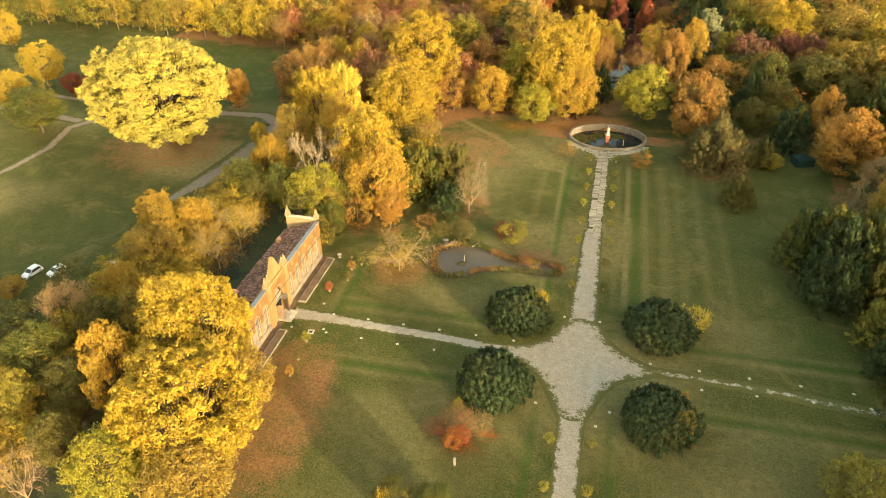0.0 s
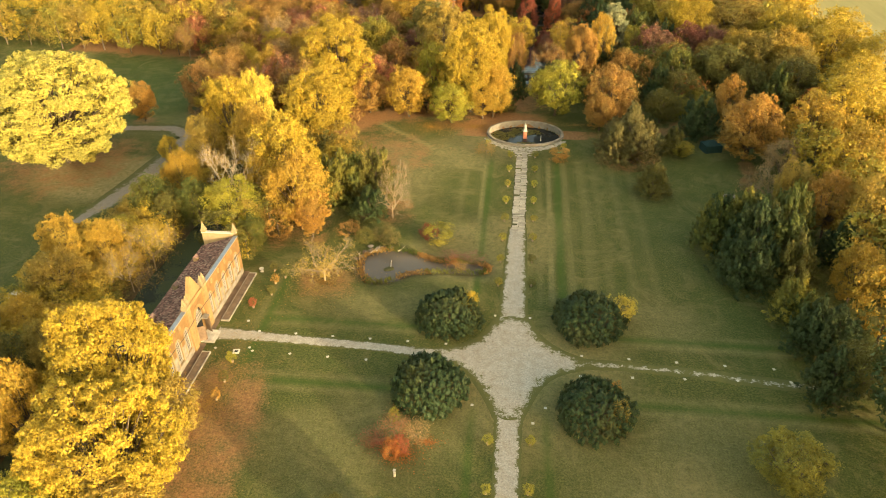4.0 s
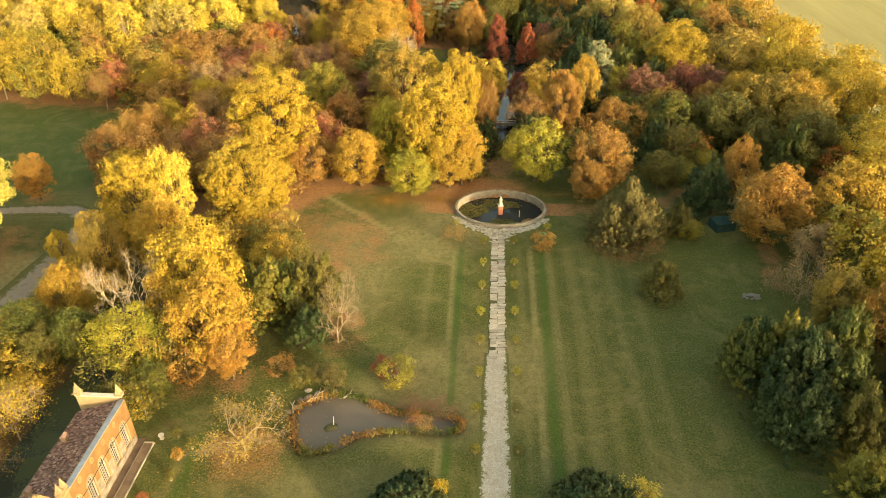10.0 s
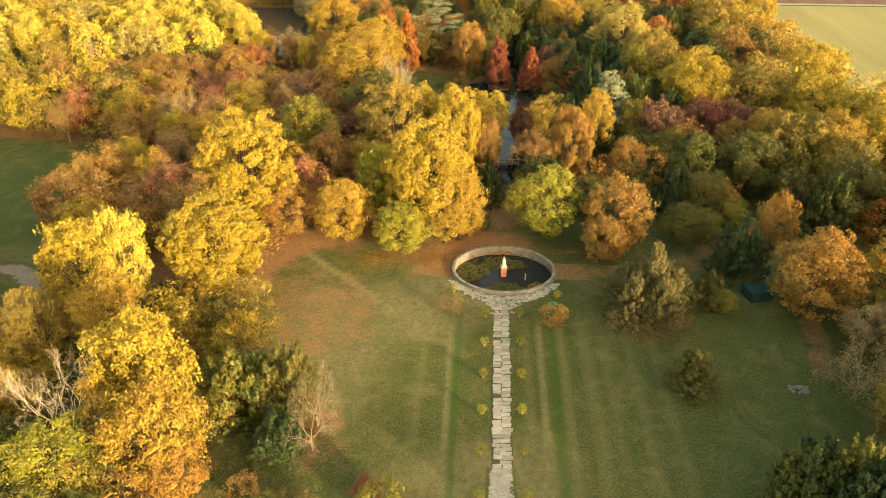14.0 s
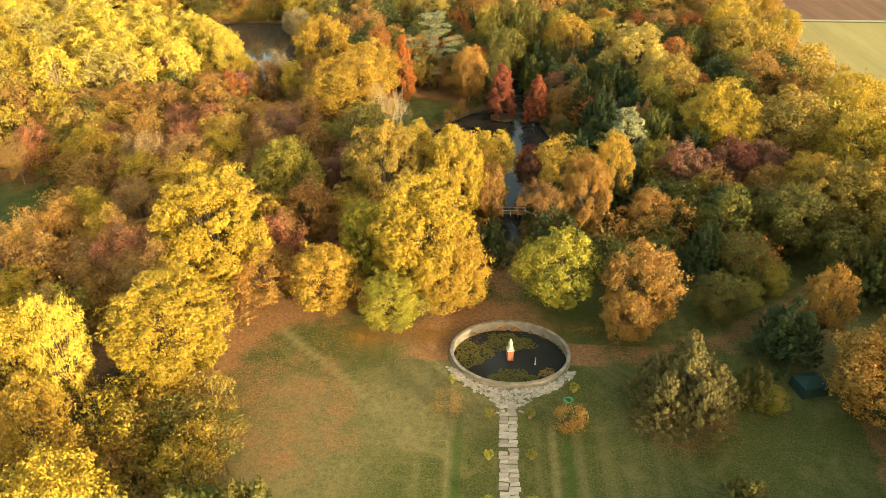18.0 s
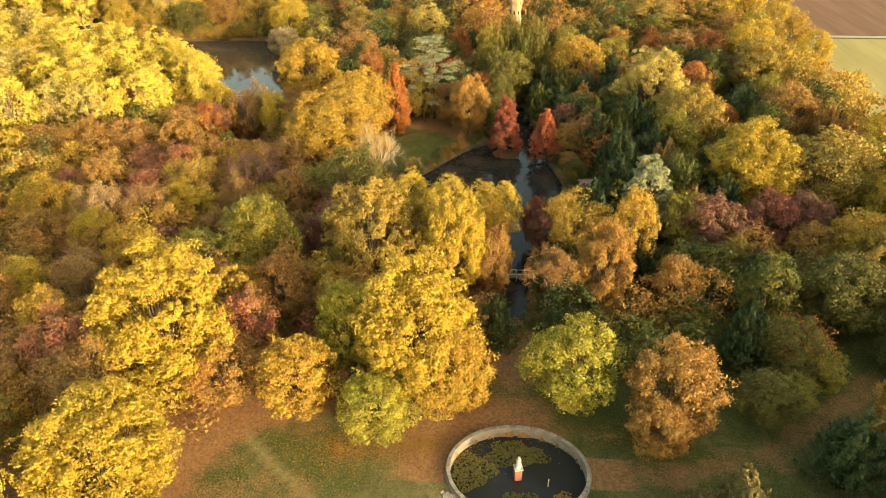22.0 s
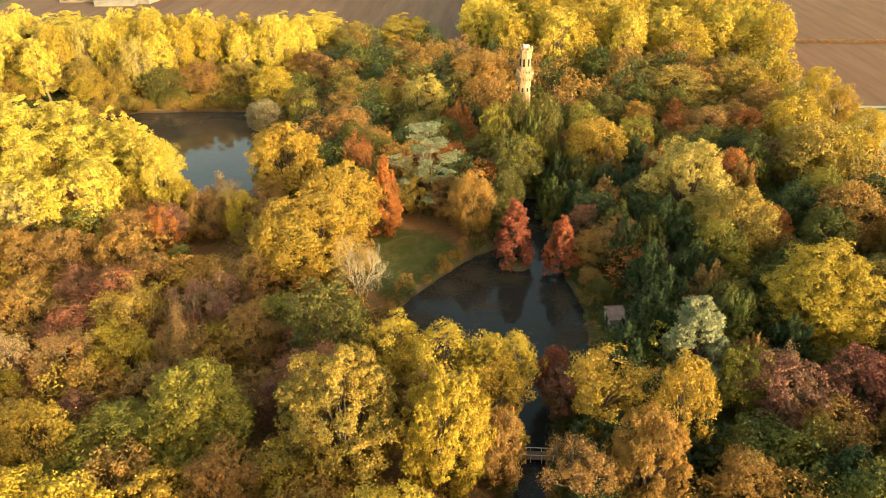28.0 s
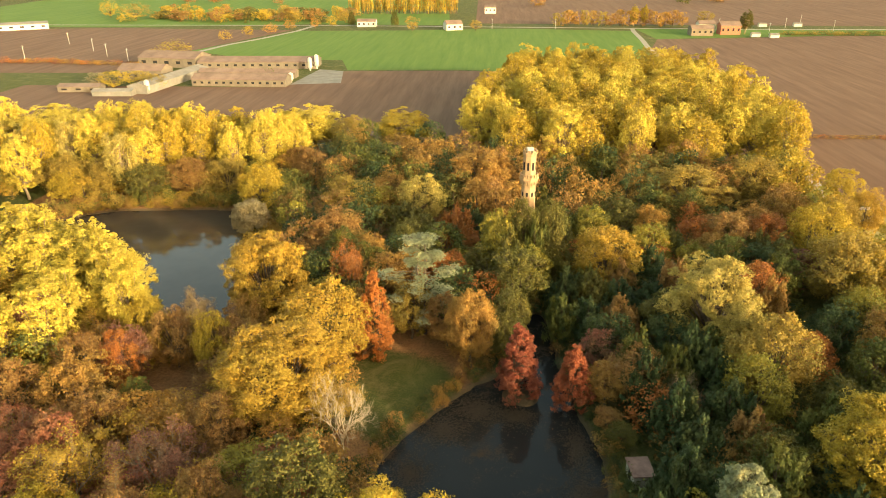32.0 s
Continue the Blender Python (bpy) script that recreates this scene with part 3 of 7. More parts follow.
def crown_cedar(h, r):
    """A cedar: two trunks and flat, spreading shelves of needles with air between them."""
    segs, out = [], []
    for sx in (-0.9, 0.9):
        limb(segs, (sx, 0, -0.3), (sx * 0.9, rng.normal(0, 0.3), h * 0.93), 0.016 * h, 0.003 * h, 0.01, 4)
    tiers = 7
    for j in range(tiers):
        z = 0.30 + 0.70 * (j + 0.5) / tiers
        w = r * (0.85 + 0.2 * math.sin(z * 23)) * min(1.0, 0.25 + 1.7 * (1 - z))
        for i in range(5):
            a = 2 * math.pi * (i + 0.41 * j + rng.uniform(-0.3, 0.3)) / 5
            reach = w * rng.uniform(0.6, 1.15)
            root = np.array([0.9 * (1 if math.cos(a) > 0 else -1), 0, h * (z - 0.03)])
            tip = np.array([math.cos(a) * reach, math.sin(a) * reach, h * (z + rng.uniform(-0.02, 0.02))])
            limb(segs, root, tip, 0.004 * h, 0.001 * h, 0.05, 2)
            for u in (0.5, 0.78, 1.0):
                c = root + (tip - root) * u + rng.normal(0, 0.25, 3)
                pr = (0.13 + 0.07 * u) * r * rng.uniform(0.8, 1.25)
                k = 90
                d = sphere_dirs(k)
                p = c + d * np.array([pr, pr, 0.22]) * rng.uniform(0.3, 1.05, (k, 1))
                out.append(leaf_blades(p, np.tile([0, 0, 0.9], (k, 1)), 0.30, 1.3, 0.35))
    return tubes(segs), quads_mesh("crown", np.concatenate(out))


def crown_dome(h, r, per, size):
    """A clipped evergreen grown into a dome, with upright tufts."""
    segs = []
    limb(segs, (0, 0, -0.2), (0, 0, h * 0.6), 0.25, 0.12, 0.02, 2)
    for i in range(9):
        a = i * 0.7
        limb(segs, (0, 0, 0.3), (math.cos(a) * r * 0.7, math.sin(a) * r * 0.7, h * 0.5), 0.09, 0.03, 0.1, 2)
    tufts = 150
    out = []
    for i in range(tufts):
        u = (i + 0.5) / tufts
        a = i * 2.39996
        cz = 1 - u
        rr = math.sqrt(max(0, 1 - cz ** 2.2))
        wob = 1 + 0.07 * math.sin(3 * a + 4 * cz) + rng.uniform(-0.07, 0.07)
        c = np.array([math.cos(a) * rr * r * wob, math.sin(a) * rr * r * wob, 0.25 + cz ** 0.85 * h * 0.93 * wob])
        k = per
        d = sphere_dirs(k)
        p = c + d * np.array([0.55, 0.55, 0.75]) * rng.uniform(0.3, 1.0, (k, 1))
        o = d * 0.7 + np.array([math.cos(a) * rr, math.sin(a) * rr, cz * 0.6])
        out.append(leaf_blades(p, o / (np.linalg.norm(o, axis=1, keepdims=True) + 1e-9), size, 1.8, 0.35, 0.1, np.tile([math.cos(a) * 0.35, math.sin(a) * 0.35, 1.0], (k, 1))))
    return tubes(segs), quads_mesh("crown", np.concatenate(out))


SHAPES = {  # height and radius that a shape is built at, how many variants, and its maker
    "oak": (26, 10, 4, lambda: crown_round(26, 10, 96, 19, 36, 0.255, 0.02)),
    "lime": (26, 14, 1, lambda: crown_round(26, 14, 240, 17, 32, 0.27, 0.0, rough=0.2, gaps=0.0)),
    "round": (17, 6.5, 6, lambda: crown_round(17, 6.5, 46, 13, 29, 0.25, 0.02)),
    "mid": (17, 6.5, 5, lambda: crown_round(17, 6.5, 30, 12, 24, 0.34, 0.02, rough=0.3)),
    "far": (17, 6.5, 5, lambda: crown_round(17, 6.5, 18, 7, 12, 0.58, 0.04)),
    "fill": (17, 6.5, 6, lambda: crown_round(17, 6.5, 18, 8, 15, 0.46, 0.02)),
    "bankbush": (4, 2.6, 5, lambda: crown_round(4, 2.6, 8, 6, 10, 0.30, 0.0)),
    "speck": (17, 6.5, 3, lambda: crown_round(17, 6.5, 8, 5, 8, 1.5, 0.04)),
    "sparse": (18, 6.5, 5, lambda: crown_bare(18, 6.5, 8500, 0.24, 4)),
    "ragged": (20, 6.5, 3, lambda: crown_round(20, 6.5, 40, 11, 30, 0.25, 0.12, rough=0.5, gaps=0.22)),
    "bare": (16, 6.5, 2, lambda: crown_bare(16, 6.5, 0, 0.3, 5, 0.6, 2.4, 0.6)),
    "dead": (18, 6.5, 2, lambda: crown_bare(18, 6.5, 0, 0.3, 5, 0.62, 2.6, 0.7)),
    "willow": (16, 9, 2, lambda: crown_round(16, 9, 90, 15, 40, 0.22, 0.0, 1.9, (0, 0, 0.9), rough=0.2, gaps=0.0)),
    "poplar": (25, 6.5, 3, lambda: crown_round(25, 6.5, 74, 12, 26, 0.27, 0.06, 1.2, rough=0.42, gaps=0.10)),
    "farpoplar": (25, 6.5, 4, lambda: crown_round(25, 6.5, 52, 10, 16, 0.38, 0.08, 1.2, rough=0.42, gaps=0.10)),
    "conif": (14, 6, 5, lambda: crown_conifer(14, 6, 360, 50, 0.20, (0.22, 0.42))),
    "feather": (16, 9.5, 1, lambda: crown_conifer(16, 9.5, 1100, 42, 0.19, (0.14, 0.26))),
    "cone": (17, 4.5, 4, lambda: crown_round(17, 4.5, 60, 11, 34, 0.21, 0.0, 1.4, rough=0.2, taper=0.6, gaps=0.0)),
    "bluecedar": (21, 6.6, 1, lambda: crown_round(21, 6.6, 80, 13, 32, 0.25, 0.0, 1.3, flat=0.35, rough=0.3, taper=0.42, gaps=0.0)),
    "cedar": (26, 8, 2, lambda: crown_cedar(26, 8)),
    "dome": (5.6, 5.8, 3, lambda: crown_dome(5.6, 5.8, 52, 0.26)),
    "shrub": (4, 2.6, 5, lambda: crown_round(4, 2.6, 14, 9, 20, 0.17, 0.02)),
    "bushlet": (4, 2.6, 3, lambda: crown_round(4, 2.6, 7, 5, 8, 0.42, 0.02)),
    "twiggy": (9, 5.5, 3, lambda: crown_bare(9, 5.5, 2600, 0.16, 5, 1.15, 2.6, 0.62)),
    "low": (4, 2.6, 3, lambda: crown_bare(4, 2.6, 900, 0.17, 3)),
}
BUILT = {}
LOOK = {"lemon": "pale lemon-yellow", "primrose": "pale primrose-yellow", "sage": "greyish olive", "gold": "bright golden-yellow", "amber": "amber-yellow", "orange": "orange-brown", "orangebrown": "russet-brown", "brown": "dull brown",
        "dullgold": "dull golden-olive", "olive": "olive-green", "olivegold": "olive-yellow", "moss": "mossy green", "darkgreen": "dark green", "lime": "yellow-green", "crimson": "crimson-red",
        "red": "bright red", "rust": "rusty orange", "rustpink": "pinkish rust", "maroon": "maroon", "maroonpale": "faded maroon", "tan": "tan", "palebrown": "pale brown",
        "palegold": "pale gold", "paleblue": "pale blue-green", "white": "bleached pale", "yew": "dark green"}
KINDS = {"oak": ("broadleaf_tree", "large spreading tree with {} autumn leaves on the grass"), "lime": ("broadleaf_tree", "huge rounded tree with {} leaves down to the grass"),
         "round": ("broadleaf_tree", "rounded broadleaf tree with {} autumn foliage"), "mid": ("broadleaf_tree", "woodland tree with {} autumn foliage"), "far": ("broadleaf_tree", "distant tree with {} autumn foliage"), "dead": ("dead_tree", "dead tree with {} branches"), "farpoplar": ("poplar_tree", "tall feathery poplar with {} leaves in a dense grove"),
         "ragged": ("broadleaf_tree", "open ragged tree with {} leaves and pale branches"), "sparse": ("half_bare_tree", "half-bare tree with thin {} leaves"), "bare": ("bare_tree", "leafless tree with {} bare branches"),
         "willow": ("weeping_tree", "drooping rounded tree with fine {} leaves"), "poplar": ("poplar_tree", "tall feathery poplar with {} leaves"),
         "conif": ("evergreen_tree", "dense {} evergreen with upswept fronds"), "cone": ("cypress_tree", "cone-shaped swamp cypress in {} needles"),
         "cedar": ("cedar_tree", "tall {} cedar with flat spreading tiers"), "feather": ("evergreen_tree", "broad feathery {} evergreen beside the lawn"), "bluecedar": ("cedar_tree", "dense {} cedar with short spreading tiers"), "dome": ("evergreen_bush", "broad {} evergreen bush grown into a dome"),
         "twiggy": ("half_bare_tree", "spreading half-bare tree with pale twigs and {} leaves"), "shrub": ("shrub", "low rounded shrub with {} leaves"), "low": ("twiggy_shrub", "twiggy half-bare shrub with {} leaves")}
turns = random.Random(3)


def tree(shape, colour, x, y, h, r, z=0.0, label="", group=""):
    """One tree or shrub: its trunk and its crown stand under one empty at its foot."""
    h0, r0, count, make = SHAPES[shape]
    if shape not in BUILT:
        BUILT[shape] = [make() for _ in range(count)]
    wood, crown = BUILT[shape][turns.randrange(count)]
    name, words = KINDS[shape]
    top = empty(name, x, y, z, turns.uniform(0, 360), label or words.format(LOOK[colour]), "bush" if shape in ("dome", "shrub", "low") else "tree", group)
    top.scale = (r / r0, r / r0, h / h0)
    bark = BARK_WHITE if colour == "white" else BARK_TAN if shape in ("bare", "twiggy", "low", "poplar", "farpoplar") else BARK_GREY if shape in ("sparse", "ragged") else BARK
    part("trunk", wood, bark, top)
    if crown is not None:
        part("crown", crown, LEAF[colour], top)
    TREES.append((x, y, h, r, colour))
    return top


# ---- the park's single trees and the marked trees of the wood ----
tree("round", "orange", -113.9, 192.8, 13, 4.5)
tree("round", "crimson", -172.9, 192.1, 8, 4.3)
tree("round", "gold", -188.1, 196.7, 16, 6.4)
tree("round", "olive", -170.2, 198.3, 10, 2.8)
tree("round", "moss", -162.3, 161.9, 15, 8.3)
tree("round", "gold", -178.2, 171.4, 15, 5.8)
tree("round", "gold", -233.1, 232.2, 16, 5.1)
tree("round", "amber", -91.1, 113.5, 14, 5.1)
tree("round", "dullgold", -86.7, 103.3, 12, 5.3)
tree("round", "amber", -82.2, 114.2, 14, 4.3)
tree("twiggy", "gold", -74.3, 116.1, 13, 5.6)
tree("twiggy", "amber", -75.2, 108.2, 11, 4.8)
tree("round", "moss", -81.8, 134.3, 13, 4.8)
tree("round", "amber", -79.4, 144.3, 15, 4.1)
tree("round", "gold", -92.8, 165.1, 8, 2.5)
tree("round", "moss", -70.9, 132.7, 14, 3.8)
tree("round", "olive", -76.7, 130.1, 11, 3.6)
tree("round", "gold", -77.6, 173.0, 24, 7.5)
tree("round", "lemon", -70.4, 175.4, 24, 4.9)
tree("round", "amber", -56.8, 140.6, 18, 4.7)
tree("round", "lime", -62.0, 131.8, 14, 6.2)
tree("round", "moss", -55.8, 125.0, 9, 3.1)
tree("conif", "moss", -41.3, 149.0, 14, 6.6)
tree("conif", "olive", -34.3, 150.6, 14, 5.7)
tree("bare", "tan", -28.2, 141.9, 10, 4.6)
tree("conif", "darkgreen", -33.6, 141.4, 8, 4.7)
tree("twiggy", "dullgold", -37.6, 115.2, 9.5, 7.2)
tree("round", "amber", -66.8, 160.1, 20, 5.5)
tree("round", "dullgold", -79.3, 159.1, 17, 4.7)
tree("oak", "amber", -66.1, 64.0, 22, 4.4)
tree("round", "lime", -60.0, 51.6, 14, 5.2)
tree("round", "dullgold", -48.5, 52.4, 14, 5.9)
tree("bare", "tan", -71.5, 47.7, 13, 4.0)
tree("round", "olivegold", -82.3, 59.8, 13, 3.6)
tree("round", "moss", -86.2, 69.0, 13, 4.6)
tree("sparse", "tan", -90.2, 82.2, 12, 4.5)
tree("round", "olive", -81.1, 79.3, 12, 4.3)
tree("round", "amber", -84.9, 90.6, 12, 3.8)
tree("round", "moss", -100.7, 89.6, 5, 3.2)
tree("round", "dullgold", -110.2, 89.4, 5, 2.8)
tree("round", "olive", -77.1, 64.4, 11, 4.6)
tree("round", "olive", -74.2, 71.2, 12, 3.8)
tree("round", "dullgold", -74.7, 81.9, 14, 3.5)
tree("round", "olive", -70.8, 54.7, 12, 3.8)
tree("twiggy", "tan", 60.2, 158.0, 10, 5.8)
tree("conif", "darkgreen", 44.2, 135.8, 13, 4.8)
tree("conif", "darkgreen", 48.7, 128.0, 16, 5.9)
tree("conif", "moss", 55.8, 133.0, 17, 5.2)
tree("conif", "darkgreen", 45.8, 120.5, 12, 5.0)
tree("conif", "olive", 54.4, 121.0, 14, 4.4)
tree("conif", "olivegold", 52.5, 111.0, 10, 4.4)
tree("conif", "darkgreen", 52.3, 101.7, 12, 4.4)
tree("conif", "darkgreen", 51.5, 90.0, 11, 4.4)
tree("round", "olivegold", 40.2, 72.5, 9, 5.2)
tree("round", "gold", 86.4, 186.1, 24, 10.9)
tree("round", "amber", 76.0, 180.2, 20, 7.9)
tree("round", "gold", 104.8, 250.2, 24, 10.4)
tree("round", "gold", 111.2, 226.2, 24, 9.5)
tree("round", "amber", 78.5, 156.3, 21, 7.3)
tree("round", "orange", 67.7, 141.9, 17, 5.3)
tree("round", "dullgold", 73.1, 136.4, 19, 5.1)
tree("round", "amber", 64.7, 117.7, 15, 4.5)
tree("conif", "darkgreen", 55.3, 100.7, 11, 5.6)
tree("conif", "moss", 53.1, 108.0, 9, 3.8)
tree("round", "olive", 54.9, 90.9, 12, 4.2)
tree("round", "olive", 81.6, 215.0, 18, 7.5)
tree("round", "dullgold", 79.8, 236.1, 20, 9.1)
tree("round", "olive", 64.8, 229.8, 17, 8.1)
tree("round", "dullgold", 77.4, 275.5, 22, 10.5)
tree("sparse", "tan", 65.8, 168.4, 12, 4.9)
tree("conif", "moss", 42.2, 134.8, 13, 4.6)
tree("conif", "moss", 47.9, 133.8, 15, 5.1)
tree("conif", "olive", 52.0, 130.4, 14, 5.0)
tree("conif", "moss", 59.3, 137.9, 15, 4.9)
tree("conif", "darkgreen", 44.8, 124.7, 11, 4.6)
tree("conif", "darkgreen", 50.0, 124.0, 10, 4.0)
tree("round", "dullgold", 61.3, 148.3, 16, 4.6)
tree("conif", "darkgreen", 65.7, 129.9, 12, 4.2)
tree("round", "orange", 60.4, 180.6, 18, 8.1)
tree("sparse", "brown", -79.7, 224.9, 18, 6.5)
tree("sparse", "brown", -80.0, 202.4, 15, 5.7)
tree("round", "amber", -78.8, 211.4, 19, 4.7)
tree("sparse", "brown", -83.1, 191.0, 13, 4.5)
tree("round", "amber", -33.6, 203.4, 17, 6.5)
tree("round", "brown", -41.5, 227.0, 18, 6.0)
tree("round", "lime", -27.1, 214.0, 22, 5.4)
tree("round", "amber", -11.0, 203.6, 17, 5.3)
tree("conif", "olive", -4.8, 209.8, 7, 3.9)
tree("conif", "darkgreen", -1.6, 222.2, 12, 3.9)
tree("round", "brown", 25.8, 199.4, 10, 4.4)
tree("conif", "olive", 33.3, 158.9, 8, 4.4)
tree("conif", "olive", 42.0, 183.0, 8, 3.4)
tree("round", "olivegold", 44.4, 181.4, 5, 3.0)
tree("round", "olivegold", 47.0, 209.0, 7, 4.2)
tree("round", "olivegold", 54.0, 214.5, 8, 4.6)
tree("round", "olive", 41.9, 205.0, 11, 4.9)
tree("round", "orange", 58.9, 199.0, 18, 4.4)
tree("conif", "darkgreen", 50.6, 193.9, 14, 5.9)
tree("conif", "moss", 75.3, 211.9, 16, 6.0)
tree("round", "orange", 61.8, 183.6, 19, 6.1)
tree("round", "olive", 49.2, 216.9, 13, 5.5)
tree("round", "olive", 61.8, 229.8, 18, 7.3)
tree("round", "dullgold", 74.6, 237.7, 19, 6.8)
tree("conif", "darkgreen", 42.3, 219.0, 13, 4.6)
tree("round", "olive", 70.0, 218.2, 15, 5.2)
tree("round", "amber", 84.5, 235.3, 22, 6.7)
tree("round", "amber", -73.6, 233.7, 19, 6.5)
tree("round", "olivegold", -49.7, 241.1, 21, 7.9)
tree("oak", "dullgold", -26.5, 238.2, 26, 9.2)
tree("oak", "gold", -10.4, 235.4, 26, 6.7)
tree("round", "brown", -2.2, 237.6, 18, 3.7)
tree("round", "olive", -33.6, 263.2, 22, 8.3)
tree("ragged", "amber", 14.8, 250.0, 19, 7.4)
tree("oak", "orangebrown", 19.0, 234.0, 22, 5.4)
tree("sparse", "brown", 9.4, 233.9, 15, 5.5)
tree("round", "amber", 26.5, 245.4, 22, 4.6)
tree("round", "orangebrown", 33.9, 234.8, 14, 5.0)
tree("bluecedar", "paleblue", 32.2, 262.8, 21, 7.4)
tree("round", "maroonpale", 45.9, 253.6, 17, 7.4)
tree("round", "maroon", 57.7, 255.0, 17, 6.6)
tree("round", "maroonpale", 66.0, 257.0, 16, 5.6)
tree("oak", "gold", 60.7, 276.2, 24, 10.9)
tree("round", "dullgold", 47.2, 244.3, 13, 2.9)
tree("conif", "darkgreen", 48.8, 236.9, 13, 6.3)
tree("conif", "darkgreen", 30.0, 244.7, 11, 5.3)
tree("conif", "darkgreen", 51.3, 268.4, 14, 5.1)
tree("oak", "amber", -45.8, 294.8, 23, 12.7)
tree("oak", "amber", -60.7, 336.3, 25, 10.8)
tree("round", "amber", -41.9, 315.2, 22, 9.2)
tree("dead", "white", -31.9, 285.2, 19, 6.1)
tree("cone", "rust", -31.5, 322.2, 21, 4.6)
tree("sparse", "rust", -41.6, 343.2, 20, 5.1)
tree("cedar", "paleblue", -21.9, 333.0, 27, 9.9)
tree("round", "orangebrown", -9.6, 320.8, 18, 5.8)
tree("cone", "crimson", 1.3, 308.1, 17, 4.8)
tree("cone", "red", 12.4, 304.4, 15, 4.0)
tree("round", "maroonpale", 18.8, 316.0, 13, 4.1)
tree("round", "brown", 25.3, 307.5, 13, 6.8)
tree("bare", "tan", 33.7, 298.9, 13, 4.6)
tree("round", "olive", 1.4, 344.2, 19, 8.1)
tree("round", "amber", 26.0, 357.9, 21, 9.7)
tree("oak", "palegold", 46.3, 327.8, 25, 11.4)
tree("round", "dullgold", 52.7, 308.8, 22, 8.4)
tree("round", "dullgold", 85.2, 350.0, 24, 10.8)
tree("round", "orangebrown", 82.8, 316.7, 20, 8.3)
tree("conif", "darkgreen", 33.5, 337.8, 13, 9.0)
tree("conif", "darkgreen", 32.0, 284.0, 14, 6.0)
tree("round", "orangebrown", -110.0, 291.4, 16, 6.6)
tree("round", "brown", -99.3, 290.6, 16, 6.5)
tree("round", "brown", -90.4, 302.0, 16, 6.4)
tree("round", "rustpink", -107.9, 314.0, 17, 6.9)
tree("round", "moss", -74.5, 292.7, 12, 3.4)
tree("sparse", "tan", -72.7, 318.3, 16, 5.2)
tree("round", "rust", -83.2, 304.7, 15, 4.3)
tree("round", "orangebrown", -95.6, 267.4, 17, 6.9)
tree("sparse", "amber", -73.3, 264.9, 18, 6.9)
tree("sparse", "brown", -79.0, 253.8, 17, 6.2)
tree("sparse", "maroonpale", -59.2, 271.0, 16, 6.9)
tree("sparse", "brown", -60.9, 258.8, 16, 5.0)
tree("round", "brown", -49.2, 264.8, 16, 5.7)
tree("sparse", "tan", -89.5, 251.6, 17, 5.3)
tree("round", "brown", -54.3, 283.9, 15, 5.8)
tree("round", "brown", -76.7, 282.8, 15, 6.2)
tree("round", "maroonpale", -39.7, 247.6, 13, 3.7)
tree("round", "maroonpale", -72.3, 243.5, 12, 4.0)
tree("poplar", "lemon", -145.1, 354.3, 25, 11.9)
tree("poplar", "lemon", -128.9, 352.5, 25, 10.4)
tree("poplar", "lemon", -109.2, 340.2, 23, 9.5)
tree("poplar", "lemon", -124.1, 312.9, 23, 8.7)
tree("ragged", "lemon", -93.5, 333.5, 22, 6.4)
tree("poplar", "lemon", -113.5, 327.8, 20, 7.3)
tree("round", "gold", -99.1, 323.7, 13, 6.4)
tree("poplar", "lemon", -208.7, 465.8, 24, 12.7)
tree("poplar", "lemon", -202.6, 479.1, 25, 13.2)
tree("poplar", "lemon", -184.2, 472.0, 24, 12.4)
tree("poplar", "lemon", -173.1, 480.6, 25, 13.2)
tree("poplar", "lemon", -154.3, 470.9, 23, 11.8)
tree("poplar", "lemon", -141.4, 479.4, 24, 12.5)
tree("poplar", "lemon", -124.3, 474.7, 22, 11.3)
tree("round", "gold", -189.6, 431.2, 18, 10.0)
tree("round", "dullgold", -168.7, 428.3, 16, 9.9)
tree("round", "dullgold", -152.4, 429.3, 16, 9.0)
tree("round", "olive", -134.8, 424.9, 15, 9.3)
tree("round", "brown", -120.5, 432.7, 15, 9.5)
tree("round", "dullgold", -106.8, 431.9, 16, 9.0)
tree("poplar", "lemon", -101.4, 491.3, 22, 13.9)
tree("poplar", "lemon", -87.2, 497.4, 22, 13.1)
tree("round", "dullgold", -70.0, 489.8, 18, 9.6)
tree("poplar", "gold", -46.6, 498.7, 20, 13.6)
tree("round", "gold", -86.5, 413.3, 18, 7.9)
tree("willow", "palebrown", -84.4, 393.4, 12, 6.6)
tree("round", "brown", -81.2, 451.6, 14, 9.5)
tree("round", "brown", -63.6, 444.9, 14, 9.3)
tree("round", "olive", -46.8, 453.6, 14, 9.5)
tree("round", "dullgold", -54.0, 407.6, 17, 9.3)
tree("round", "orangebrown", -41.0, 412.8, 16, 7.4)
tree("round", "palegold", -29.0, 403.3, 19, 7.5)
tree("round", "brown", -51.4, 376.7, 17, 8.2)
tree("conif", "olive", -32.3, 389.9, 14, 7.5)
tree("oak", "orangebrown", -8.6, 424.4, 22, 14.4)
tree("poplar", "gold", 57.2, 484.8, 24, 7.6)
tree("poplar", "gold", 66.4, 470.6, 20, 4.9)
tree("round", "dullgold", 41.9, 458.5, 14, 8.0)
tree("conif", "olive", 24.6, 442.4, 15, 9.0)
tree("conif", "moss", 11.8, 405.5, 14, 8.7)
tree("round", "dullgold", 64.0, 422.0, 18, 15.5)
tree("round", "dullgold", 87.6, 429.8, 20, 10.6)
tree("round", "orangebrown", 90.7, 404.9, 17, 8.5)
tree("round", "orange", 44.2, 389.7, 15, 5.5)
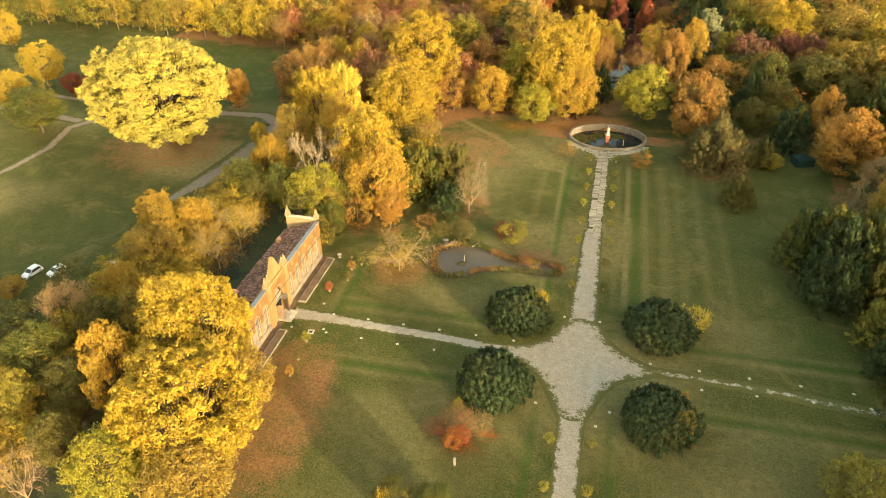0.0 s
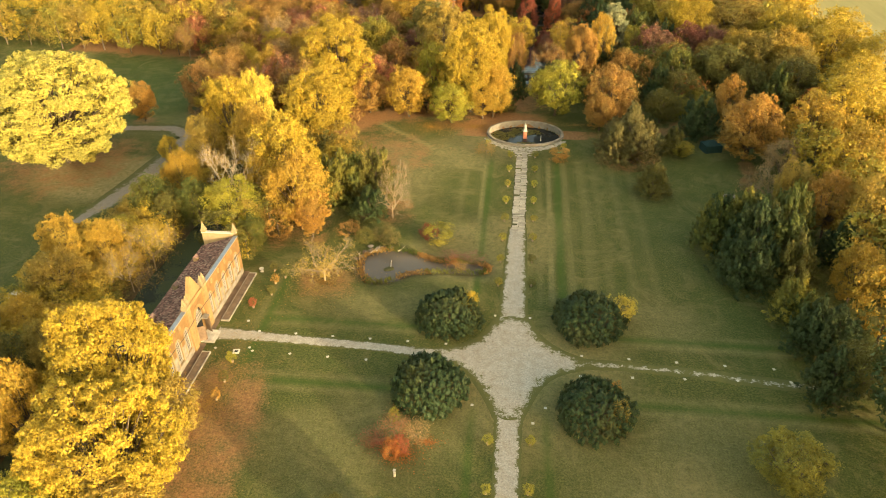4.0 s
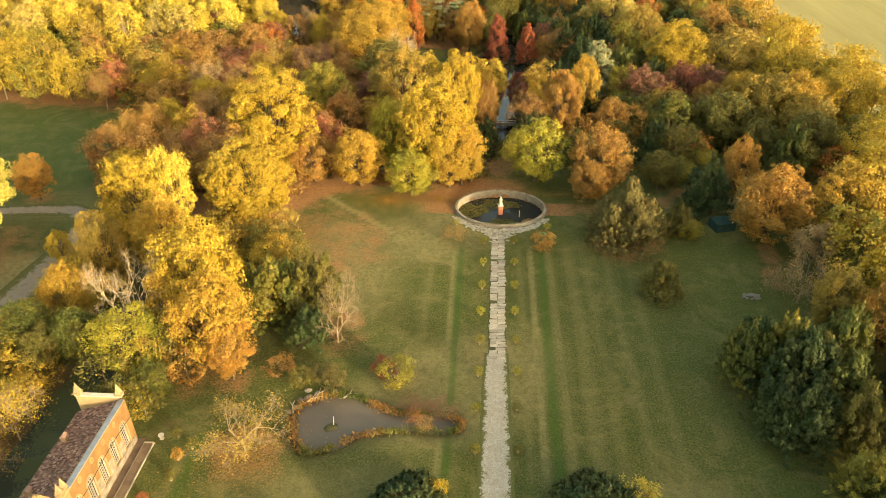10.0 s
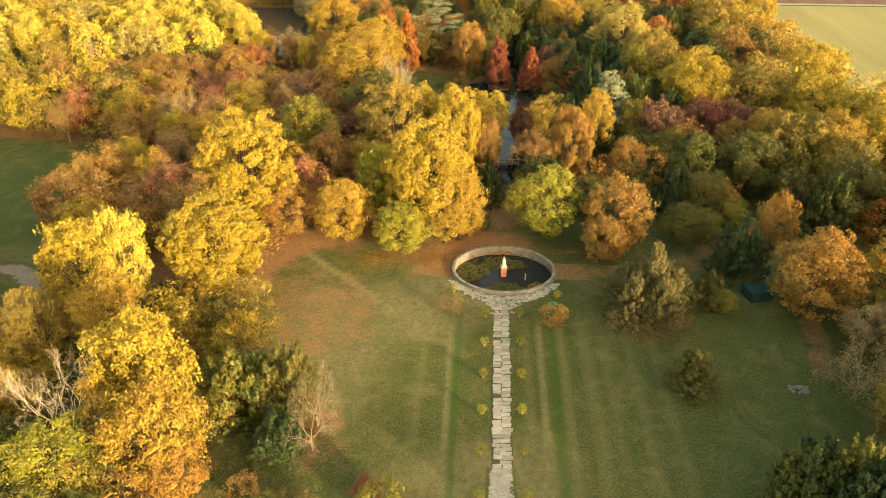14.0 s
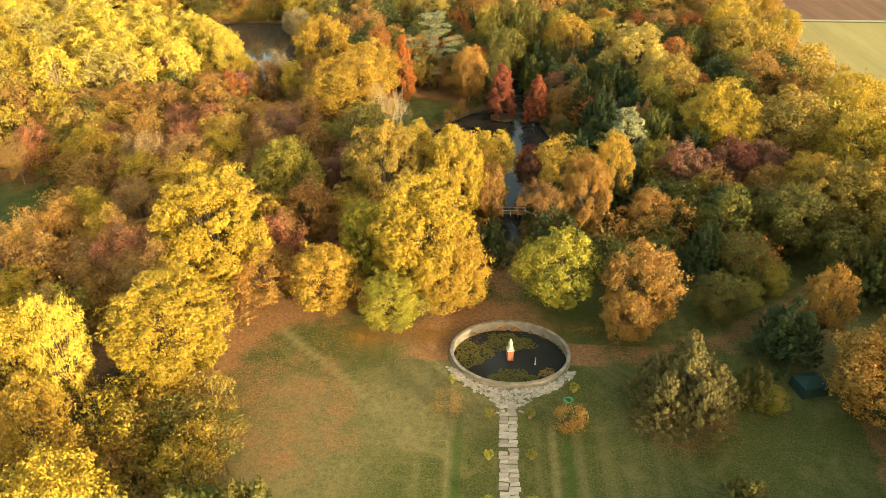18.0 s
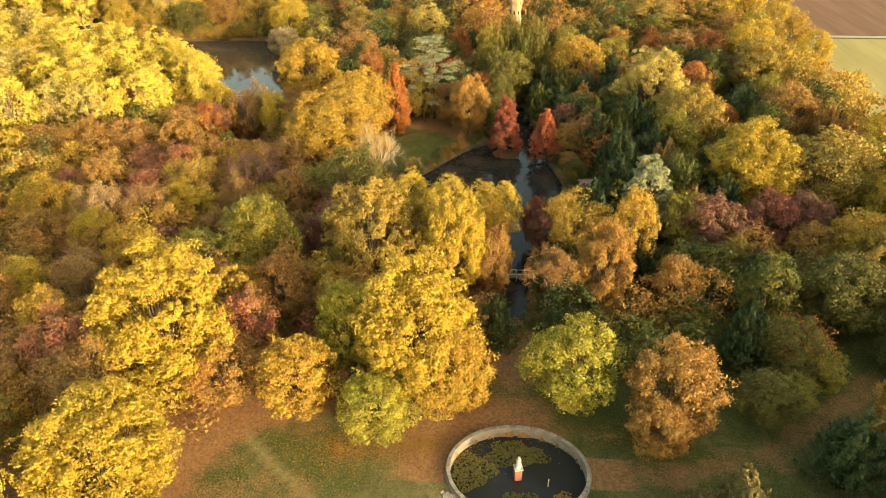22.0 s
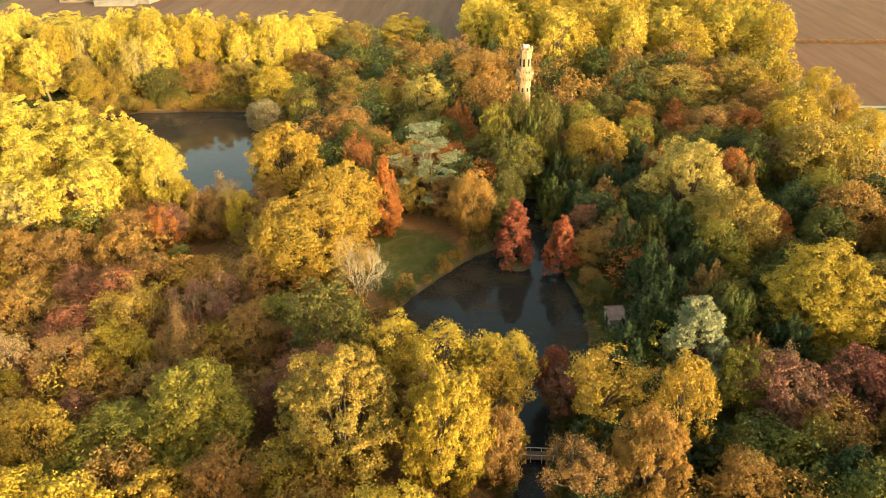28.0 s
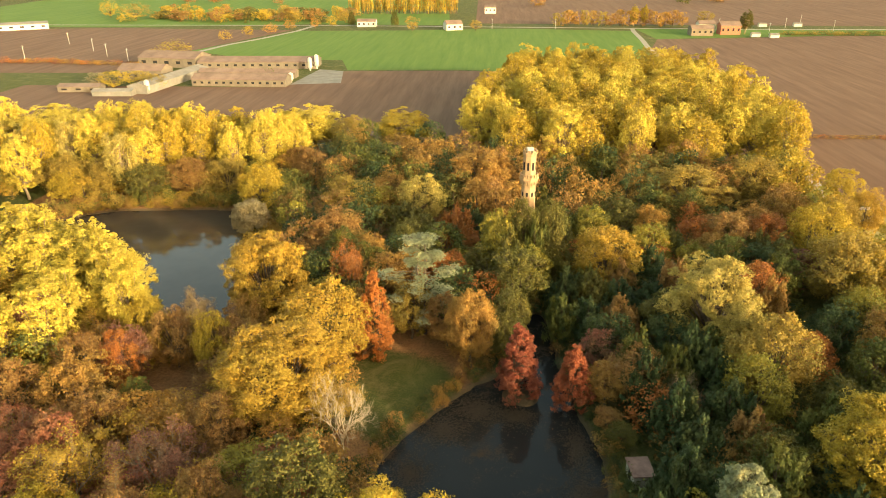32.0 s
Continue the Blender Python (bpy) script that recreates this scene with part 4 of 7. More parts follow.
tree("round", "brown", 65.1, 379.3, 17, 8.7)
tree("round", "rust", 77.3, 381.3, 16, 7.9)
tree("round", "gold", 88.6, 374.7, 22, 8.4)
tree("conif", "darkgreen", -12.3, 389.8, 13, 6.8)
tree("round", "olive", -6.4, 358.3, 14, 6.5)
tree("round", "olivegold", 4.2, 352.1, 17, 6.6)
tree("conif", "darkgreen", 38.2, 358.3, 14, 5.8)
tree("conif", "darkgreen", 14.1, 344.3, 13, 6.0)
tree("conif", "darkgreen", 27.6, 339.0, 13, 6.6)
tree("conif", "moss", 27.2, 392.2, 13, 8.6)
tree("conif", "darkgreen", 52.9, 356.7, 13, 6.3)
tree("conif", "olive", 46.5, 375.4, 13, 5.9)
tree("round", "maroonpale", 80.6, 360.1, 14, 7.0)
tree("round", "dullgold", 98.6, 386.6, 20, 6.4)
tree("round", "gold", 88.9, 347.5, 20, 6.5)
tree("lime", "primrose", -121.0, 163.0, 30, 19.5)
tree("oak", "gold", -57.0, 209.0, 29, 11.5)
tree("oak", "gold", -55.5, 182.5, 22, 10.5)
tree("sparse", "orangebrown", -66.0, 198.0, 19, 7.5)
tree("sparse", "rustpink", -74.0, 205.0, 18, 7.0)
tree("oak", "gold", -15.0, 209.0, 28, 10.5)
tree("round", "amber", -8.0, 205.0, 18, 6.0)
tree("round", "lime", -20.0, 199.5, 13.5, 6.4)
tree("round", "lime", 10.6, 208.0, 18.5, 7.8)
tree("round", "orangebrown", 26.5, 203.0, 18, 7.4)
tree("round", "orangebrown", 23.5, 197.5, 11, 4.6)
tree("feather", "sage", 29.6, 179.5, 15.5, 9.2)
tree("oak", "gold", -57.0, 72.5, 27, 9.0)
tree("oak", "gold", -52.0, 60.0, 23, 9.6)
tree("round", "dullgold", -50.0, 68.5, 15, 6.0)
tree("round", "gold", -53.0, 143.5, 25, 7.6)
tree("round", "amber", -48.0, 134.5, 21, 6.4)
tree("round", "orange", -44.5, 131.0, 13, 4.6)
tree("round", "olivegold", -48.5, 237.5, 21, 8.0)
tree("round", "olive", 4.0, 363.0, 26, 5.5)
tree("round", "olivegold", -3.0, 361.0, 24, 6.0)
tree("round", "olive", 11.0, 362.0, 26, 6.0)
tree("conif", "moss", 6.5, 357.0, 22, 5.0)
tree("conif", "olive", 0.0, 356.0, 20, 5.0)
tree("poplar", "lemon", -97.0, 330.0, 24, 6.5)
tree("poplar", "lemon", -105.0, 339.0, 24, 6.5)
tree("poplar", "lemon", -114.0, 348.0, 24, 6.5)
tree("poplar", "lemon", -90.0, 323.0, 22, 6.0)
tree("round", "gold", -84.0, 318.0, 16, 5.5)
tree("round", "brown", -76.0, 314.0, 15, 5.5)
tree("sparse", "tan", -69.0, 315.0, 16, 5.0)
tree("round", "orangebrown", -62.0, 322.0, 15, 5.5)
tree("round", "gold", -66.0, 311.0, 17, 5.0)
tree("round", "maroonpale", -84.0, 307.0, 15, 6.0)
tree("round", "brown", -60.0, 313.0, 15, 6.0)
tree("conif", "darkgreen", 49.5, 132.0, 14, 6.5)
tree("conif", "moss", 54.5, 126.0, 14, 6.0)
tree("conif", "darkgreen", 47.5, 122.0, 11, 5.0)
tree("round", "olive", -1.0, 322.0, 13, 5.0)
tree("round", "brown", -15.0, 326.0, 15, 6.0)
tree("round", "dullgold", -24.0, 330.0, 16, 6.0)
tree("round", "orangebrown", -34.0, 326.0, 15, 6.0)
tree("round", "olive", -43.0, 322.0, 14, 6.0)
tree("round", "crimson", 7.2, 259.0, 13, 3.4)
tree("dead", "white", -64.0, 139.0, 21, 8.5)
tree("ragged", "gold", -13.0, 256.8, 19, 6.8)
tree("ragged", "gold", -4.6, 255.2, 18.5, 5.8)
tree("ragged", "gold", 14.5, 252.0, 16, 4.0)
tree("ragged", "amber", -2.6, 250.0, 16, 5.0)
tree("ragged", "gold", -0.6, 256.5, 18, 5.0)
tree("round", "amber", -2.6, 241.0, 14, 4.6)
tree("round", "maroonpale", 8.8, 254.0, 12, 4.0)
tree("ragged", "gold", -21.0, 260.0, 19, 6.4)
tree("bare", "tan", -28.5, 147.0, 13, 4.4)
tree("conif", "darkgreen", 25.0, 272.0, 14, 5.0)
tree("conif", "darkgreen", 26.0, 303.0, 15, 5.5)
tree("round", "orangebrown", 19.5, 306.0, 11, 4.6)
tree("round", "brown", 18.6, 297.0, 6, 3.0)
tree("round", "olive", 20.4, 292.0, 6, 2.8)
tree("conif", "darkgreen", 30.0, 293.0, 15, 6.0)
tree("round", "orangebrown", -9.0, 318.0, 20, 5.0)
tree("round", "olive", 0.0, 328.0, 16, 5.0)
tree("conif", "moss", 12.0, 330.0, 13, 4.5)
tree("conif", "darkgreen", 21.0, 265.0, 14, 5.5)
tree("conif", "darkgreen", 28.0, 275.0, 15, 6.0)
tree("conif", "moss", 27.0, 312.0, 15, 5.5)
tree("round", "brown", -24.0, 262.0, 13, 5.0)
tree("round", "amber", -20.0, 257.0, 14, 5.5)
tree("poplar", "lemon", 118.0, 520.0, 27, 7.0)
tree("round", "gold", 90.0, 262.0, 22, 9.0)
tree("round", "gold", 97.0, 238.0, 22, 8.5)
tree("round", "dullgold", 84.0, 226.0, 19, 7.5)
tree("round", "gold", 99.0, 290.0, 22, 9.0)
tree("round", "amber", 72.0, 246.0, 18, 7.0)
tree("round", "gold", 94.0, 206.0, 22, 8.5)
tree("round", "gold", 112.0, 415.0, 20, 6.5)
tree("round", "amber", 113.0, 398.0, 19, 6.0)
tree("round", "gold", 110.0, 372.0, 20, 6.5)


# ---- domed bushes round the crossing ----
tree("dome", "yew", -11.0, 104.6, 5.6, 5.8, label="dark green evergreen dome beside the gravel crossing", group="domes round the crossing")
tree("dome", "yew", 14.6, 105.8, 5.4, 6.3, label="dark green evergreen dome beside the gravel crossing", group="domes round the crossing")
tree("dome", "yew", -12.4, 85.2, 5.8, 6.2, label="dark green evergreen dome beside the gravel crossing", group="domes round the crossing")
tree("dome", "yew", 14.3, 82.6, 5.6, 5.8, label="dark green evergreen dome with yellowing sprays", group="domes round the crossing")
tree("shrub", "lemon", 20.8, 108.4, 4.8, 2.7)
tree("shrub", "dullgold", 17.6, 81.0, 5.6, 1.6)
tree("shrub", "gold", -7.2, 107.4, 5.2, 1.5)
tree("shrub", "orange", 17.6, 87.2, 3.4, 1.2)
tree("shrub", "red", -14.9, 72.4, 3.6, 1.5)
tree("shrub", "rust", -16.4, 71.6, 3.8, 1.4)
tree("low", "rustpink", -16.6, 75.8, 3.4, 2.6)
tree("low", "tan", -13.2, 75.6, 2.6, 2.4)
tree("low", "rustpink", -19.6, 74.4, 1.6, 2.2)
tree("shrub", "lime", -17.2, 78.6, 3.0, 0.9)
tree("round", "olive", -21.8, 58.0, 6.5, 3.0)
tree("round", "moss", -16.0, 58.6, 6.5, 2.8)
tree("shrub", "gold", -22.6, 57.0, 6.2, 1.0)
tree("shrub", "olivegold", -16.2, 131.8, 4.6, 3.6)
tree("shrub", "crimson", -18.4, 133.8, 3.0, 2.2)
tree("low", "orangebrown", -8.4, 178.4, 3.2, 2.7)
tree("shrub", "orangebrown", 11.2, 175.4, 4.0, 3.0)


# ---- fill of the wood, thinner and lower than the marked trees ----
fill = random.Random(11)
PALETTE_WEST = ["orangebrown", "orangebrown", "amber", "orange", "orange", "gold", "brown", "rustpink", "amber", "olivegold"]
PALETTE_EAST = ["olive", "moss", "darkgreen", "moss", "olive", "orangebrown", "darkgreen", "olive", "olivegold", "moss", "rust"]
PALETTE_EDGE = ["dullgold", "gold", "gold", "olivegold", "amber", "orange"]
PALETTE_POPLAR = ["gold", "lemon", "gold"]
GLADE = [(-27, 296), (-34, 300), (-37, 313), (-28, 320), (-18, 316), (-15, 308)]


def free_spot(x, y, r, need=0.62):
    for tx, ty, th, tr, _ in TREES:
        if abs(tx - x) < 16 and abs(ty - y) < 16 and math.hypot(tx - x, ty - y) < need * (tr + r):
            return False
    return True


WATERS = [(w, w[:, 0].min() - 3, w[:, 0].max() + 3, w[:, 1].min() - 3, w[:, 1].max() + 3) for w in (MOAT, POND, LAKE, NORTH_POND)]


def dry_land(x, y, gap):
    px, py = np.array([x]), np.array([y])
    return all(border(w, px, py)[0] > gap for w, x0, x1, y0, y1 in WATERS if x0 < x < x1 and y0 < y < y1) and not inside(GLADE, px, py)[0]


MASS = {}  # far trees and undergrowth that nobody could count, leaf by leaf, by colour


def add_mass(key, shape, colour, x, y, h, r):
    """Adds a tree to the joined woodland."""
    h0, r0, count, make = SHAPES[shape]
    if shape not in BUILT:
        BUILT[shape] = [make() for _ in range(count)]
    me = BUILT[shape][turns.randrange(count)][1]
    co = np.empty(len(me.vertices) * 3, np.float32)
    me.vertices.foreach_get("co", co)
    co = co.reshape(-1, 3) * np.array([r / r0, r / r0, h / h0])
    a = turns.uniform(0, 6.28)
    co = co @ np.array([[math.cos(a), math.sin(a), 0], [-math.sin(a), math.cos(a), 0], [0, 0, 1]]) + np.array([x, y, 0])
    MASS.setdefault(key, {}).setdefault(colour, []).append(co.reshape(-1, 3, 3))
    w = 0.018 * h
    stem = np.array([[(math.cos(t) * w + x, math.sin(t) * w + y, -0.3), (math.cos(t + 1.571) * w + x, math.sin(t + 1.571) * w + y, -0.3), (math.cos(t + 1.571) * w * 0.5 + x, math.sin(t + 1.571) * w * 0.5 + y, h * 0.6), (math.cos(t) * w * 0.5 + x, math.sin(t) * w * 0.5 + y, h * 0.6)] for t in (0, 1.571, 3.142, 4.712)])
    MASS[key].setdefault("bark", []).append(np.concatenate([stem[:, :3], stem[:, [0, 2, 3]]]))
    TREES.append((x, y, h, r, colour))


def finish_mass(key, label, category):
    """Joins the woodland into one object with a material for each colour."""
    order = list(MASS[key].items())
    groups = [np.concatenate(v) for _, v in order]
    me = quads_mesh(key, np.concatenate(groups))
    me.polygons.foreach_set("material_index", np.concatenate([np.full(len(g), i, np.int32) for i, g in enumerate(groups)]))
    for c, _ in order:
        me.materials.append(BARK if c == "bark" else LEAF[c])
    return tagged(new(key, me), label, category, kind="stuff")


def fill_wood(outline, palette, tries, h, r, shapes, need=0.62, gap=1.5, key=None):
    xs = [p[0] for p in outline]
    ys = [p[1] for p in outline]
    for _ in range(tries):
        x, y = fill.uniform(min(xs), max(xs)), fill.uniform(min(ys), max(ys))
        rr, hh = fill.uniform(*r), fill.uniform(*h)
        if inside(outline, np.array([x]), np.array([y]))[0] and free_spot(x, y, rr, need) and dry_land(x, y, gap):
            if key:
                add_mass(key, fill.choice(shapes), fill.choice(palette), x, y, hh, rr)
            else:
                tree(fill.choice(shapes), fill.choice(palette), round(x, 1), round(y, 1), hh, rr)


WEST_WOOD = [(-100, 246), (-101, 215), (-98, 195), (-78, 190), (-40, 204), (-10, 213), (-3, 226), (-4, 256), (-26, 262), (-30, 300), (-45, 330), (-62, 330), (-66, 290), (-80, 290), (-84, 318), (-130, 352), (-150, 262)]
EAST_WOOD = [(20, 215), (36, 212), (50, 217), (66, 227), (78, 222), (92, 180), (100, 200), (104, 300), (102, 380), (60, 400), (0, 390), (-40, 380), (-62, 350), (-45, 330), (0, 330), (12, 320), (24, 290), (9, 250), (8, 220)]
EAST_INNER = [(26, 285), (22, 262), (44, 258), (48, 330), (40, 352), (12, 350), (18, 318), (24, 300)]
EAST_EDGE = [(84, 190), (110, 230), (108, 300), (104, 380), (112, 440), (120, 480), (100, 470), (90, 400), (86, 300)]
NORTH_GROVE = [(-22, 500), (0, 455), (60, 452), (112, 450), (124, 500), (126, 580), (110, 640), (60, 660), (8, 640)]
NORTH_STRIP = [(-60, 420), (-30, 400), (0, 395), (60, 405), (112, 440), (60, 452), (0, 455), (-30, 480), (-70, 480), (-90, 430)]
NW_BANK = [(-260, 424), (-150, 417), (-96, 420), (-80, 470), (-150, 482), (-260, 480)]
NW_POPLARS = [(-300, 400), (-165, 392), (-130, 366), (-112, 352), (-86, 326), (-84, 306), (-120, 298), (-290, 298)]
NW_SOUTH = [(-290, 264), (-122, 256), (-103, 250), (-98, 290), (-84, 305), (-120, 298), (-290, 298)]
LAKE_EAST = [(-84, 380), (-66, 345), (-45, 335), (-38, 380), (-25, 400), (-60, 425), (-92, 430), (-95, 421), (-84, 400)]
MOAT_BANK = [(-77, 50), (-94, 50), (-92, 118), (-86, 150), (-86, 184), (-76, 184), (-76, 130)]
NORTH_OF_ORANGERY = [(-64, 119), (-58, 119), (-50, 128), (-42, 150), (-42, 172), (-60, 186), (-64, 150)]
SOUTH_WEST = [(-66, 20), (-110, 20), (-116, 60), (-98, 92), (-90, 118), (-84, 150), (-86, 180), (-75, 182), (-76, 130), (-77, 60)]
# trees out of view, added only to throw broken shade over the lawn
UNSEEN_SOUTH_EAST = [(56, -70), (54, 0), (55, 60), (58, 90), (74, 92), (78, 0), (78, -70)]
EAST_FRINGE = [(62, 100), (70, 150), (63, 180), (84, 190), (112, 190), (122, 100)]
for key, outline, colours, label in (("bank_bushes", NORTH_POND, ["olive", "brown", "moss", "orangebrown", "darkgreen", "darkgreen"], "low olive and brown bushes along the canal bank"), ("lake_bushes", LAKE, ["dullgold", "brown", "moss", "orangebrown", "amber", "olive"], "low brown and golden bushes along the lake bank")):
    size = np.linalg.norm(np.roll(outline, -1, axis=0) - outline, axis=1)
    for (x0, y0), (x1, y1), length in zip(outline, np.roll(outline, -1, axis=0), size):
        nx, ny = (y1 - y0) / length, (x0 - x1) / length
        if inside(outline, np.array([(x0 + x1) / 2 + nx * 0.5]), np.array([(y0 + y1) / 2 + ny * 0.5]))[0]:
            nx, ny = -nx, -ny
        for _ in range(int(length / (0.45 if outline is LAKE else 1.0)) + 1):
            u, d, rr = fill.uniform(0, 1), fill.uniform(0.3, 8.0 if outline is LAKE else 4.5), fill.uniform(1.4, 2.8) if outline is LAKE else fill.uniform(0.8, 1.7)
            x, y = x0 + (x1 - x0) * u + nx * d, y0 + (y1 - y0) * u + ny * d
            if dry_land(x, y, 0.1) and abs(y - 245.2) > 2.5:
                add_mass(key, "bankbush", fill.choice(colours), x, y, rr * fill.uniform(1.4, 2.4), rr)
    finish_mass(key, label, "bushes")
fill_wood(NW_BANK, ["lemon", "gold", "lemon", "palegold"], 210, (25, 31), (5.5, 7.5), ["farpoplar"], 0.56)
fill_wood(NW_POPLARS, ["lemon", "gold", "lemon", "palegold"], 300, (20, 26), (5.5, 7.5), ["farpoplar"], 0.55)
fill_wood(NORTH_GROVE, PALETTE_POPLAR, 460, (25, 33), (6.5, 9.0), ["farpoplar"], 0.5)
fill_wood(EAST_INNER, ["darkgreen", "moss", "darkgreen", "olive", "brown"], 260, (12, 17), (4.5, 6.5), ["conif", "conif", "mid"], 0.52)
fill_wood(EAST_WOOD, PALETTE_EAST, 320, (12, 18), (5, 7), ["mid", "mid", "conif", "mid"], 0.55)
fill_wood(WEST_WOOD, PALETTE_WEST, 320, (11, 17), (5, 7.2), ["mid", "mid", "round", "sparse", "mid"], 0.52)
FAR = "distant_woodland"
fill_wood(NW_SOUTH, ["olive", "moss", "gold", "olivegold", "olivegold", "dullgold", "gold"], 420, (13, 19), (5, 7), ["fill"], 0.5, key=FAR)
fill_wood(LAKE_EAST, ["olive", "darkgreen", "brown", "olivegold", "moss"], 160, (12, 18), (5, 7), ["fill"], 0.5, 0.5, FAR)
fill_wood(MOAT_BANK, ["gold", "dullgold", "gold", "amber", "olivegold", "gold"], 700, (4, 9), (2.6, 4.2), ["fill"], 0.38, 0.4, FAR)
fill_wood(NORTH_OF_ORANGERY, ["olive", "dullgold", "gold", "amber", "orangebrown"], 460, (5, 11), (3, 4.6), ["fill"], 0.38, 0.3, FAR)
fill_wood(NW_BANK, ["gold", "dullgold", "amber", "orangebrown", "olivegold"], 300, (8, 14), (4, 6), ["fill"], 0.36, 0.5, FAR)
fill_wood(NORTH_STRIP, ["olive", "moss", "darkgreen", "orangebrown", "orangebrown", "brown"], 380, (15, 21), (5, 7), ["fill"], 0.5, key=FAR)
fill_wood(EAST_EDGE, PALETTE_EDGE, 220, (15, 21), (5, 7), ["far"], 0.5, key=FAR)
fill_wood(EAST_WOOD, PALETTE_EAST, 500, (9, 14), (4, 6), ["fill"], 0.42, key=FAR)
fill_wood(WEST_WOOD, PALETTE_WEST, 500, (9, 14), (4, 6), ["fill"], 0.42, key=FAR)
fill_wood(SOUTH_WEST, ["olive", "dullgold", "brown", "amber", "moss"], 260, (7, 11), (3.5, 5), ["far"], 0.5, key=FAR)
fill_wood(UNSEEN_SOUTH_EAST, ["olive", "darkgreen", "dullgold", "brown"], 110, (17, 23), (5, 7.5), ["far"], 0.42, key=FAR)
fill_wood(EAST_FRINGE, ["gold", "dullgold", "amber", "olivegold"], 300, (14, 19), (5, 7), ["fill"], 0.5, key=FAR)
for zone in (WEST_WOOD, EAST_WOOD, NORTH_STRIP, EAST_EDGE):
    fill_wood(zone, ["olive", "brown", "moss", "orangebrown", "darkgreen"], 420, (3, 6), (2.4, 3.8), ["bushlet"], 0.3, 0.8, "undergrowth")
finish_mass(FAR, "dense mixed autumn wood in brown, olive and gold", "woodland")
finish_mass("undergrowth", "low olive and brown undergrowth beneath the trees", "undergrowth")


# ---- ground: one sheet to the horizon ----
def axis(lo, hi, step, fine, fine_step, far):
    a = list(np.arange(lo, fine[0], step)) + list(np.arange(fine[0], fine[1], fine_step)) + list(np.arange(fine[1], hi + step, step))
    up, s = [], step
    v = a[-1]
    while v < far:
        s *= 1.35
        v += s
        up.append(v)
    down, s, v = [], step, a[0]
    while v > -far:
        s *= 1.35
        v -= s
        down.append(v)
    return np.array(down[::-1] + a + up)


def make_ground():
    xs = axis(-176, 132, 1.5, (-13, 17), 0.6, 4300)
    ys = axis(-10, 440, 1.5, (181, 205), 0.6, 4300)
    X, Y = np.meshgrid(xs, ys)
    near = (X > -180) & (X < 140) & (Y > -15) & (Y < 445)
    x, y = X[near], Y[near]
    z = 0.05 * waves(x, y, 0.12, 3) * ease(70, 130, y)
    mud = np.zeros(len(x))
    for w, depth in ((MOAT, 1.6), (POND, 1.0), (LAKE, 1.6), (NORTH_POND, 1.4)):
        d = border(w, x, y) + 0.35 * waves(x, y, 0.9, 5)
        z = np.where(d < 1.5, np.minimum(z, -depth * ease(1.5, -1.6, d)), z)
        mud = np.maximum(mud, ease(2.2, 0.3, d) * (0.55 if w is POND else 1.0))
    isle = np.hypot((x - 1.5) / 4.0, (y - 308.5) / 3.2) + 0.15 * waves(x, y, 0.6, 8)
    z = np.where(isle < 1.4, np.maximum(z, 0.25 - 1.4 * ease(0.5, 1.4, isle)), z)
    cx, cy, a, b = BASIN
    e = np.hypot((x - cx) / (a - 0.5), (y - cy) / (b - 0.5))
    z = np.where(e < 1, -2.0, z)
    litter = ease(3.0, -6.0, border(WOODLAND, x, y)) * 0.75
    for tx, ty, h, r, colour in TREES:
        if h < 8 or ty < 70 or tx > 30 or colour in ("darkgreen", "moss", "yew", "lemon"):
            continue
        m = (abs(x - tx) < r * 2.2) & (abs(y - ty) < r * 2.2)
        d = np.hypot(x[m] - tx, y[m] - ty) / r
        litter[m] = np.maximum(litter[m], 0.5 * ease(1.5, 0.6, d + 0.2 * waves(x[m], y[m], 0.5, 9)))
    ring = np.hypot((x - cx) / (a + 9), (y - cy - 3) / (b + 6))
    litter = np.maximum(litter, 0.8 * ease(1.25, 0.75, ring + 0.1 * waves(x, y, 0.4, 4)) * (y > cy - 3))
    drift = np.hypot((x + 47) / 12, (y - 72) / 22) + 0.15 * waves(x, y, 0.3, 12)
    litter = np.maximum(litter, 0.62 * ease(1.35, 0.5, drift))
    drift = np.hypot((x + 36) / 20, (y - 176) / 24) + 0.15 * waves(x, y, 0.2, 13)
    litter = np.maximum(litter, 0.48 * ease(1.3, 0.4, drift))
    litter = litter * ease(0.0, 7.0, border(GLADE, x, y)) * ease(62, 40, x + 0.1 * (y - 190) + 40 * (y > 196))
    for (xa, ya), (xb, yb) in (((58, 164), (61, 178)), ((14, 194), (24, 193)), ((24, 193), (42, 199)), ((42, 199), (66, 217))):
        u = np.clip(((x - xa) * (xb - xa) + (y - ya) * (yb - ya)) / ((xb - xa) ** 2 + (yb - ya) ** 2), 0, 1)
        d = np.hypot(x - xa - u * (xb - xa), y - ya - u * (yb - ya)) + 0.8 * waves(x, y, 0.4, 17)
        litter = np.maximum(litter, 0.55 * ease(4.0, 1.0, d))
    dry_sunlit, lush = np.zeros(len(x)), np.zeros(len(x))

    def stripe(target, coord, at, width, other, lo, hi, power):
        wob = 0.25 * waves(x, y, 0.15, int(abs(at) * 7) + 1)
        s = power * ease(width, width * 0.3, abs(coord - at + wob)) * ease(lo - 3, lo + 3, other) * ease(hi + 3, hi - 3, other)
        target[:] = np.maximum(target, s)

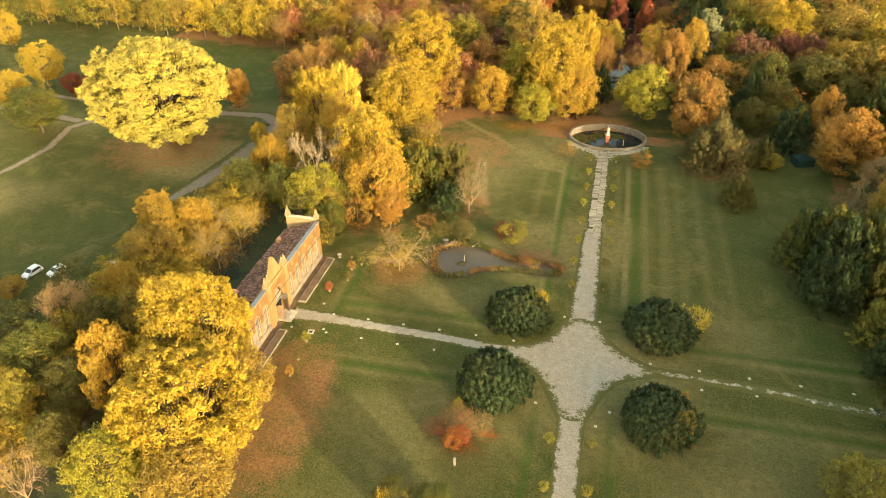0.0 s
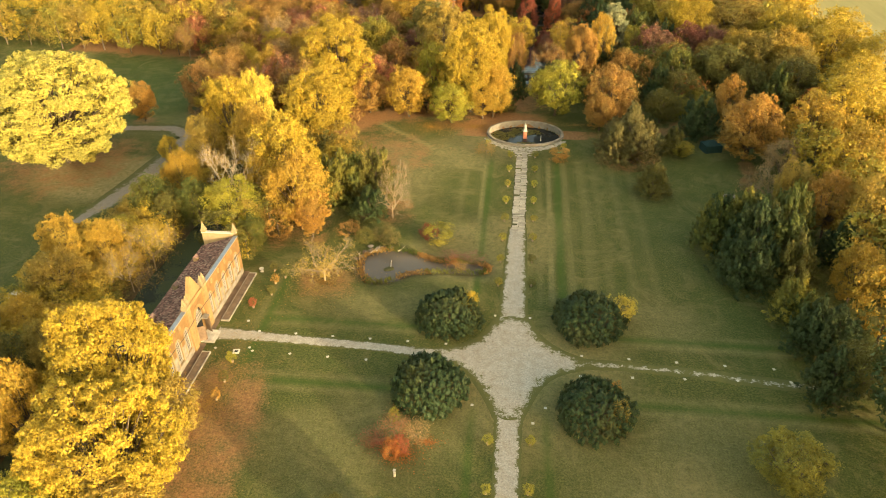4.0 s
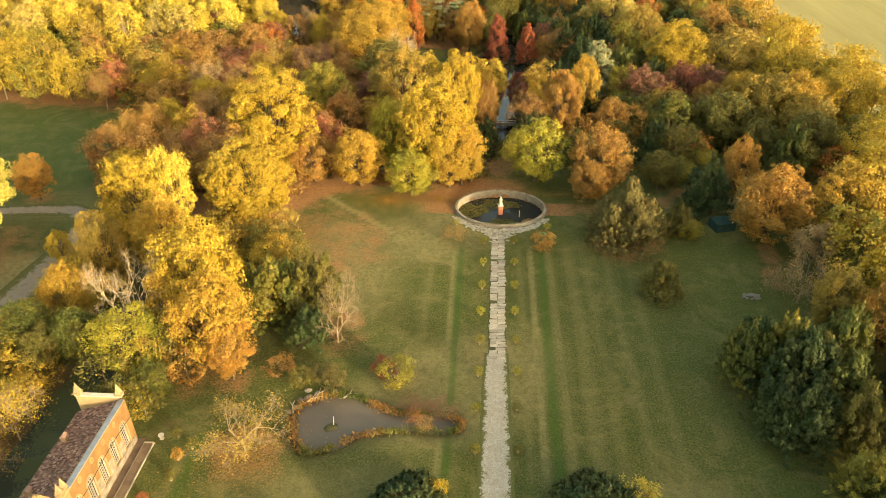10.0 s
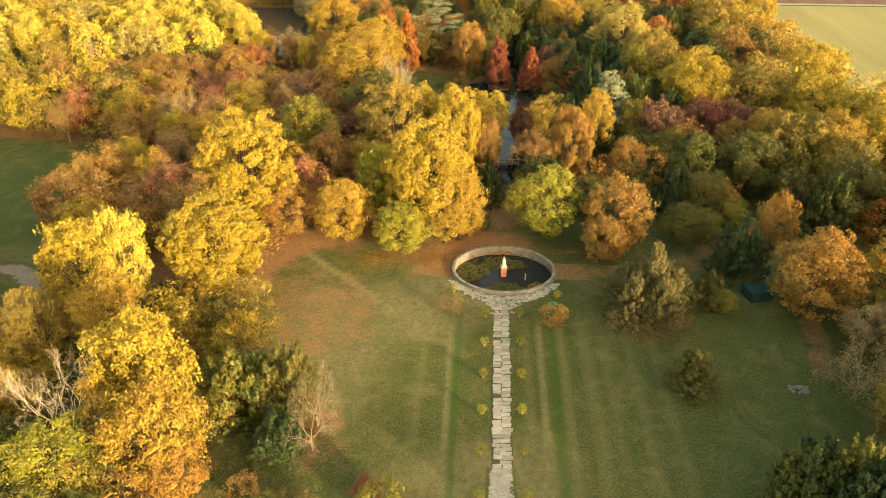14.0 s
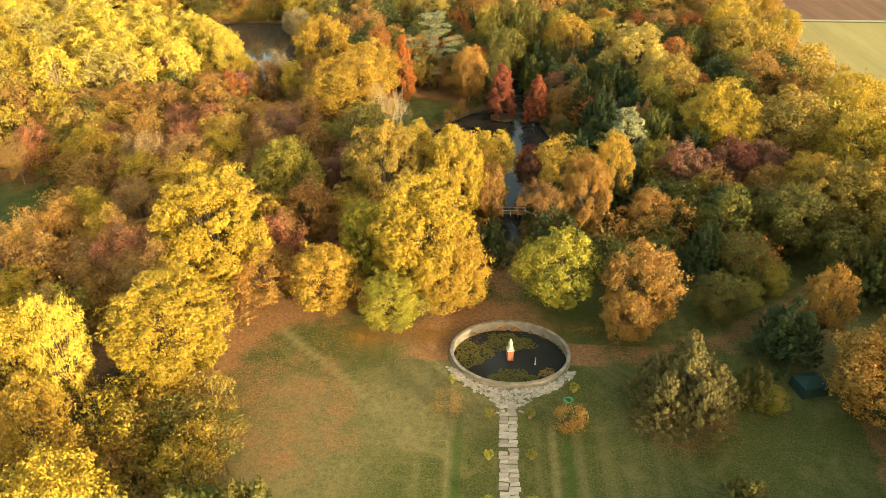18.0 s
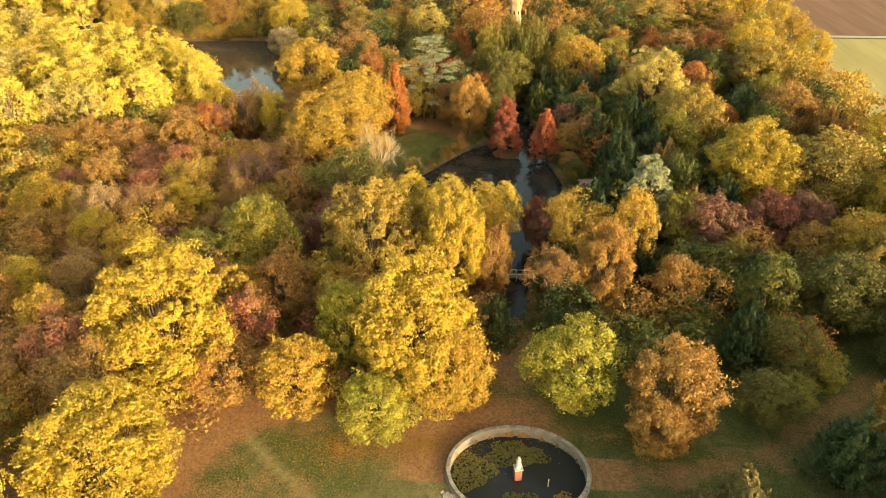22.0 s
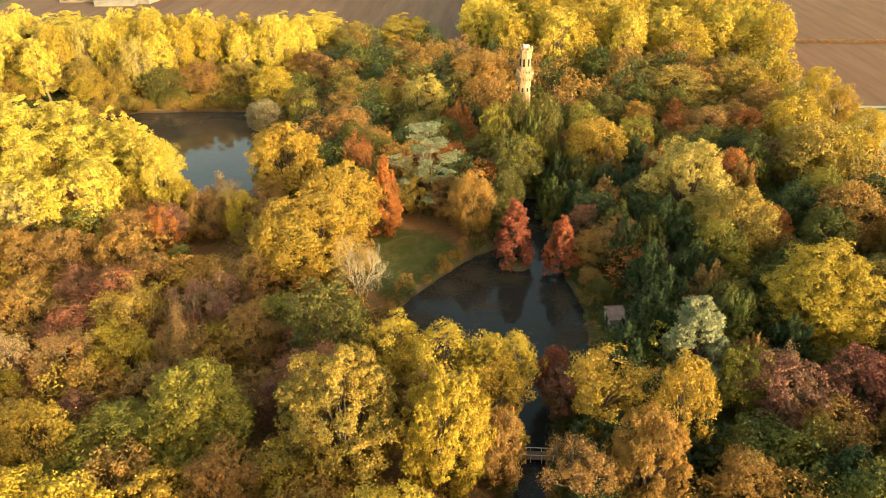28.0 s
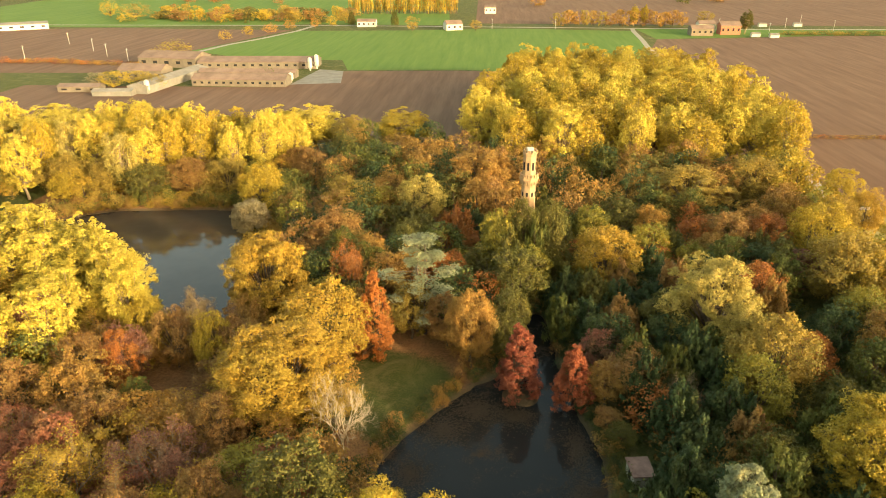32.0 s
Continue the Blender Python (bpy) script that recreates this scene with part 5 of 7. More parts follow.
    for at, w, p in ((-8.0, 0.9, 0.5), (8.3, 0.9, 0.55), (12.4, 1.2, 0.34), (16.4, 1.4, 0.26), (20.5, 1.2, 0.2), (24.5, 1.3, 0.22), (29.0, 1.4, 0.18), (6.0, 0.9, 0.24), (-13.0, 1.5, 0.2), (-18.0, 1.4, 0.16)):
        stripe(dry_sunlit, x, at, w, y, 112, 176, p)
    for at, w, p in ((-6.8, 1.1, 0.7), (10.4, 1.2, 0.7)):
        stripe(lush, x, at, w, y, 110, 176, p)
    for at, w, p in ((101.2, 1.0, 0.45), (87.9, 1.0, 0.4), (84.8, 1.2, 0.45), (103.8, 1.2, 0.3)):
        stripe(dry_sunlit, y, at, w, x, 13, 60, p)
        stripe(dry_sunlit, y, at - 0.6, w, x, -45, -12, p * 0.8)
    for at, w, p in ((102.6, 1.2, 0.7), (86.4, 1.2, 0.7)):
        stripe(lush, y, at, w, x, 13, 60, p)
        stripe(lush, y, at - 0.4, w, x, -45, -12, p)
    for at, w, p in ((-45.6, 1.2, 0.8),):
        stripe(lush, x, at, w, y, 70, 118, p)
    stripe(dry_sunlit, x, -47.6, 1.0, y, 70, 118, 0.4)
    for at, w, p in ((-5.0, 0.9, 0.6), (7.0, 0.9, 0.6)):
        stripe(lush, x, at, w, y, 40, 82, p)
    dry_sunlit = np.maximum(dry_sunlit, 0.5 * ease(0.25, 0.9, waves(x, y, 0.09, 21)) * (y > 60))
    # broad paler, browner patch on the lawn west of the paving
    patch = np.hypot((x + 31) / 15, (y - 166) / 24) + 0.2 * waves(x, y, 0.2, 33)
    dry_sunlit = np.maximum(dry_sunlit, 0.5 * ease(1.2, 0.3, patch))
    # low sunbeam across the lawn, painted into the ground colour as a pale streak
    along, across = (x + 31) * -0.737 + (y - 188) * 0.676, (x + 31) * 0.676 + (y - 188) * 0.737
    dry_sunlit = np.maximum(dry_sunlit, 0.75 * ease(1.3, 0.4, abs(across + 0.3 * waves(x, y, 0.4, 40))) * ease(21, 14, abs(along)))
    patch = np.hypot((x + 108) / 22, (y - 156) / 13) + 0.15 * waves(x, y, 0.15, 31)
    dry_sunlit = np.maximum(dry_sunlit, 0.9 * ease(1.2, 0.7, patch))
    for qx, qy, rx, ry in ((-24, 74, 22, 15), (30, 74, 18, 14), (-27, 108, 16, 8), (28, 108, 14, 8)):
        patch = np.hypot((x - qx) / rx, (y - qy) / ry) + 0.25 * waves(x, y, 0.18, int(qy) + 2)
        dry_sunlit = np.maximum(dry_sunlit, 0.34 * ease(1.1, 0.4, patch))
    lush = np.maximum(lush, ease(32, 46, x) * 0.12 * (y < 190))
    lush = np.maximum(lush, ease(-98, -108, x) * 0.3 * (y > 186))
    Z = np.zeros(X.shape)
    Z[near] = z
    ny, nx = X.shape
    me = bpy.data.meshes.new("ground")
    co = np.stack([X, Y, Z], -1).reshape(-1, 3).astype(np.float32)
    idx = np.arange(ny * nx).reshape(ny, nx)
    q = np.stack([idx[:-1, :-1], idx[:-1, 1:], idx[1:, 1:], idx[1:, :-1]], -1).reshape(-1, 4)
    me.vertices.add(len(co))
    me.vertices.foreach_set("co", co.ravel())
    me.loops.add(q.size)
    me.loops.foreach_set("vertex_index", q.ravel().astype(np.int32))
    me.polygons.add(len(q))
    me.polygons.foreach_set("loop_start", np.arange(0, q.size, 4, dtype=np.int32))
    me.polygons.foreach_set("use_smooth", np.ones(len(q), bool))
    me.update(calc_edges=True)
    for name, v in (("litter", litter), ("mud", mud), ("dry_sunlit", dry_sunlit), ("lush", lush)):
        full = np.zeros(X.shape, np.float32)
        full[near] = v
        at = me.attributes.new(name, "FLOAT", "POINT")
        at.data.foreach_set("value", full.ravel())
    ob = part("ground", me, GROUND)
    return tagged(ob, "mown lawn with drifts of fallen autumn leaves", "ground", kind="structure")


make_ground()


def sheet(name, outline, z, material, label, category):
    """A level sheet of water or tilled land."""
    ob = part(name, mesh_of(name, [(x, y, z) for x, y in outline], [range(len(outline))]), material)
    return tagged(ob, label, category, kind="structure")


def grown(points, d):
    """An outline moved outward by d."""
    p = np.asarray(points, float)
    t = np.roll(p, -1, axis=0) - np.roll(p, 1, axis=0)
    nrm = np.stack([t[:, 1], -t[:, 0]], 1)
    nrm /= np.linalg.norm(nrm, axis=1, keepdims=True) + 1e-9
    area = 0.5 * np.sum(p[:, 0] * np.roll(p[:, 1], -1) - np.roll(p[:, 0], -1) * p[:, 1])
    return p + nrm * d * (1 if area > 0 else -1)


sheet("moat_water", grown(MOAT, 0.8), -0.75, WATER, "dark still moat water behind the orangery", "water")
sheet("pond_water", grown(POND, 0.8), -0.45, WATER_POND, "muddy grey pond water between grassy banks", "water")
sheet("lake_water", grown(LAKE, 0.8), -0.65, WATER_LAKE, "dark lake water mirroring the trees", "water")
sheet("canal_water", grown(NORTH_POND, 0.8), -0.6, WATER_LEAFY, "dark canal water strewn with fallen leaves", "water")


# ---- gravel paths ----
def ribbon(name, line, material, label, rough=0.0):
    """A path along (x, y, width) stations, ragged at its edges, a little above the lawn."""
    pts = []
    for (x0, y0, w0), (x1, y1, w1) in zip(line, line[1:]):
        k = max(2, int(math.hypot(x1 - x0, y1 - y0) / 0.7))
        pts += [(x0 + (x1 - x0) * i / k, y0 + (y1 - y0) * i / k, w0 + (w1 - w0) * i / k) for i in range(k)]
    pts.append(line[-1])
    p = np.array(pts)
    t = np.gradient(p[:, :2], axis=0)
    t /= np.linalg.norm(t, axis=1, keepdims=True)
    nrm = np.stack([-t[:, 1], t[:, 0]], 1)
    offs = (-0.62, -0.5, -0.25, 0, 0.25, 0.5, 0.62)
    edge = (1.4, 0.80, 0.36, 0.18, 0.36, 0.80, 1.4)
    verts, att = [], []
    r = random.Random(5)
    for i in range(len(p)):
        for o, e in zip(offs, edge):
            q = p[i, :2] + nrm[i] * o * (p[i, 2] + r.uniform(-0.15, 0.15))
            verts.append((q[0], q[1], 0.05 - (0.045 if abs(o) > 0.6 else 0.0)))
            att.append(e + rough)
    k = len(offs)
    faces = [(i * k + j, i * k + j + 1, (i + 1) * k + j + 1, (i + 1) * k + j) for i in range(len(p) - 1) for j in range(k - 1)]
    me = mesh_of(name, verts, faces, True)
    a = me.attributes.new("edge", "FLOAT", "POINT")
    a.data.foreach_set("value", att)
    return tagged(part(name, me, material), label, "path", kind="structure")


ribbon("path_main", [(0.9, 20, 3.2), (0.85, 66, 3.3), (0.7, 82, 3.7), (0.75, 106, 4.6), (0.8, 112, 4.4), (0.85, 130, 3.9), (0.95, 140, 3.5)], GRAVEL, "pale gravel path running straight through the lawn")
ribbon("path_west", [(-53.5, 97.0, 3.4), (-48, 96.9, 2.8), (-42, 96.7, 2.3), (-24, 96.1, 2.0), (-11, 95.1, 2.3)], GRAVEL, "narrow pale gravel path to the orangery door")
ribbon("path_east", [(10, 95.2, 2.6), (20, 95.2, 1.9), (31, 94.7, 2.0), (44, 93.4, 2.2), (60, 92.5, 2.4)], GRAVEL, "faint gravel path half lost in the grass", 0.52)
ribbon("track_west", [(-160, 118, 2.4), (-154, 139, 2.6), (-153, 153, 2.8), (-157, 167, 3.4), (-152, 175, 4.5), (-134, 182, 4.5), (-118, 187, 4.5), (-103, 188, 5), (-96, 183, 6.5), (-95, 170, 8), (-96, 155, 8), (-99, 143, 6), (-102, 132, 3)], TRACK, "worn earth track across the western meadow", 0.2)
ribbon("track_far", [(-215, 178, 4), (-180, 176, 4), (-157, 172, 4)], TRACK, "worn earth track across the western meadow", 0.2)
ribbon("track_north", [(-200, 192, 3), (-176, 189, 3), (-158, 187, 3)], TRACK, "worn earth track across the western meadow", 0.2)


def crossing():
    outline = smooth_outline([(-13, 96.2), (-7.6, 97.6), (-4.2, 100.3), (-1.7, 107), (3.2, 107), (5.4, 101.3), (8.4, 98.2), (13, 96), (13, 93.9), (8.2, 92.2), (5.4, 89), (3.6, 84.5), (2.4, 81), (-1.0, 81), (-2.6, 85.3), (-5.2, 90.2), (-8.2, 93.2), (-13, 94.1)])
    c = np.array([0.8, 94.8])
    verts, att = [], []
    k = len(outline)
    for s, e in ((1.12, 1.4), (1.0, 0.85), (0.82, 0.5), (0.45, 0.14), (0.1, 0.05)):
        for p in outline:
            q = c + (p - c) * s
            verts.append((q[0], q[1], 0.058 - (0.052 if s > 1 else 0)))
            att.append(e)
    faces = [(j * k + i, j * k + (i + 1) % k, (j + 1) * k + (i + 1) % k, (j + 1) * k + i) for j in range(4) for i in range(k)]
    faces.append(range(4 * k, 5 * k))
    me = mesh_of("path_crossing", verts, faces, True)
    a = me.attributes.new("edge", "FLOAT", "POINT")
    a.data.foreach_set("value", att)
    tagged(part("path_crossing", me, GRAVEL), "star-shaped pale gravel crossing of the paths", "path", kind="structure")


crossing()


# ---- orangery ----
def arch_outline(w, h, steps=7):
    """A pointed arch, w wide and h high, in its own plane from the foot's middle."""
    spring = h - w * 0.95
    pts = [(-w / 2, 0), (w / 2, 0), (w / 2, spring)]
    for i in range(1, steps):
        t = i / steps
        pts.append((w / 2 * math.cos(t * math.pi / 2) ** 0.9, spring + (h - spring) * math.sin(t * math.pi / 2)))
    pts.append((0, h))
    left = [(-x, z) for x, z in pts[2:-1]]
    return pts + left[::-1]


def wall_plane_prism(outline, x0, x1):
    """A body over an outline given as (y, z), from x0 to x1."""
    bm = bmesh.new()
    a = [bm.verts.new((x0, y, z)) for y, z in outline]
    b = [bm.verts.new((x1, y, z)) for y, z in outline]
    k = len(outline)
    bm.faces.new(a[::-1])
    bm.faces.new(b)
    for i in range(k):
        bm.faces.new((a[i], a[(i + 1) % k], b[(i + 1) % k], b[i]))
    bmesh.ops.recalc_face_normals(bm, faces=bm.faces)
    return bm


def ring_prism(outer, inner, x0, x1):
    """A frame between two outlines with as many points each."""
    bm = bmesh.new()
    k = len(outer)
    v = [[bm.verts.new((x, y, z)) for y, z in o] for x in (x0, x1) for o in (outer, inner)]
    for i in range(k):
        j = (i + 1) % k
        bm.faces.new((v[2][i], v[2][j], v[3][j], v[3][i]))
        bm.faces.new((v[0][i], v[1][i], v[1][j], v[0][j]))
        bm.faces.new((v[0][i], v[0][j], v[2][j], v[2][i]))
        bm.faces.new((v[1][j], v[1][i], v[3][i], v[3][j]))
    return bm


FX, Y0, Y1, MID = -55.5, 74.7, 117.1, 95.9  # front plane, ends and middle of the orangery
orangery = empty("orangery", -59, MID, 0, 0, "long orange plaster orangery with arched windows beside the moat", "building")


def at_orangery(name, data, mat, label="", parent=None):
    ob = part(name, data, mat, parent or orangery, label)
    if parent is None:
        ob.matrix_parent_inverse = Matrix.Translation((59, -MID, 0))
    return ob


def facade():
    """The front wall: strips round each opening, so that the openings go through."""
    bm = bmesh.new()
    spots = [MID + s * (5.35 + 3.32 * i) for s in (-1, 1) for i in range(5)]
    opens = sorted([(y, 1.75, 1.2, 6.0) for y in spots] + [(MID, 3.6, 0.0, 6.6)])
    x0, x1, top = FX - 0.6, FX, 8.6
    y = Y0
    for c, w, lo, hi in opens:
        box(bm, x0, y, 0, x1, c - w / 2, top)
        if lo > 0:
            box(bm, x0, c - w / 2, 0, x1, c + w / 2, lo)
        box(bm, x0, c - w / 2, hi, x1, c + w / 2, top)
        out = arch_outline(w, hi - lo)
        k = len(out) // 2 + 1
        for side in (-1, 1):  # spandrels that turn the square head into a pointed one
            curve = [(p[0], p[1]) for p in out if p[0] * side >= -1e-6 and p[1] >= hi - lo - w * 0.95 - 1e-6]
            curve.sort(key=lambda p: p[1])
            for (ya, za), (yb, zb) in zip(curve, curve[1:]):
                if abs(zb - za) < 1e-5:
                    continue
                f = [(c + ya, lo + za), (c + side * w / 2, lo + za), (c + side * w / 2, lo + zb), (c + yb, lo + zb)]
                a = [bm.verts.new((x0, p, q)) for p, q in f]
                b = [bm.verts.new((x1, p, q)) for p, q in f]
                bm.faces.new(b)
                bm.faces.new(a[::-1])
                bm.faces.new((a[0], a[3], b[3], b[0]))
        y = c + w / 2
    box(bm, x0, y, 0, x1, Y1, top)
    bmesh.ops.recalc_face_normals(bm, faces=bm.faces)
    at_orangery("front_wall", bm, PLASTER_ORANGE, "weathered orange plaster front")
    return spots


def window(y, w, lo, h, name="window"):
    """An arched window set back in the wall: surround, glass and glazing bars."""
    out = arch_outline(w, h)
    win = at_orangery(name, ring_prism([(y + p * 1.26, lo - 0.05 + q * 1.06) for p, q in out], [(y + p * 0.98, lo + q) for p, q in out], FX - 0.05, FX + 0.09), PLASTER_CREAM, "cream pointed-arch surround")
    glass = part("pane", wall_plane_prism([(y + p * 0.99, lo + q * 0.99) for p, q in out], FX - 0.34, FX - 0.30), GLASS, win)
    glass.visible_shadow = False
    bars = bmesh.new()
    for i in (-1.5, -0.5, 0.5, 1.5):
        yy = y + i * w / 4
        top = lo + h - abs(i) * 0.42 - 0.35
        box(bars, FX - 0.28, yy - 0.03, lo, FX - 0.20, yy + 0.03, top)
    z = lo + 0.45
    while z < lo + h - 0.5:
        half = w / 2 * min(1.0, max(0.2, (lo + h - z) / (w * 0.95)) ** 0.6)
        box(bars, FX - 0.29, y - half, z - 0.03, FX - 0.19, y + half, z + 0.03)
        z += 0.52
    part("lattice", bars, WHITE_FRAME, win)
    rim = ring_prism([(y + p * 1.0, lo + q) for p, q in out], [(y + p * 0.88, lo + 0.1 + q * 0.95) for p, q in out], FX - 0.32, FX - 0.16)
    part("window_frame", rim, WHITE_FRAME, win)
    return win


def obelisk(x, y, z, h, w, name="finial"):
    """A pyramid-shaped finial on a small block."""
    bm = boxes((x - w / 2, y - w / 2, z, x + w / 2, y + w / 2, z + 0.35), (x - w * 0.62, y - w * 0.62, z + 0.35, x + w * 0.62, y + w * 0.62, z + 0.47))
    base = [bm.verts.new((x + a * w * 0.46, y + b * w * 0.46, z + 0.47)) for a, b in ((-1, -1), (1, -1), (1, 1), (-1, 1))]
    tip = bm.verts.new((x, y, z + h))
    for i in range(4):
        bm.faces.new((base[i], base[(i + 1) % 4], tip))
    at_orangery(name, bm, PLASTER_CREAM, "cream pointed finial")


def orangery_parts():
    spots = facade()
    back = -62.6
    at_orangery("back_wall", boxes((back, Y0, -1.2, back + 0.5, Y1, 6.2)), PLASTER_ORANGE)
    for i, y in enumerate((Y0, Y1)):
        s = 1 if i else -1
        a, b = (y, y + 0.5) if s < 0 else (y - 0.5, y)
        bm = bmesh.new()
        prof = [(back, -1.2), (FX - 0.6, -1.2), (FX - 0.6, 9.3), (back, 9.3)]
        va = [bm.verts.new((p, a, q)) for p, q in prof]
        vb = [bm.verts.new((p, b, q)) for p, q in prof]
        bm.faces.new(va)
        bm.faces.new(vb[::-1])
        for j in range(4):
            bm.faces.new((va[j], vb[j], vb[(j + 1) % 4], va[(j + 1) % 4]))
        bmesh.ops.recalc_face_normals(bm, faces=bm.faces)
        at_orangery("end_wall", bm, PLASTER_CREAM, "cream end wall rising above the roof")
        at_orangery("wall_coping", boxes((back - 0.1, a - 0.1, 9.303, FX + 0.1, b + 0.1, 9.47)), STONE_PALE)
        for x in (back + 0.4, FX - 0.3):
            obelisk(x, y - s * 0.25, 9.47, 2.4, 0.9)
    for ya, yb in ((Y0 + 0.52, MID - 4.25), (MID + 4.25, Y1 - 0.52)):
        at_orangery("cornice", boxes((FX - 0.62, ya, 8.603, FX + 0.28, yb, 8.82)), PLASTER_CREAM)
        at_orangery("gutter", boxes((FX - 0.42, ya, 8.823, FX + 0.36, yb, 8.96)), LEAD, "grey sheet-metal gutter")
        at_orangery("plinth", boxes((FX + 0.003, ya, 0, FX + 0.16, yb, 1.15)), GREY_PLASTER, "worn grey plaster plinth")
    for y in spots:
        window(y, 1.75, 1.2, 4.8)
    gaps = [MID + s * (7.01 + 3.32 * i) for s in (-1, 1) for i in range(4)]
    for y in gaps:
        at_orangery("pier_patch", boxes((FX + 0.004, y - 0.72, 1.153, FX + 0.05, y + 0.72, 3.6)), GREY_PLASTER, "bare grey patch between windows")
        ring_o = [(y + 0.42 * math.cos(t), 7.5 + 0.55 * math.sin(t)) for t in np.arange(16) * math.pi / 8]
        ring_i = [(y + 0.25 * math.cos(t), 7.5 + 0.36 * math.sin(t)) for t in np.arange(16) * math.pi / 8]
        oval = at_orangery("oval_window", ring_prism(ring_o, ring_i, FX + 0.003, FX + 0.1), PLASTER_YELLOW, "small oval with a yellow rim")
        part("oval_panel", wall_plane_prism([(y + 0.27 * math.cos(t), 7.5 + 0.38 * math.sin(t)) for t in np.arange(16) * math.pi / 8], FX + 0.004, FX + 0.03), BRICK_RED, oval)
    # portal
    for s in (-1, 1):
        y = MID + s * 3.55
        at_orangery("pilaster", boxes((FX + 0.003, y - 0.62, 0, FX + 0.45, y - 0.05, 9.0), (FX + 0.003, y + 0.05, 0, FX + 0.45, y + 0.62, 9.0)), PLASTER_YELLOW, "yellow plaster pilaster")
        at_orangery("pilaster_cap", boxes((FX - 0.5, y - 0.8, 9.003, FX + 0.6, y + 0.8, 9.5), bevel=0.04), PLASTER_CREAM)
        for d in (-0.5, 0.5):
            obelisk(FX + 0.05, y + d, 9.5, 2.1, 0.72)
    at_orangery("portal_cornice", boxes((FX - 0.6, MID - 2.7, 8.603, FX + 0.4, MID + 2.7, 9.25)), PLASTER_YELLOW)
    gable = [(MID - 2.5, 9.253), (MID + 2.5, 9.253), (MID + 0.15, 13.3), (MID - 0.15, 13.3)]
    at_orangery("gable", wall_plane_prism(gable, FX - 0.55, FX + 0.1), PLASTER_YELLOW, "bright yellow pointed gable over the portal")
    out = arch_outline(3.6, 6.6, 8)
    at_orangery("portal_surround", ring_prism([(MID + p * 1.22, q * 1.07) for p, q in out], [(MID + p * 0.99, q) for p, q in out], FX - 0.05, FX + 0.2), PLASTER_YELLOW, "yellow portal arch")
    fan = at_orangery("fanlight", wall_plane_prism([(MID + p * 0.98, q) for p, q in out if q > 3.0] + [(MID - 1.76, 3.4), (MID + 1.76, 3.4)][::-1], FX - 0.36, FX - 0.32), GLASS)
    bars = bmesh.new()
    for i in range(-3, 4):
        box(bars, FX - 0.31, MID + i * 0.5 - 0.045, 3.3, FX - 0.22, MID + i * 0.5 + 0.045, 6.4 - abs(i) * 0.55)
    for z in (3.35, 3.95, 4.55, 5.15, 5.7):
        half = 1.75 * min(1.0, ((6.6 - z) / 3.4) ** 0.6)
        box(bars, FX - 0.32, MID - half, z - 0.05, FX - 0.21, MID + half, z + 0.05)
    part("lattice", bars, WHITE_FRAME, fan)
    for s in (-1, 1):
        leaf = boxes((0, 0, 0.05, 0.09, 1.5, 3.2), (0.09, 0.12, 0.3, 0.13, 1.38, 1.4), (0.09, 0.12, 1.6, 0.13, 1.38, 3.0))
        ob = at_orangery("door", leaf, WOOD, "grey wooden door leaf standing open")
        ob.matrix_basis = pose(FX + 0.02, MID + s * 1.78, 0.25, 0, 0, -62 if s < 0 else -118)
    # near-black panel painted in place of the unlit room behind the door
    at_orangery("door_recess", boxes((FX - 0.9, MID - 1.8, 0, FX - 0.62, MID + 1.8, 6.5)), DARK, "dark doorway")
    at_orangery("canopy", boxes((FX + 0.2, MID + 0.2, 3.9, FX + 1.3, MID + 1.6, 4.02)), GREY_PLASTER, "small flat ledge over the door")
    # roof, falling to the moat
    slope = (9.0 - 6.35) / (FX - 0.45 - back)
    bm = bmesh.new()
    pts = [(FX - 0.45, 8.72), (back - 0.45, 6.1), (back - 0.45, 5.95), (FX - 0.45, 8.55)]
    va = [bm.verts.new((p, Y0 + 0.5, q)) for p, q in pts]
    vb = [bm.verts.new((p, Y1 - 0.5, q)) for p, q in pts]
    bm.faces.new(va)
    bm.faces.new(vb[::-1])
    for j in range(4):
        bm.faces.new((va[j], vb[j], vb[(j + 1) % 4], va[(j + 1) % 4]))
    bmesh.ops.recalc_face_normals(bm, faces=bm.faces)
    roof = at_orangery("roof", bm, TILE, "red-brown tiled roof sloping down to the moat")
    r = np.random.RandomState(4)
    rows, cols = 17, 132
    co = []
    sx = (FX - 0.45 - back + 0.45) / rows
    for j in range(cols):
        y = Y0 + 0.55 + (Y1 - Y0 - 1.1) * (j + 0.5) / cols
        for i in range(rows):
            xa = FX - 0.47 - sx * i
            xb = xa - sx * 1.12
            za, zb = 8.76 - (FX - 0.45 - xa) * 2.62 / 7.1, 8.76 - (FX - 0.45 - xb) * 2.62 / 7.1
            e, w, lift = r.normal(0, 0.02), 0.145, 0.10 + r.uniform(0, 0.05)
            co.append([(xa, y - w + e, za), (xb, y - w + e, zb), (xb, y + e, zb + lift), (xa, y + e, za + lift * 0.8)])
            co.append([(xa, y + e, za + lift * 0.8), (xb, y + e, zb + lift), (xb, y + w + e, zb), (xa, y + w + e, za)])
    tagged(part("tiles", quads_mesh("tiles", np.array(co)), TILE_PIECES, roof), "rows of curved clay tiles", kind="stuff")
    for y in (110.3, 100.9, 91.5, 82.0):
        z = 6.5
        ch = at_orangery("chimney", boxes((-62.0, y - 0.4, z - 0.3, -61.2, y + 0.4, z + 1.05)), PLASTER_CREAM, "small plaster chimney")
        bm = bmesh.new()
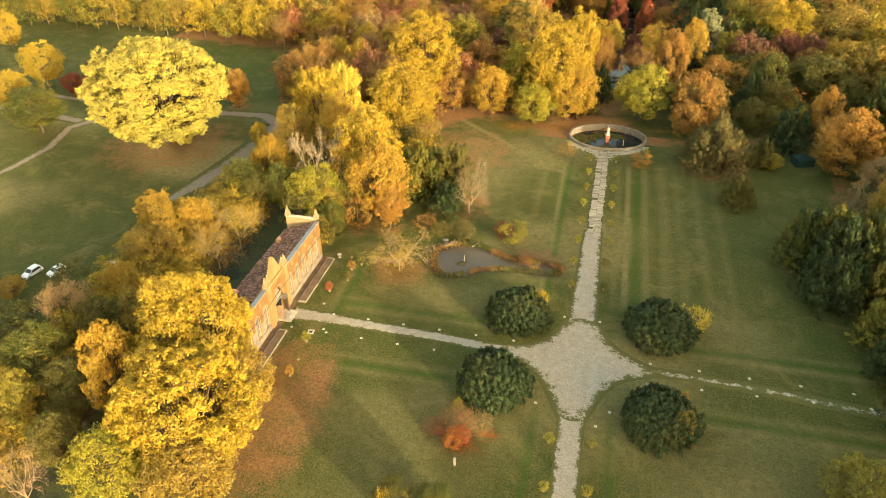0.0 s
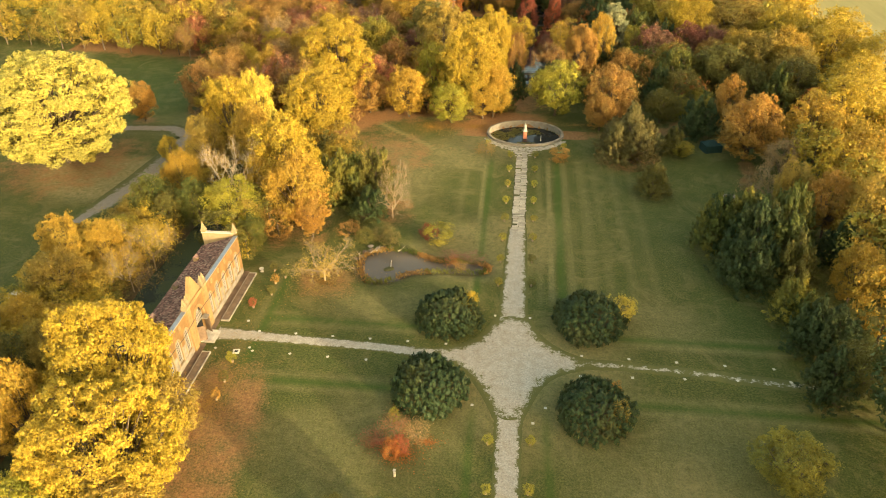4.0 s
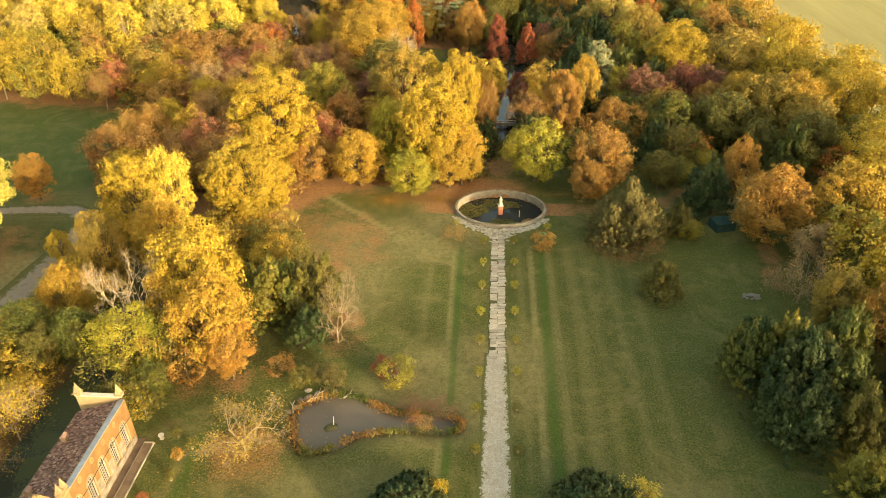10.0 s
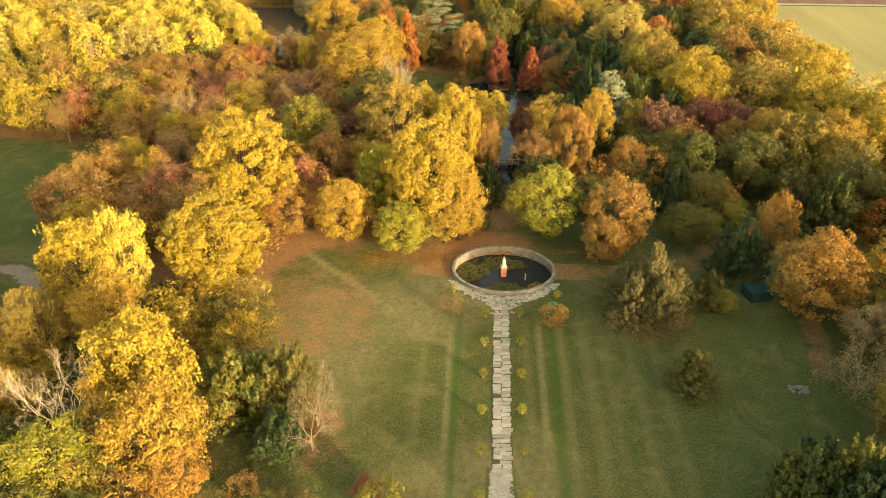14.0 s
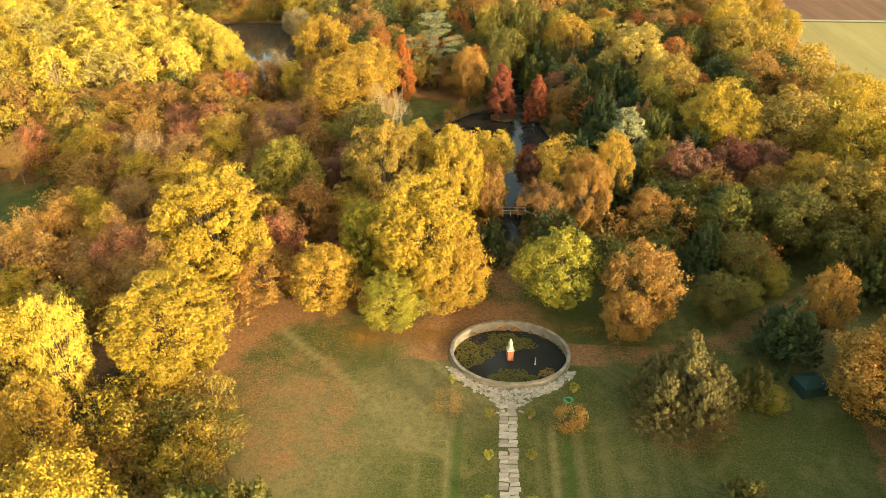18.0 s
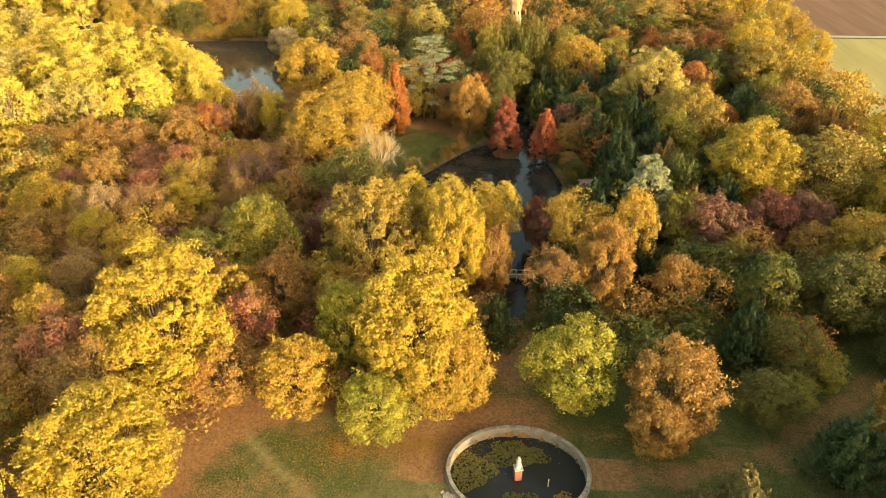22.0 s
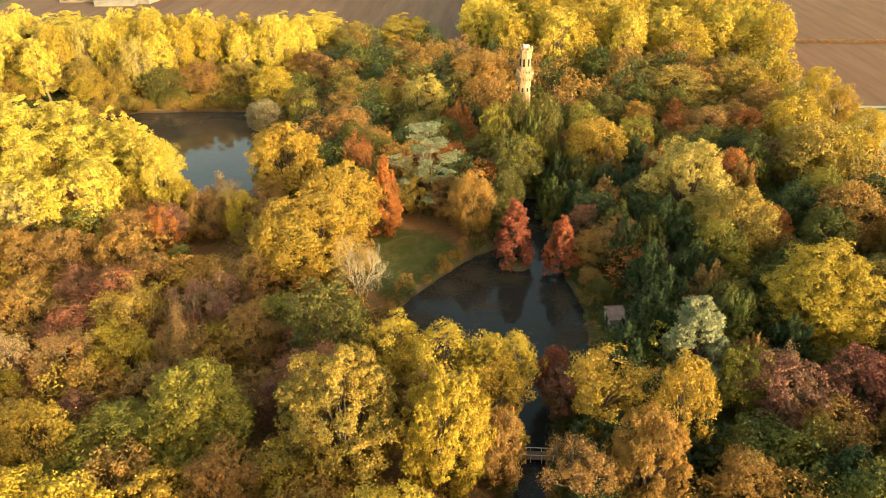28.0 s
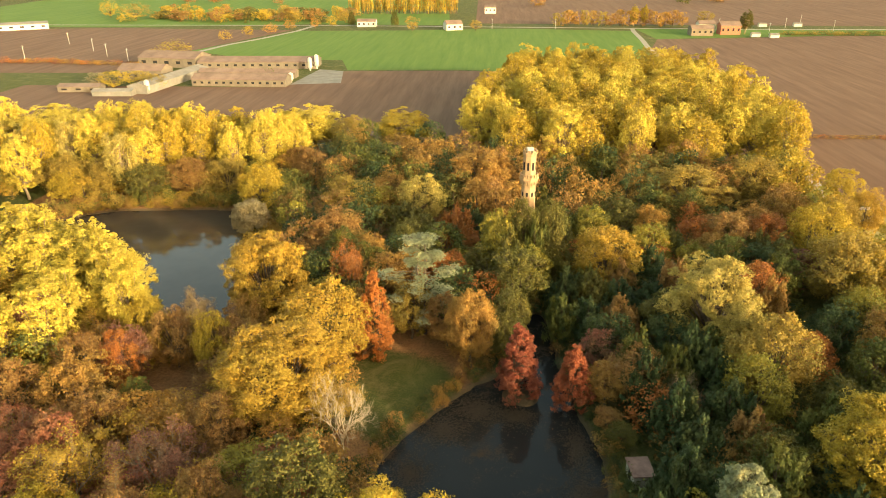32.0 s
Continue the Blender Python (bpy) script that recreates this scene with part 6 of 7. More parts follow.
        b4 = [bm.verts.new((-61.6 + a * 0.5, y + b * 0.5, z + 1.06)) for a, b in ((-1, -1), (1, -1), (1, 1), (-1, 1))]
        r0, r1 = bm.verts.new((-61.6, y - 0.5, z + 1.5)), bm.verts.new((-61.6, y + 0.5, z + 1.5))
        bm.faces.new(b4[::-1])
        bm.faces.new((b4[0], b4[1], r0))
        bm.faces.new((b4[2], b4[3], r1))
        bm.faces.new((b4[1], b4[2], r1, r0))
        bm.faces.new((b4[3], b4[0], r0, r1))
        part("chimney_cap", bm, TILE, ch)
    # an old cable sags along the front
    cable = bpy.data.curves.new("cable", "CURVE")
    cable.dimensions, cable.bevel_depth = "3D", 0.045
    sp = cable.splines.new("POLY")
    sp.points.add(40)
    for i, p in enumerate(sp.points):
        t = i / 40
        yy = Y0 + (Y1 - Y0) * t
        p.co = (FX + 0.5, yy, 5.7 + 0.5 * abs(math.sin(t * math.pi * 3)) - 0.3, 1)
    c = new("cable", cable)
    cable.materials.append(RUBBER)
    c.parent = orangery
    c.matrix_parent_inverse = Matrix.Translation((59, -MID, 0))
    tagged(c, "dark cable strung along the front")


def tile_pieces():
    n = Nodes("clay_tile_pieces", 0.9, 0.15)
    geo = n.node("ShaderNodeNewGeometry")
    col = n.ramp(geo.outputs["Random Per Island"], [(0.0, (0.085, 0.045, 0.035)), (0.45, (0.19, 0.098, 0.072)), (0.8, (0.28, 0.15, 0.105)), (1.0, (0.38, 0.25, 0.17))])
    n.colour(n.mix(n.ramp(n.noise(0.4, 4, 0.7, n.coords()), [(0.45, 0.0), (0.75, 0.6)]), col, (0.105, 0.08, 0.06)))
    return n.mat


TILE_PIECES = tile_pieces()
orangery_parts()

steps = empty("door_steps", -54.4, MID, 0, 0, "pale stone steps and ramp before the orangery door", "steps")
for k, (x1, z) in enumerate(((2.0, 0.16), (1.4, 0.32))):
    part("step", boxes((-1.05, -1.75 + 0.1 * k, z - 0.16 + 0.003 * k, x1 - 0.4, 1.75 - 0.1 * k, z), bevel=0.02), STONE_PALE, steps)
for y0, y1 in ((100.4, 116.2), (76.0, 91.6)):
    bed = empty("planter_bed", -53.2, (y0 + y1) / 2, 0, 0, "long brick-edged flower bed below the orangery windows", "planter")
    h = (y1 - y0) / 2
    part("kerb", boxes((0.65, -h, 0, 0.82, h, 0.36), (-0.8, -h, 0, -0.65, h, 0.3), (-0.65, -h, 0, 0.65, -h + 0.25, 0.4), (-0.65, h - 0.25, 0, 0.65, h, 0.4), bevel=0.02), COPING, bed, "worn stone kerb")
    part("soil", boxes((-0.64, -h + 0.26, 0, 0.64, h - 0.26, 0.3)), EARTH, bed, "bare brown soil")
part("gravel_apron", boxes((-55.3, Y0, 0.0, -54.15, MID - 2, 0.03), (-55.3, MID + 2, 0.0, -54.15, Y1, 0.03)), EARTH)
tagged(bpy.data.objects["gravel_apron"], "strip of bare brown earth along the orangery", "ground", kind="structure")


# ---- oval basin with its statue ----
basin = empty("oval_basin", BASIN[0], BASIN[1], 0, 0, "oval stone basin with a low wall and dark water", "basin")


def oval_band(a0, b0, a1, b1, z0, z1, t0=0.0, t1=2 * math.pi, k=72):
    """A band of wall between two ovals."""
    full = abs(t1 - t0 - 2 * math.pi) < 1e-6
    ts = np.linspace(t0, t1, k + (0 if full else 1), endpoint=not full)
    bm = bmesh.new()
    rings = [[bm.verts.new((a * math.cos(t), b * math.sin(t), z)) for t in ts] for a, b, z in ((a0, b0, z0), (a1, b1, z0), (a1, b1, z1), (a0, b0, z1))]
    n = len(ts)
    for i in range(n if full else n - 1):
        j = (i + 1) % n
        for p in range(4):
            q = (p + 1) % 4
            bm.faces.new((rings[p][i], rings[p][j], rings[q][j], rings[q][i]))
    if not full:
        for i in (0, n - 1):
            bm.faces.new([rings[p][i] for p in range(4)])
    bmesh.ops.recalc_face_normals(bm, faces=bm.faces)
    return bm


A, B = BASIN[2], BASIN[3]
part("wall", oval_band(A - 0.55, B - 0.55, A - 0.05, B - 0.05, -2.1, 0.52), STONE, basin, "mossy grey stone wall")
part("foot_ring", oval_band(A - 0.045, B - 0.045, A + 0.22, B + 0.22, -0.1, 0.10), STONE, basin, "low stone step round the wall")
r = random.Random(8)
for i in range(60):
    t0, t1 = 2 * math.pi * (i + 0.035) / 60, 2 * math.pi * (i + 0.965) / 60
    d = r.uniform(-0.03, 0.03)
    ob = part("coping_stone", oval_band(A - 0.58 + d, B - 0.58 + d, A - 0.02 + d, B - 0.02 + d, 0.523, 0.70 + r.uniform(-0.03, 0.03), t0, t1, 2), COPING, basin)
water = part("water", oval_band(0.02, 0.02, A - 0.56, B - 0.56, -1.35, -1.25), WATER_BASIN, basin, "dark green-black water")
statue_base = empty("statue_pedestal", 2.0, 192.9, -1.25, 12, "red brick pedestal standing in the basin", "pedestal")
part("shaft", boxes((-0.55, -0.55, -0.6, 0.55, 0.55, 2.3), bevel=0.03), BRICK_RED, statue_base, "red brick shaft")
part("slab", boxes((-0.68, -0.68, 2.303, 0.68, 0.68, 2.5), bevel=0.03), STONE_PALE, statue_base)
figure = part("statue", lathe([(0.50, 0), (0.52, 0.25), (0.40, 0.6), (0.36, 1.0), (0.42, 1.35), (0.40, 1.6), (0.20, 1.78), (0.15, 1.86), (0.21, 2.0), (0.20, 2.16), (0.08, 2.28)], 14), STONE_PALE)
figure.matrix_basis = pose(2.0, 192.9, 1.25, 0, 0, 20)
tagged(figure, "weathered pale stone statue on the brick pedestal", "statue")
jet = part("water_spout", lathe([(0.16, 0), (0.13, 0.3), (0.09, 1.2), (0.14, 1.4), (0.05, 1.75)], 9), STONE_PALE)
jet.matrix_basis = pose(6.6, 191.6, -1.25)
tagged(jet, "slim pale stone spout standing in the basin", "spout")


def leaf_mat(x, y, a, b, colour, count, seed):
    """Floating water plants: a ragged mat of leaves on the water."""
    g = np.random.RandomState(seed)
    t, u = g.uniform(0, 6.283, count), np.sqrt(g.uniform(0, 1, count))
    rag = 1 + 0.16 * np.sin(3 * t + seed) + 0.1 * np.sin(7 * t + 2 * seed)
    p = np.stack([x + a * u * rag * np.cos(t), y + b * u * rag * np.sin(t), g.uniform(-1.235, -1.12, count)], 1)
    ob = part("water_plants", quads_mesh("water_plants", leaf_blades(p, np.tile([0, 0, 1.6], (count, 1)), 0.30, 1.0, 0.25)), LEAF[colour])
    return tagged(ob, "ragged mat of olive water plants floating in the basin", "water plants", kind="stuff")


leaf_mat(-5.0, 193.9, 3.5, 3.6, "olive", 1000, 1)
leaf_mat(1.8, 197.4, 4.7, 2.6, "olive", 1100, 2)
leaf_mat(2.6, 187.9, 4.6, 2.0, "olive", 900, 3)
leaf_mat(8.8, 189.3, 1.6, 1.3, "brown", 220, 4)


# ---- paving north of the crossing ----
paving = empty("paving_main", 1.2, 160, 0, 0, "path of two rows of pale worn stone slabs", "path", kind="structure")
part("bed", boxes((-1.7, -21.5, -0.05, 1.6, 20.0, 0.012)), EARTH_GRASS, paving, "earth and grass between the slabs")
slab_meshes = []
r = random.Random(21)
for k in range(7):
    bm = bmesh.new()
    w, d = r.uniform(1.38, 1.6), r.uniform(0.72, 0.8)
    q = [(-w / 2 + r.uniform(-0.12, 0.06), -d / 2 + r.uniform(-0.05, 0.05)), (w / 2 + r.uniform(-0.06, 0.12), -d / 2 + r.uniform(-0.05, 0.05)), (w / 2 + r.uniform(-0.06, 0.12), d / 2 + r.uniform(-0.05, 0.05)), (-w / 2 + r.uniform(-0.12, 0.06), d / 2 + r.uniform(-0.05, 0.05))]
    lo = [bm.verts.new((x, y, 0)) for x, y in q]
    mi = [bm.verts.new((x, y, 0.05)) for x, y in q]
    hi = [bm.verts.new((x * 0.95, y * 0.9, 0.07)) for x, y in q]
    bm.faces.new(hi)
    for i in range(4):
        j = (i + 1) % 4
        bm.faces.new((lo[i], lo[j], mi[j], mi[i]))
        bm.faces.new((mi[i], mi[j], hi[j], hi[i]))
    me = bpy.data.meshes.new("slab")
    bm.to_mesh(me)
    bm.free()
    slab_meshes.append(me)
for i in range(50):
    for s in (-1, 1):
        if r.random() < 0.07:
            continue
        y = -21.3 + 0.83 * i
        mid = 0.0 + 0.008 * (y + 20) - 0.12
        ob = part("slab", slab_meshes[r.randrange(7)], SLAB, paving)
        ob.matrix_basis = pose(mid + s * 0.74 + r.uniform(-0.16, 0.16), y + r.uniform(-0.12, 0.12), 0.014 + 0.004 * (i % 3) + (0.012 if s > 0 else 0.0), 0, 0, r.uniform(-7, 7) + (180 if r.random() < 0.5 else 0))


def apron():
    """Broken stone paving that fans out from the path's end to both sides of the basin."""
    cx, cy = BASIN[0], BASIN[1]
    edge_line = np.array([(-9.6, 188.6), (-8.3, 185.9), (-5.6, 183.6), (-2.2, 181.4), (-0.4, 179.6), (-0.3, 177.4), (3.4, 177.4), (3.6, 179.6), (5.8, 181.4), (9.6, 183.6), (12.2, 185.9), (13.6, 188.6)])
    run = np.concatenate([[0], np.cumsum(np.hypot(*np.diff(edge_line, axis=0).T))])
    s = np.linspace(0, run[-1], 61)
    outer = np.stack([np.interp(s, run, edge_line[:, 0]), np.interp(s, run, edge_line[:, 1])], 1)
    outer += rough.uniform(-0.15, 0.15, outer.shape)
    angle = np.radians(np.linspace(211, 329, 61))
    inner = np.stack([cx + (A + 0.17) * np.cos(angle), cy + (B + 0.17) * np.sin(angle)], 1)
    verts, att, faces = [], [], []
    for p, q in zip(inner, outer):
        for u, e in ((0, 0.70), (0.3, 0.62), (0.7, 0.66), (0.92, 0.85), (1.06, 1.5)):
            verts.append((p[0] + (q[0] - p[0]) * u, p[1] + (q[1] - p[1]) * u, 0.04 if u < 1 else 0.005))
            att.append(e)
    for i in range(60):
        for j in range(4):
            faces.append((i * 5 + j, i * 5 + j + 1, i * 5 + j + 6, i * 5 + j + 5))
    me = mesh_of("path_apron", verts, faces, True)
    at = me.attributes.new("edge", "FLOAT", "POINT")
    at.data.foreach_set("value", att)
    ground_ob = tagged(part("path_apron", me, GRAVEL), "broken stone apron fanning out round the basin", "path", kind="structure")
    for i in range(61):
        for k in range(5):
            u = (k + rough.uniform(0.2, 0.8)) / 5
            p = inner[i] + (outer[i] - inner[i]) * u
            if rough.uniform() < 0.45 or u * np.hypot(*(outer[i] - inner[i])) < 0.3 or np.hypot(*(outer[i] - inner[i])) < 0.9:
                continue
            ob = part("cobble", slab_meshes[rough.randint(7)], SLAB, ground_ob)
            ob.matrix_basis = pose(p[0], p[1], 0.012 + rough.uniform(0, 0.03), rough.uniform(-1.5, 1.5), rough.uniform(-1.5, 1.5), rough.uniform(0, 180)) @ Matrix.Diagonal((rough.uniform(0.3, 0.5), rough.uniform(0.45, 0.75), 0.9, 1))


rough = np.random.RandomState(14)
apron()


# ---- potted lemon shrubs, markers and small things on the lawn ----
def potted_shrub(x, y, h, colour, label, group):
    top = empty("potted_shrub", x, y, 0.0, turns.uniform(0, 360), label, "potted plant", group)
    part("pot", POT_MESH, TERRACOTTA, top, "weathered clay pot")
    crown = BUILT["shrub"][turns.randrange(5)][1]
    c = part("foliage", crown, LEAF[colour], top)
    c.matrix_basis = Matrix.LocRotScale((0, 0, 0.36), None, (0.33, 0.33, h / 3.6))
    return top


pot = lathe([(0.17, 0), (0.23, 0.34), (0.26, 0.34), (0.26, 0.42), (0.22, 0.42)], 10)
POT_MESH = bpy.data.meshes.new("pot")
pot.to_mesh(POT_MESH)
pot.free()
for i in range(8):
    y = 116.8 + 8.55 * i
    potted_shrub(-2.45 + 0.012 * (y - 116), y, 1.25 + 0.35 * r.random(), r.choice(["lime", "olivegold", "lime"]), "small yellow-green potted shrub beside the path", "potted shrubs along the path")
    potted_shrub(4.15 + 0.012 * (y - 116), y + 0.4, 1.15 + 0.35 * r.random(), r.choice(["lime", "olivegold", "olive"]), "small yellow-green potted shrub beside the path", "potted shrubs along the path")
for x, y in ((-8.2, 184.6), (12.6, 183.6), (-1.6, 56), (3.6, 56.5), (-2.0, 66.5), (3.9, 67), (-2.2, 75.5), (4.2, 76)):
    potted_shrub(x, y, 1.3, "lime", "small yellow-green potted shrub beside the path", "potted shrubs along the path")
for x, y, c in ((-49.2, 105.0, "red"), (-47.0, 109.4, "olive"), (-47.4, 113.2, "orange"), (-46.0, 115.4, "moss"), (-47.6, 89.5, "lime"), (-47.2, 84.6, "olive"), (-46.9, 80.4, "orange"), (-49.0, 117.6, "olive")):
    potted_shrub(x, y, 1.7, c, "potted shrub on the grass before the orangery", "potted shrubs before the orangery")
marker = boxes((-0.24, -0.24, 0, 0.24, 0.24, 0.10), bevel=0.03)
MARKER_MESH = bpy.data.meshes.new("marker_stone")
marker.to_mesh(MARKER_MESH)
marker.free()


def marker_stone(x, y, turn=0.0):
    ob = part("marker_stone", MARKER_MESH, STONE_WHITE)
    ob.matrix_basis = pose(x, y, 0.0, 0, 0, turn)
    tagged(ob, "small white square stone set in the lawn", "marker stone", "white stones along the paths")


for i in range(6):
    marker_stone(-11.0 - 6.95 * i, 98.1 + 0.03 * i, 7 * i)
    marker_stone(-17.6 - 6.9 * i, 92.4 + 0.1 * i, 11 * i)
for i in range(7):
    marker_stone(13.1 + 8.1 * i, 97.2 - 0.05 * i, 5 * i)
    marker_stone(12.6 + 8.7 * i, 92.0 + 0.5 * i, 9 * i)
for x, y in ((-2.6, 107.1), (4.0, 107.0), (-48.8, 101.0), (-46.0, 93.6), (-5.2, 83.5), (6.6, 84.0), (4.6, 80.5)):
    marker_stone(x, y)
hatch = empty("well_cover", -48.0, 92.3, 0, 8, "square pale stone well cover in the grass", "well cover")
part("stone_frame", boxes((-0.6, -0.6, 0, 0.6, -0.3, 0.14), (-0.6, 0.3, 0, 0.6, 0.6, 0.14), (-0.6, -0.3, 0, -0.3, 0.3, 0.14), (0.3, -0.3, 0, 0.6, 0.3, 0.14), bevel=0.02), STONE_WHITE, hatch)
part("iron_lid", boxes((-0.3, -0.3, 0, 0.3, 0.3, 0.08)), RUBBER, hatch, "dark iron lid")
post = part("stone_post", boxes((-0.15, -0.15, 0, 0.15, 0.15, 1.3), (-0.2, -0.2, 1.303, 0.2, 0.2, 1.45), bevel=0.02), STONE_WHITE)
post.matrix_basis = pose(-15.3, 68.2, 0)
tagged(post, "short white stone post on the lawn", "post")
urn = part("stone_urn", lathe([(0.35, 0), (0.35, 0.12), (0.16, 0.2), (0.18, 0.4), (0.42, 0.62), (0.48, 0.85), (0.4, 0.86)], 12), STONE_WHITE)
urn.matrix_basis = pose(-51.6, 117.2, 0)
tagged(urn, "white stone urn beside the orangery corner", "urn")
hose = bpy.data.curves.new("garden_hose", "CURVE")
hose.dimensions, hose.bevel_depth = "3D", 0.05
sp = hose.splines.new("POLY")
sp.points.add(70)
for i, p in enumerate(sp.points):
    t = i / 70 * 6.283 * 3.4
    p.co = (11.4 + (0.75 - 0.03 * (i % 20) / 4) * math.cos(t) + 0.02 * i / 3, 181.6 + 0.6 * math.sin(t), 0.06 + 0.03 * (i // 20), 1)
hose.materials.append(HOSE_GREEN)
tagged(new("garden_hose", hose), "coiled bright green garden hose on the grass", "hose")


def fallen_leaves(x, y, a, b, colour, count, seed, label, z=0.06, size=0.13):
    """Leaves lying scattered on the grass or on still water."""
    g = np.random.RandomState(seed)
    t, u = g.uniform(0, 6.283, count), np.abs(g.normal(0, 0.75, count))
    rag = 1 + 0.25 * np.sin(2 * t + seed) + 0.15 * np.sin(5 * t)
    p = np.stack([x + a * u * rag * np.cos(t), y + b * u * rag * np.sin(t), z + g.uniform(0, 0.06, count)], 1)
    ob = part("fallen_leaves", quads_mesh("fallen_leaves", leaf_blades(p, np.tile([0, 0, 2.0], (count, 1)), size, 1.0, 0.25)), LEAF[colour])
    return tagged(ob, label, "fallen leaves", kind="stuff")


fallen_leaves(-15.2, 72.6, 2.6, 2.2, "rust", 1500, 3, "bright rusty leaves fallen round the red shrub")
fallen_leaves(-18.8, 74.2, 2.4, 1.4, "crimson", 700, 4, "dark red leaves fallen on the lawn")
fallen_leaves(-11.6, 75.0, 2.2, 0.9, "rust", 500, 5, "rusty leaves fallen on the lawn")
fallen_leaves(-38.0, 115.0, 8.0, 7.0, "orangebrown", 2600, 6, "brown leaves fallen under the half-bare tree")
fallen_leaves(-26.0, 196.0, 11.0, 7.0, "orange", 4200, 7, "orange leaves fallen before the wood")
fallen_leaves(-13.0, 197.5, 10.0, 3.5, "orangebrown", 2600, 8, "russet leaves fallen before the wood")
fallen_leaves(17.0, 201.0, 9.0, 3.0, "orangebrown", 1500, 9, "russet leaves fallen before the wood")
fallen_leaves(-48.0, 80.0, 5.5, 15.0, "orangebrown", 4200, 10, "russet leaves fallen beside the orangery")

for i, (x, y, a, b, count) in enumerate(((-14.0, 296.0, 5.0, 5.0, 3000), (-7.0, 303.0, 5.0, 5.0, 3400), (1.0, 301.5, 4.0, 3.0, 2200), (12.5, 292.0, 2.6, 7.0, 3000), (12.0, 277.0, 3.2, 6.0, 2800), (-19.0, 283.0, 3.5, 5.0, 1800), (8.5, 264.0, 2.5, 4.0, 1200))):
    fallen_leaves(x, y, a, b, "sodden", count, 20 + i, "sodden brown leaves floating on the canal pond", -0.59, 0.26)


# ---- stones and logs round the pond ----
def boulder(name, x, y, z, sx, sy, sz, mat, label, category, seed):
    bm = bmesh.new()
    bmesh.ops.create_icosphere(bm, subdivisions=2, radius=1)
    for v in bm.verts:
        k = 1 + 0.28 * noise.noise(v.co * 1.3 + Vector((seed * 3.1, seed, 0)))
        v.co = Vector((v.co.x * sx * k, v.co.y * sy * k, v.co.z * sz * k))
    ob = part(name, bm, mat)
    ob.matrix_basis = pose(x, y, z, 0, 0, seed * 47)
    return tagged(ob, label, category, "boulders round the pond")


for i, (x, y, s) in enumerate(((-30.4, 127.2, 0.9), (-29.2, 128.1, 0.7), (-31.6, 126.4, 0.8), (-32.0, 124.9, 0.7), (-28.0, 128.8, 0.6), (-26.2, 128.9, 0.5), (-33.0, 123.9, 0.6), (-30.9, 128.9, 0.7))):
    boulder("boulder", x, y, 0.0, s, s * 0.75, s * 0.6, STONE if i % 2 else STONE_BROWN, "brownish weathered boulder at the pond's edge", "boulder", i + 1)
boulder("islet", -25.6, 121.3, -0.55, 1.3, 0.9, 0.45, EARTH_GRASS, "small muddy islet in the pond", "islet", 12)
stake = part("wooden_stake", tubes([((0, 0, 0), (0.15, 0.1, 1.9), 0.09, 0.06)], 6), STONE_WHITE)
stake.matrix_basis = pose(-25.2, 121.7, -0.4)
tagged(stake, "pale slanting stake on the pond islet", "stake")
for x, y, turn, ln in ((-31.0, 125.6, 35, 3.4), (-29.4, 126.9, 55, 2.6), (-32.2, 123.6, 100, 2.8), (-24.6, 127.4, 30, 2.4)):
    lg = part("fallen_branch", tubes([((0, 0, 0.1), (ln * 0.5, 0.2, 0.4), 0.16, 0.12), ((ln * 0.5, 0.2, 0.4), (ln, -0.1, 0.2), 0.12, 0.05), ((ln * 0.5, 0.2, 0.4), (ln * 0.8, 0.7, 0.7), 0.07, 0.03)], 6), BARK_WHITE)
    lg.matrix_basis = pose(x, y, 0, 0, 0, turn)
    tagged(lg, "bleached fallen branch on the pond bank", "branch")
g = np.random.RandomState(30)
for kind_of, colour, share, tall, words in (("pond_tussocks", "brown", 0.0, 0.55, "low brown tussocks along the pond's edge"), ("pond_reeds", "moss", 0.5, 0.7, "patchy fringe of olive reeds round the pond")):
    spots = 2600
    k = g.randint(0, len(POND), spots)
    wave = np.sin(k * 0.55 + share * 7) + 0.4 * np.sin(k * 1.7)
    k = k[wave > -0.1]
    spots = len(k)
    p = POND[k] + (np.roll(POND, -1, axis=0)[k] - POND[k]) * g.uniform(0, 1, (spots, 1)) + g.normal(0, 0.38, (spots, 2))
    p = np.column_stack([p, g.uniform(-0.2, tall, spots)])
    ob = part(kind_of, quads_mesh(kind_of, leaf_blades(p, g.normal(0, 0.5, (spots, 3)) + np.array([0.2, -0.4, 0.4]), 0.26, 1.7, 0.5, 0.1, np.tile([0.0, 0.0, 0.9], (spots, 1)))), LEAF[colour])
    tagged(ob, words, "reeds", kind="stuff")
tree("low", "rust", -12.4, 123.2, 1.6, 1.6)
tree("low", "orange", -10.6, 121.8, 1.8, 1.5)
tree("low", "maroonpale", -8.4, 125.4, 1.4, 2.6)
tree("low", "maroonpale", -13.0, 126.2, 1.4, 2.4)
tree("shrub", "sage", -26.6, 130.4, 3.6, 2.6)
tree("shrub", "sage", -29.2, 132.0, 3.0, 2.2)
tree("shrub", "olive", -32.6, 130.4, 3.4, 2.2)
tree("shrub", "brown", -36.5, 133.0, 3.2, 2.6)


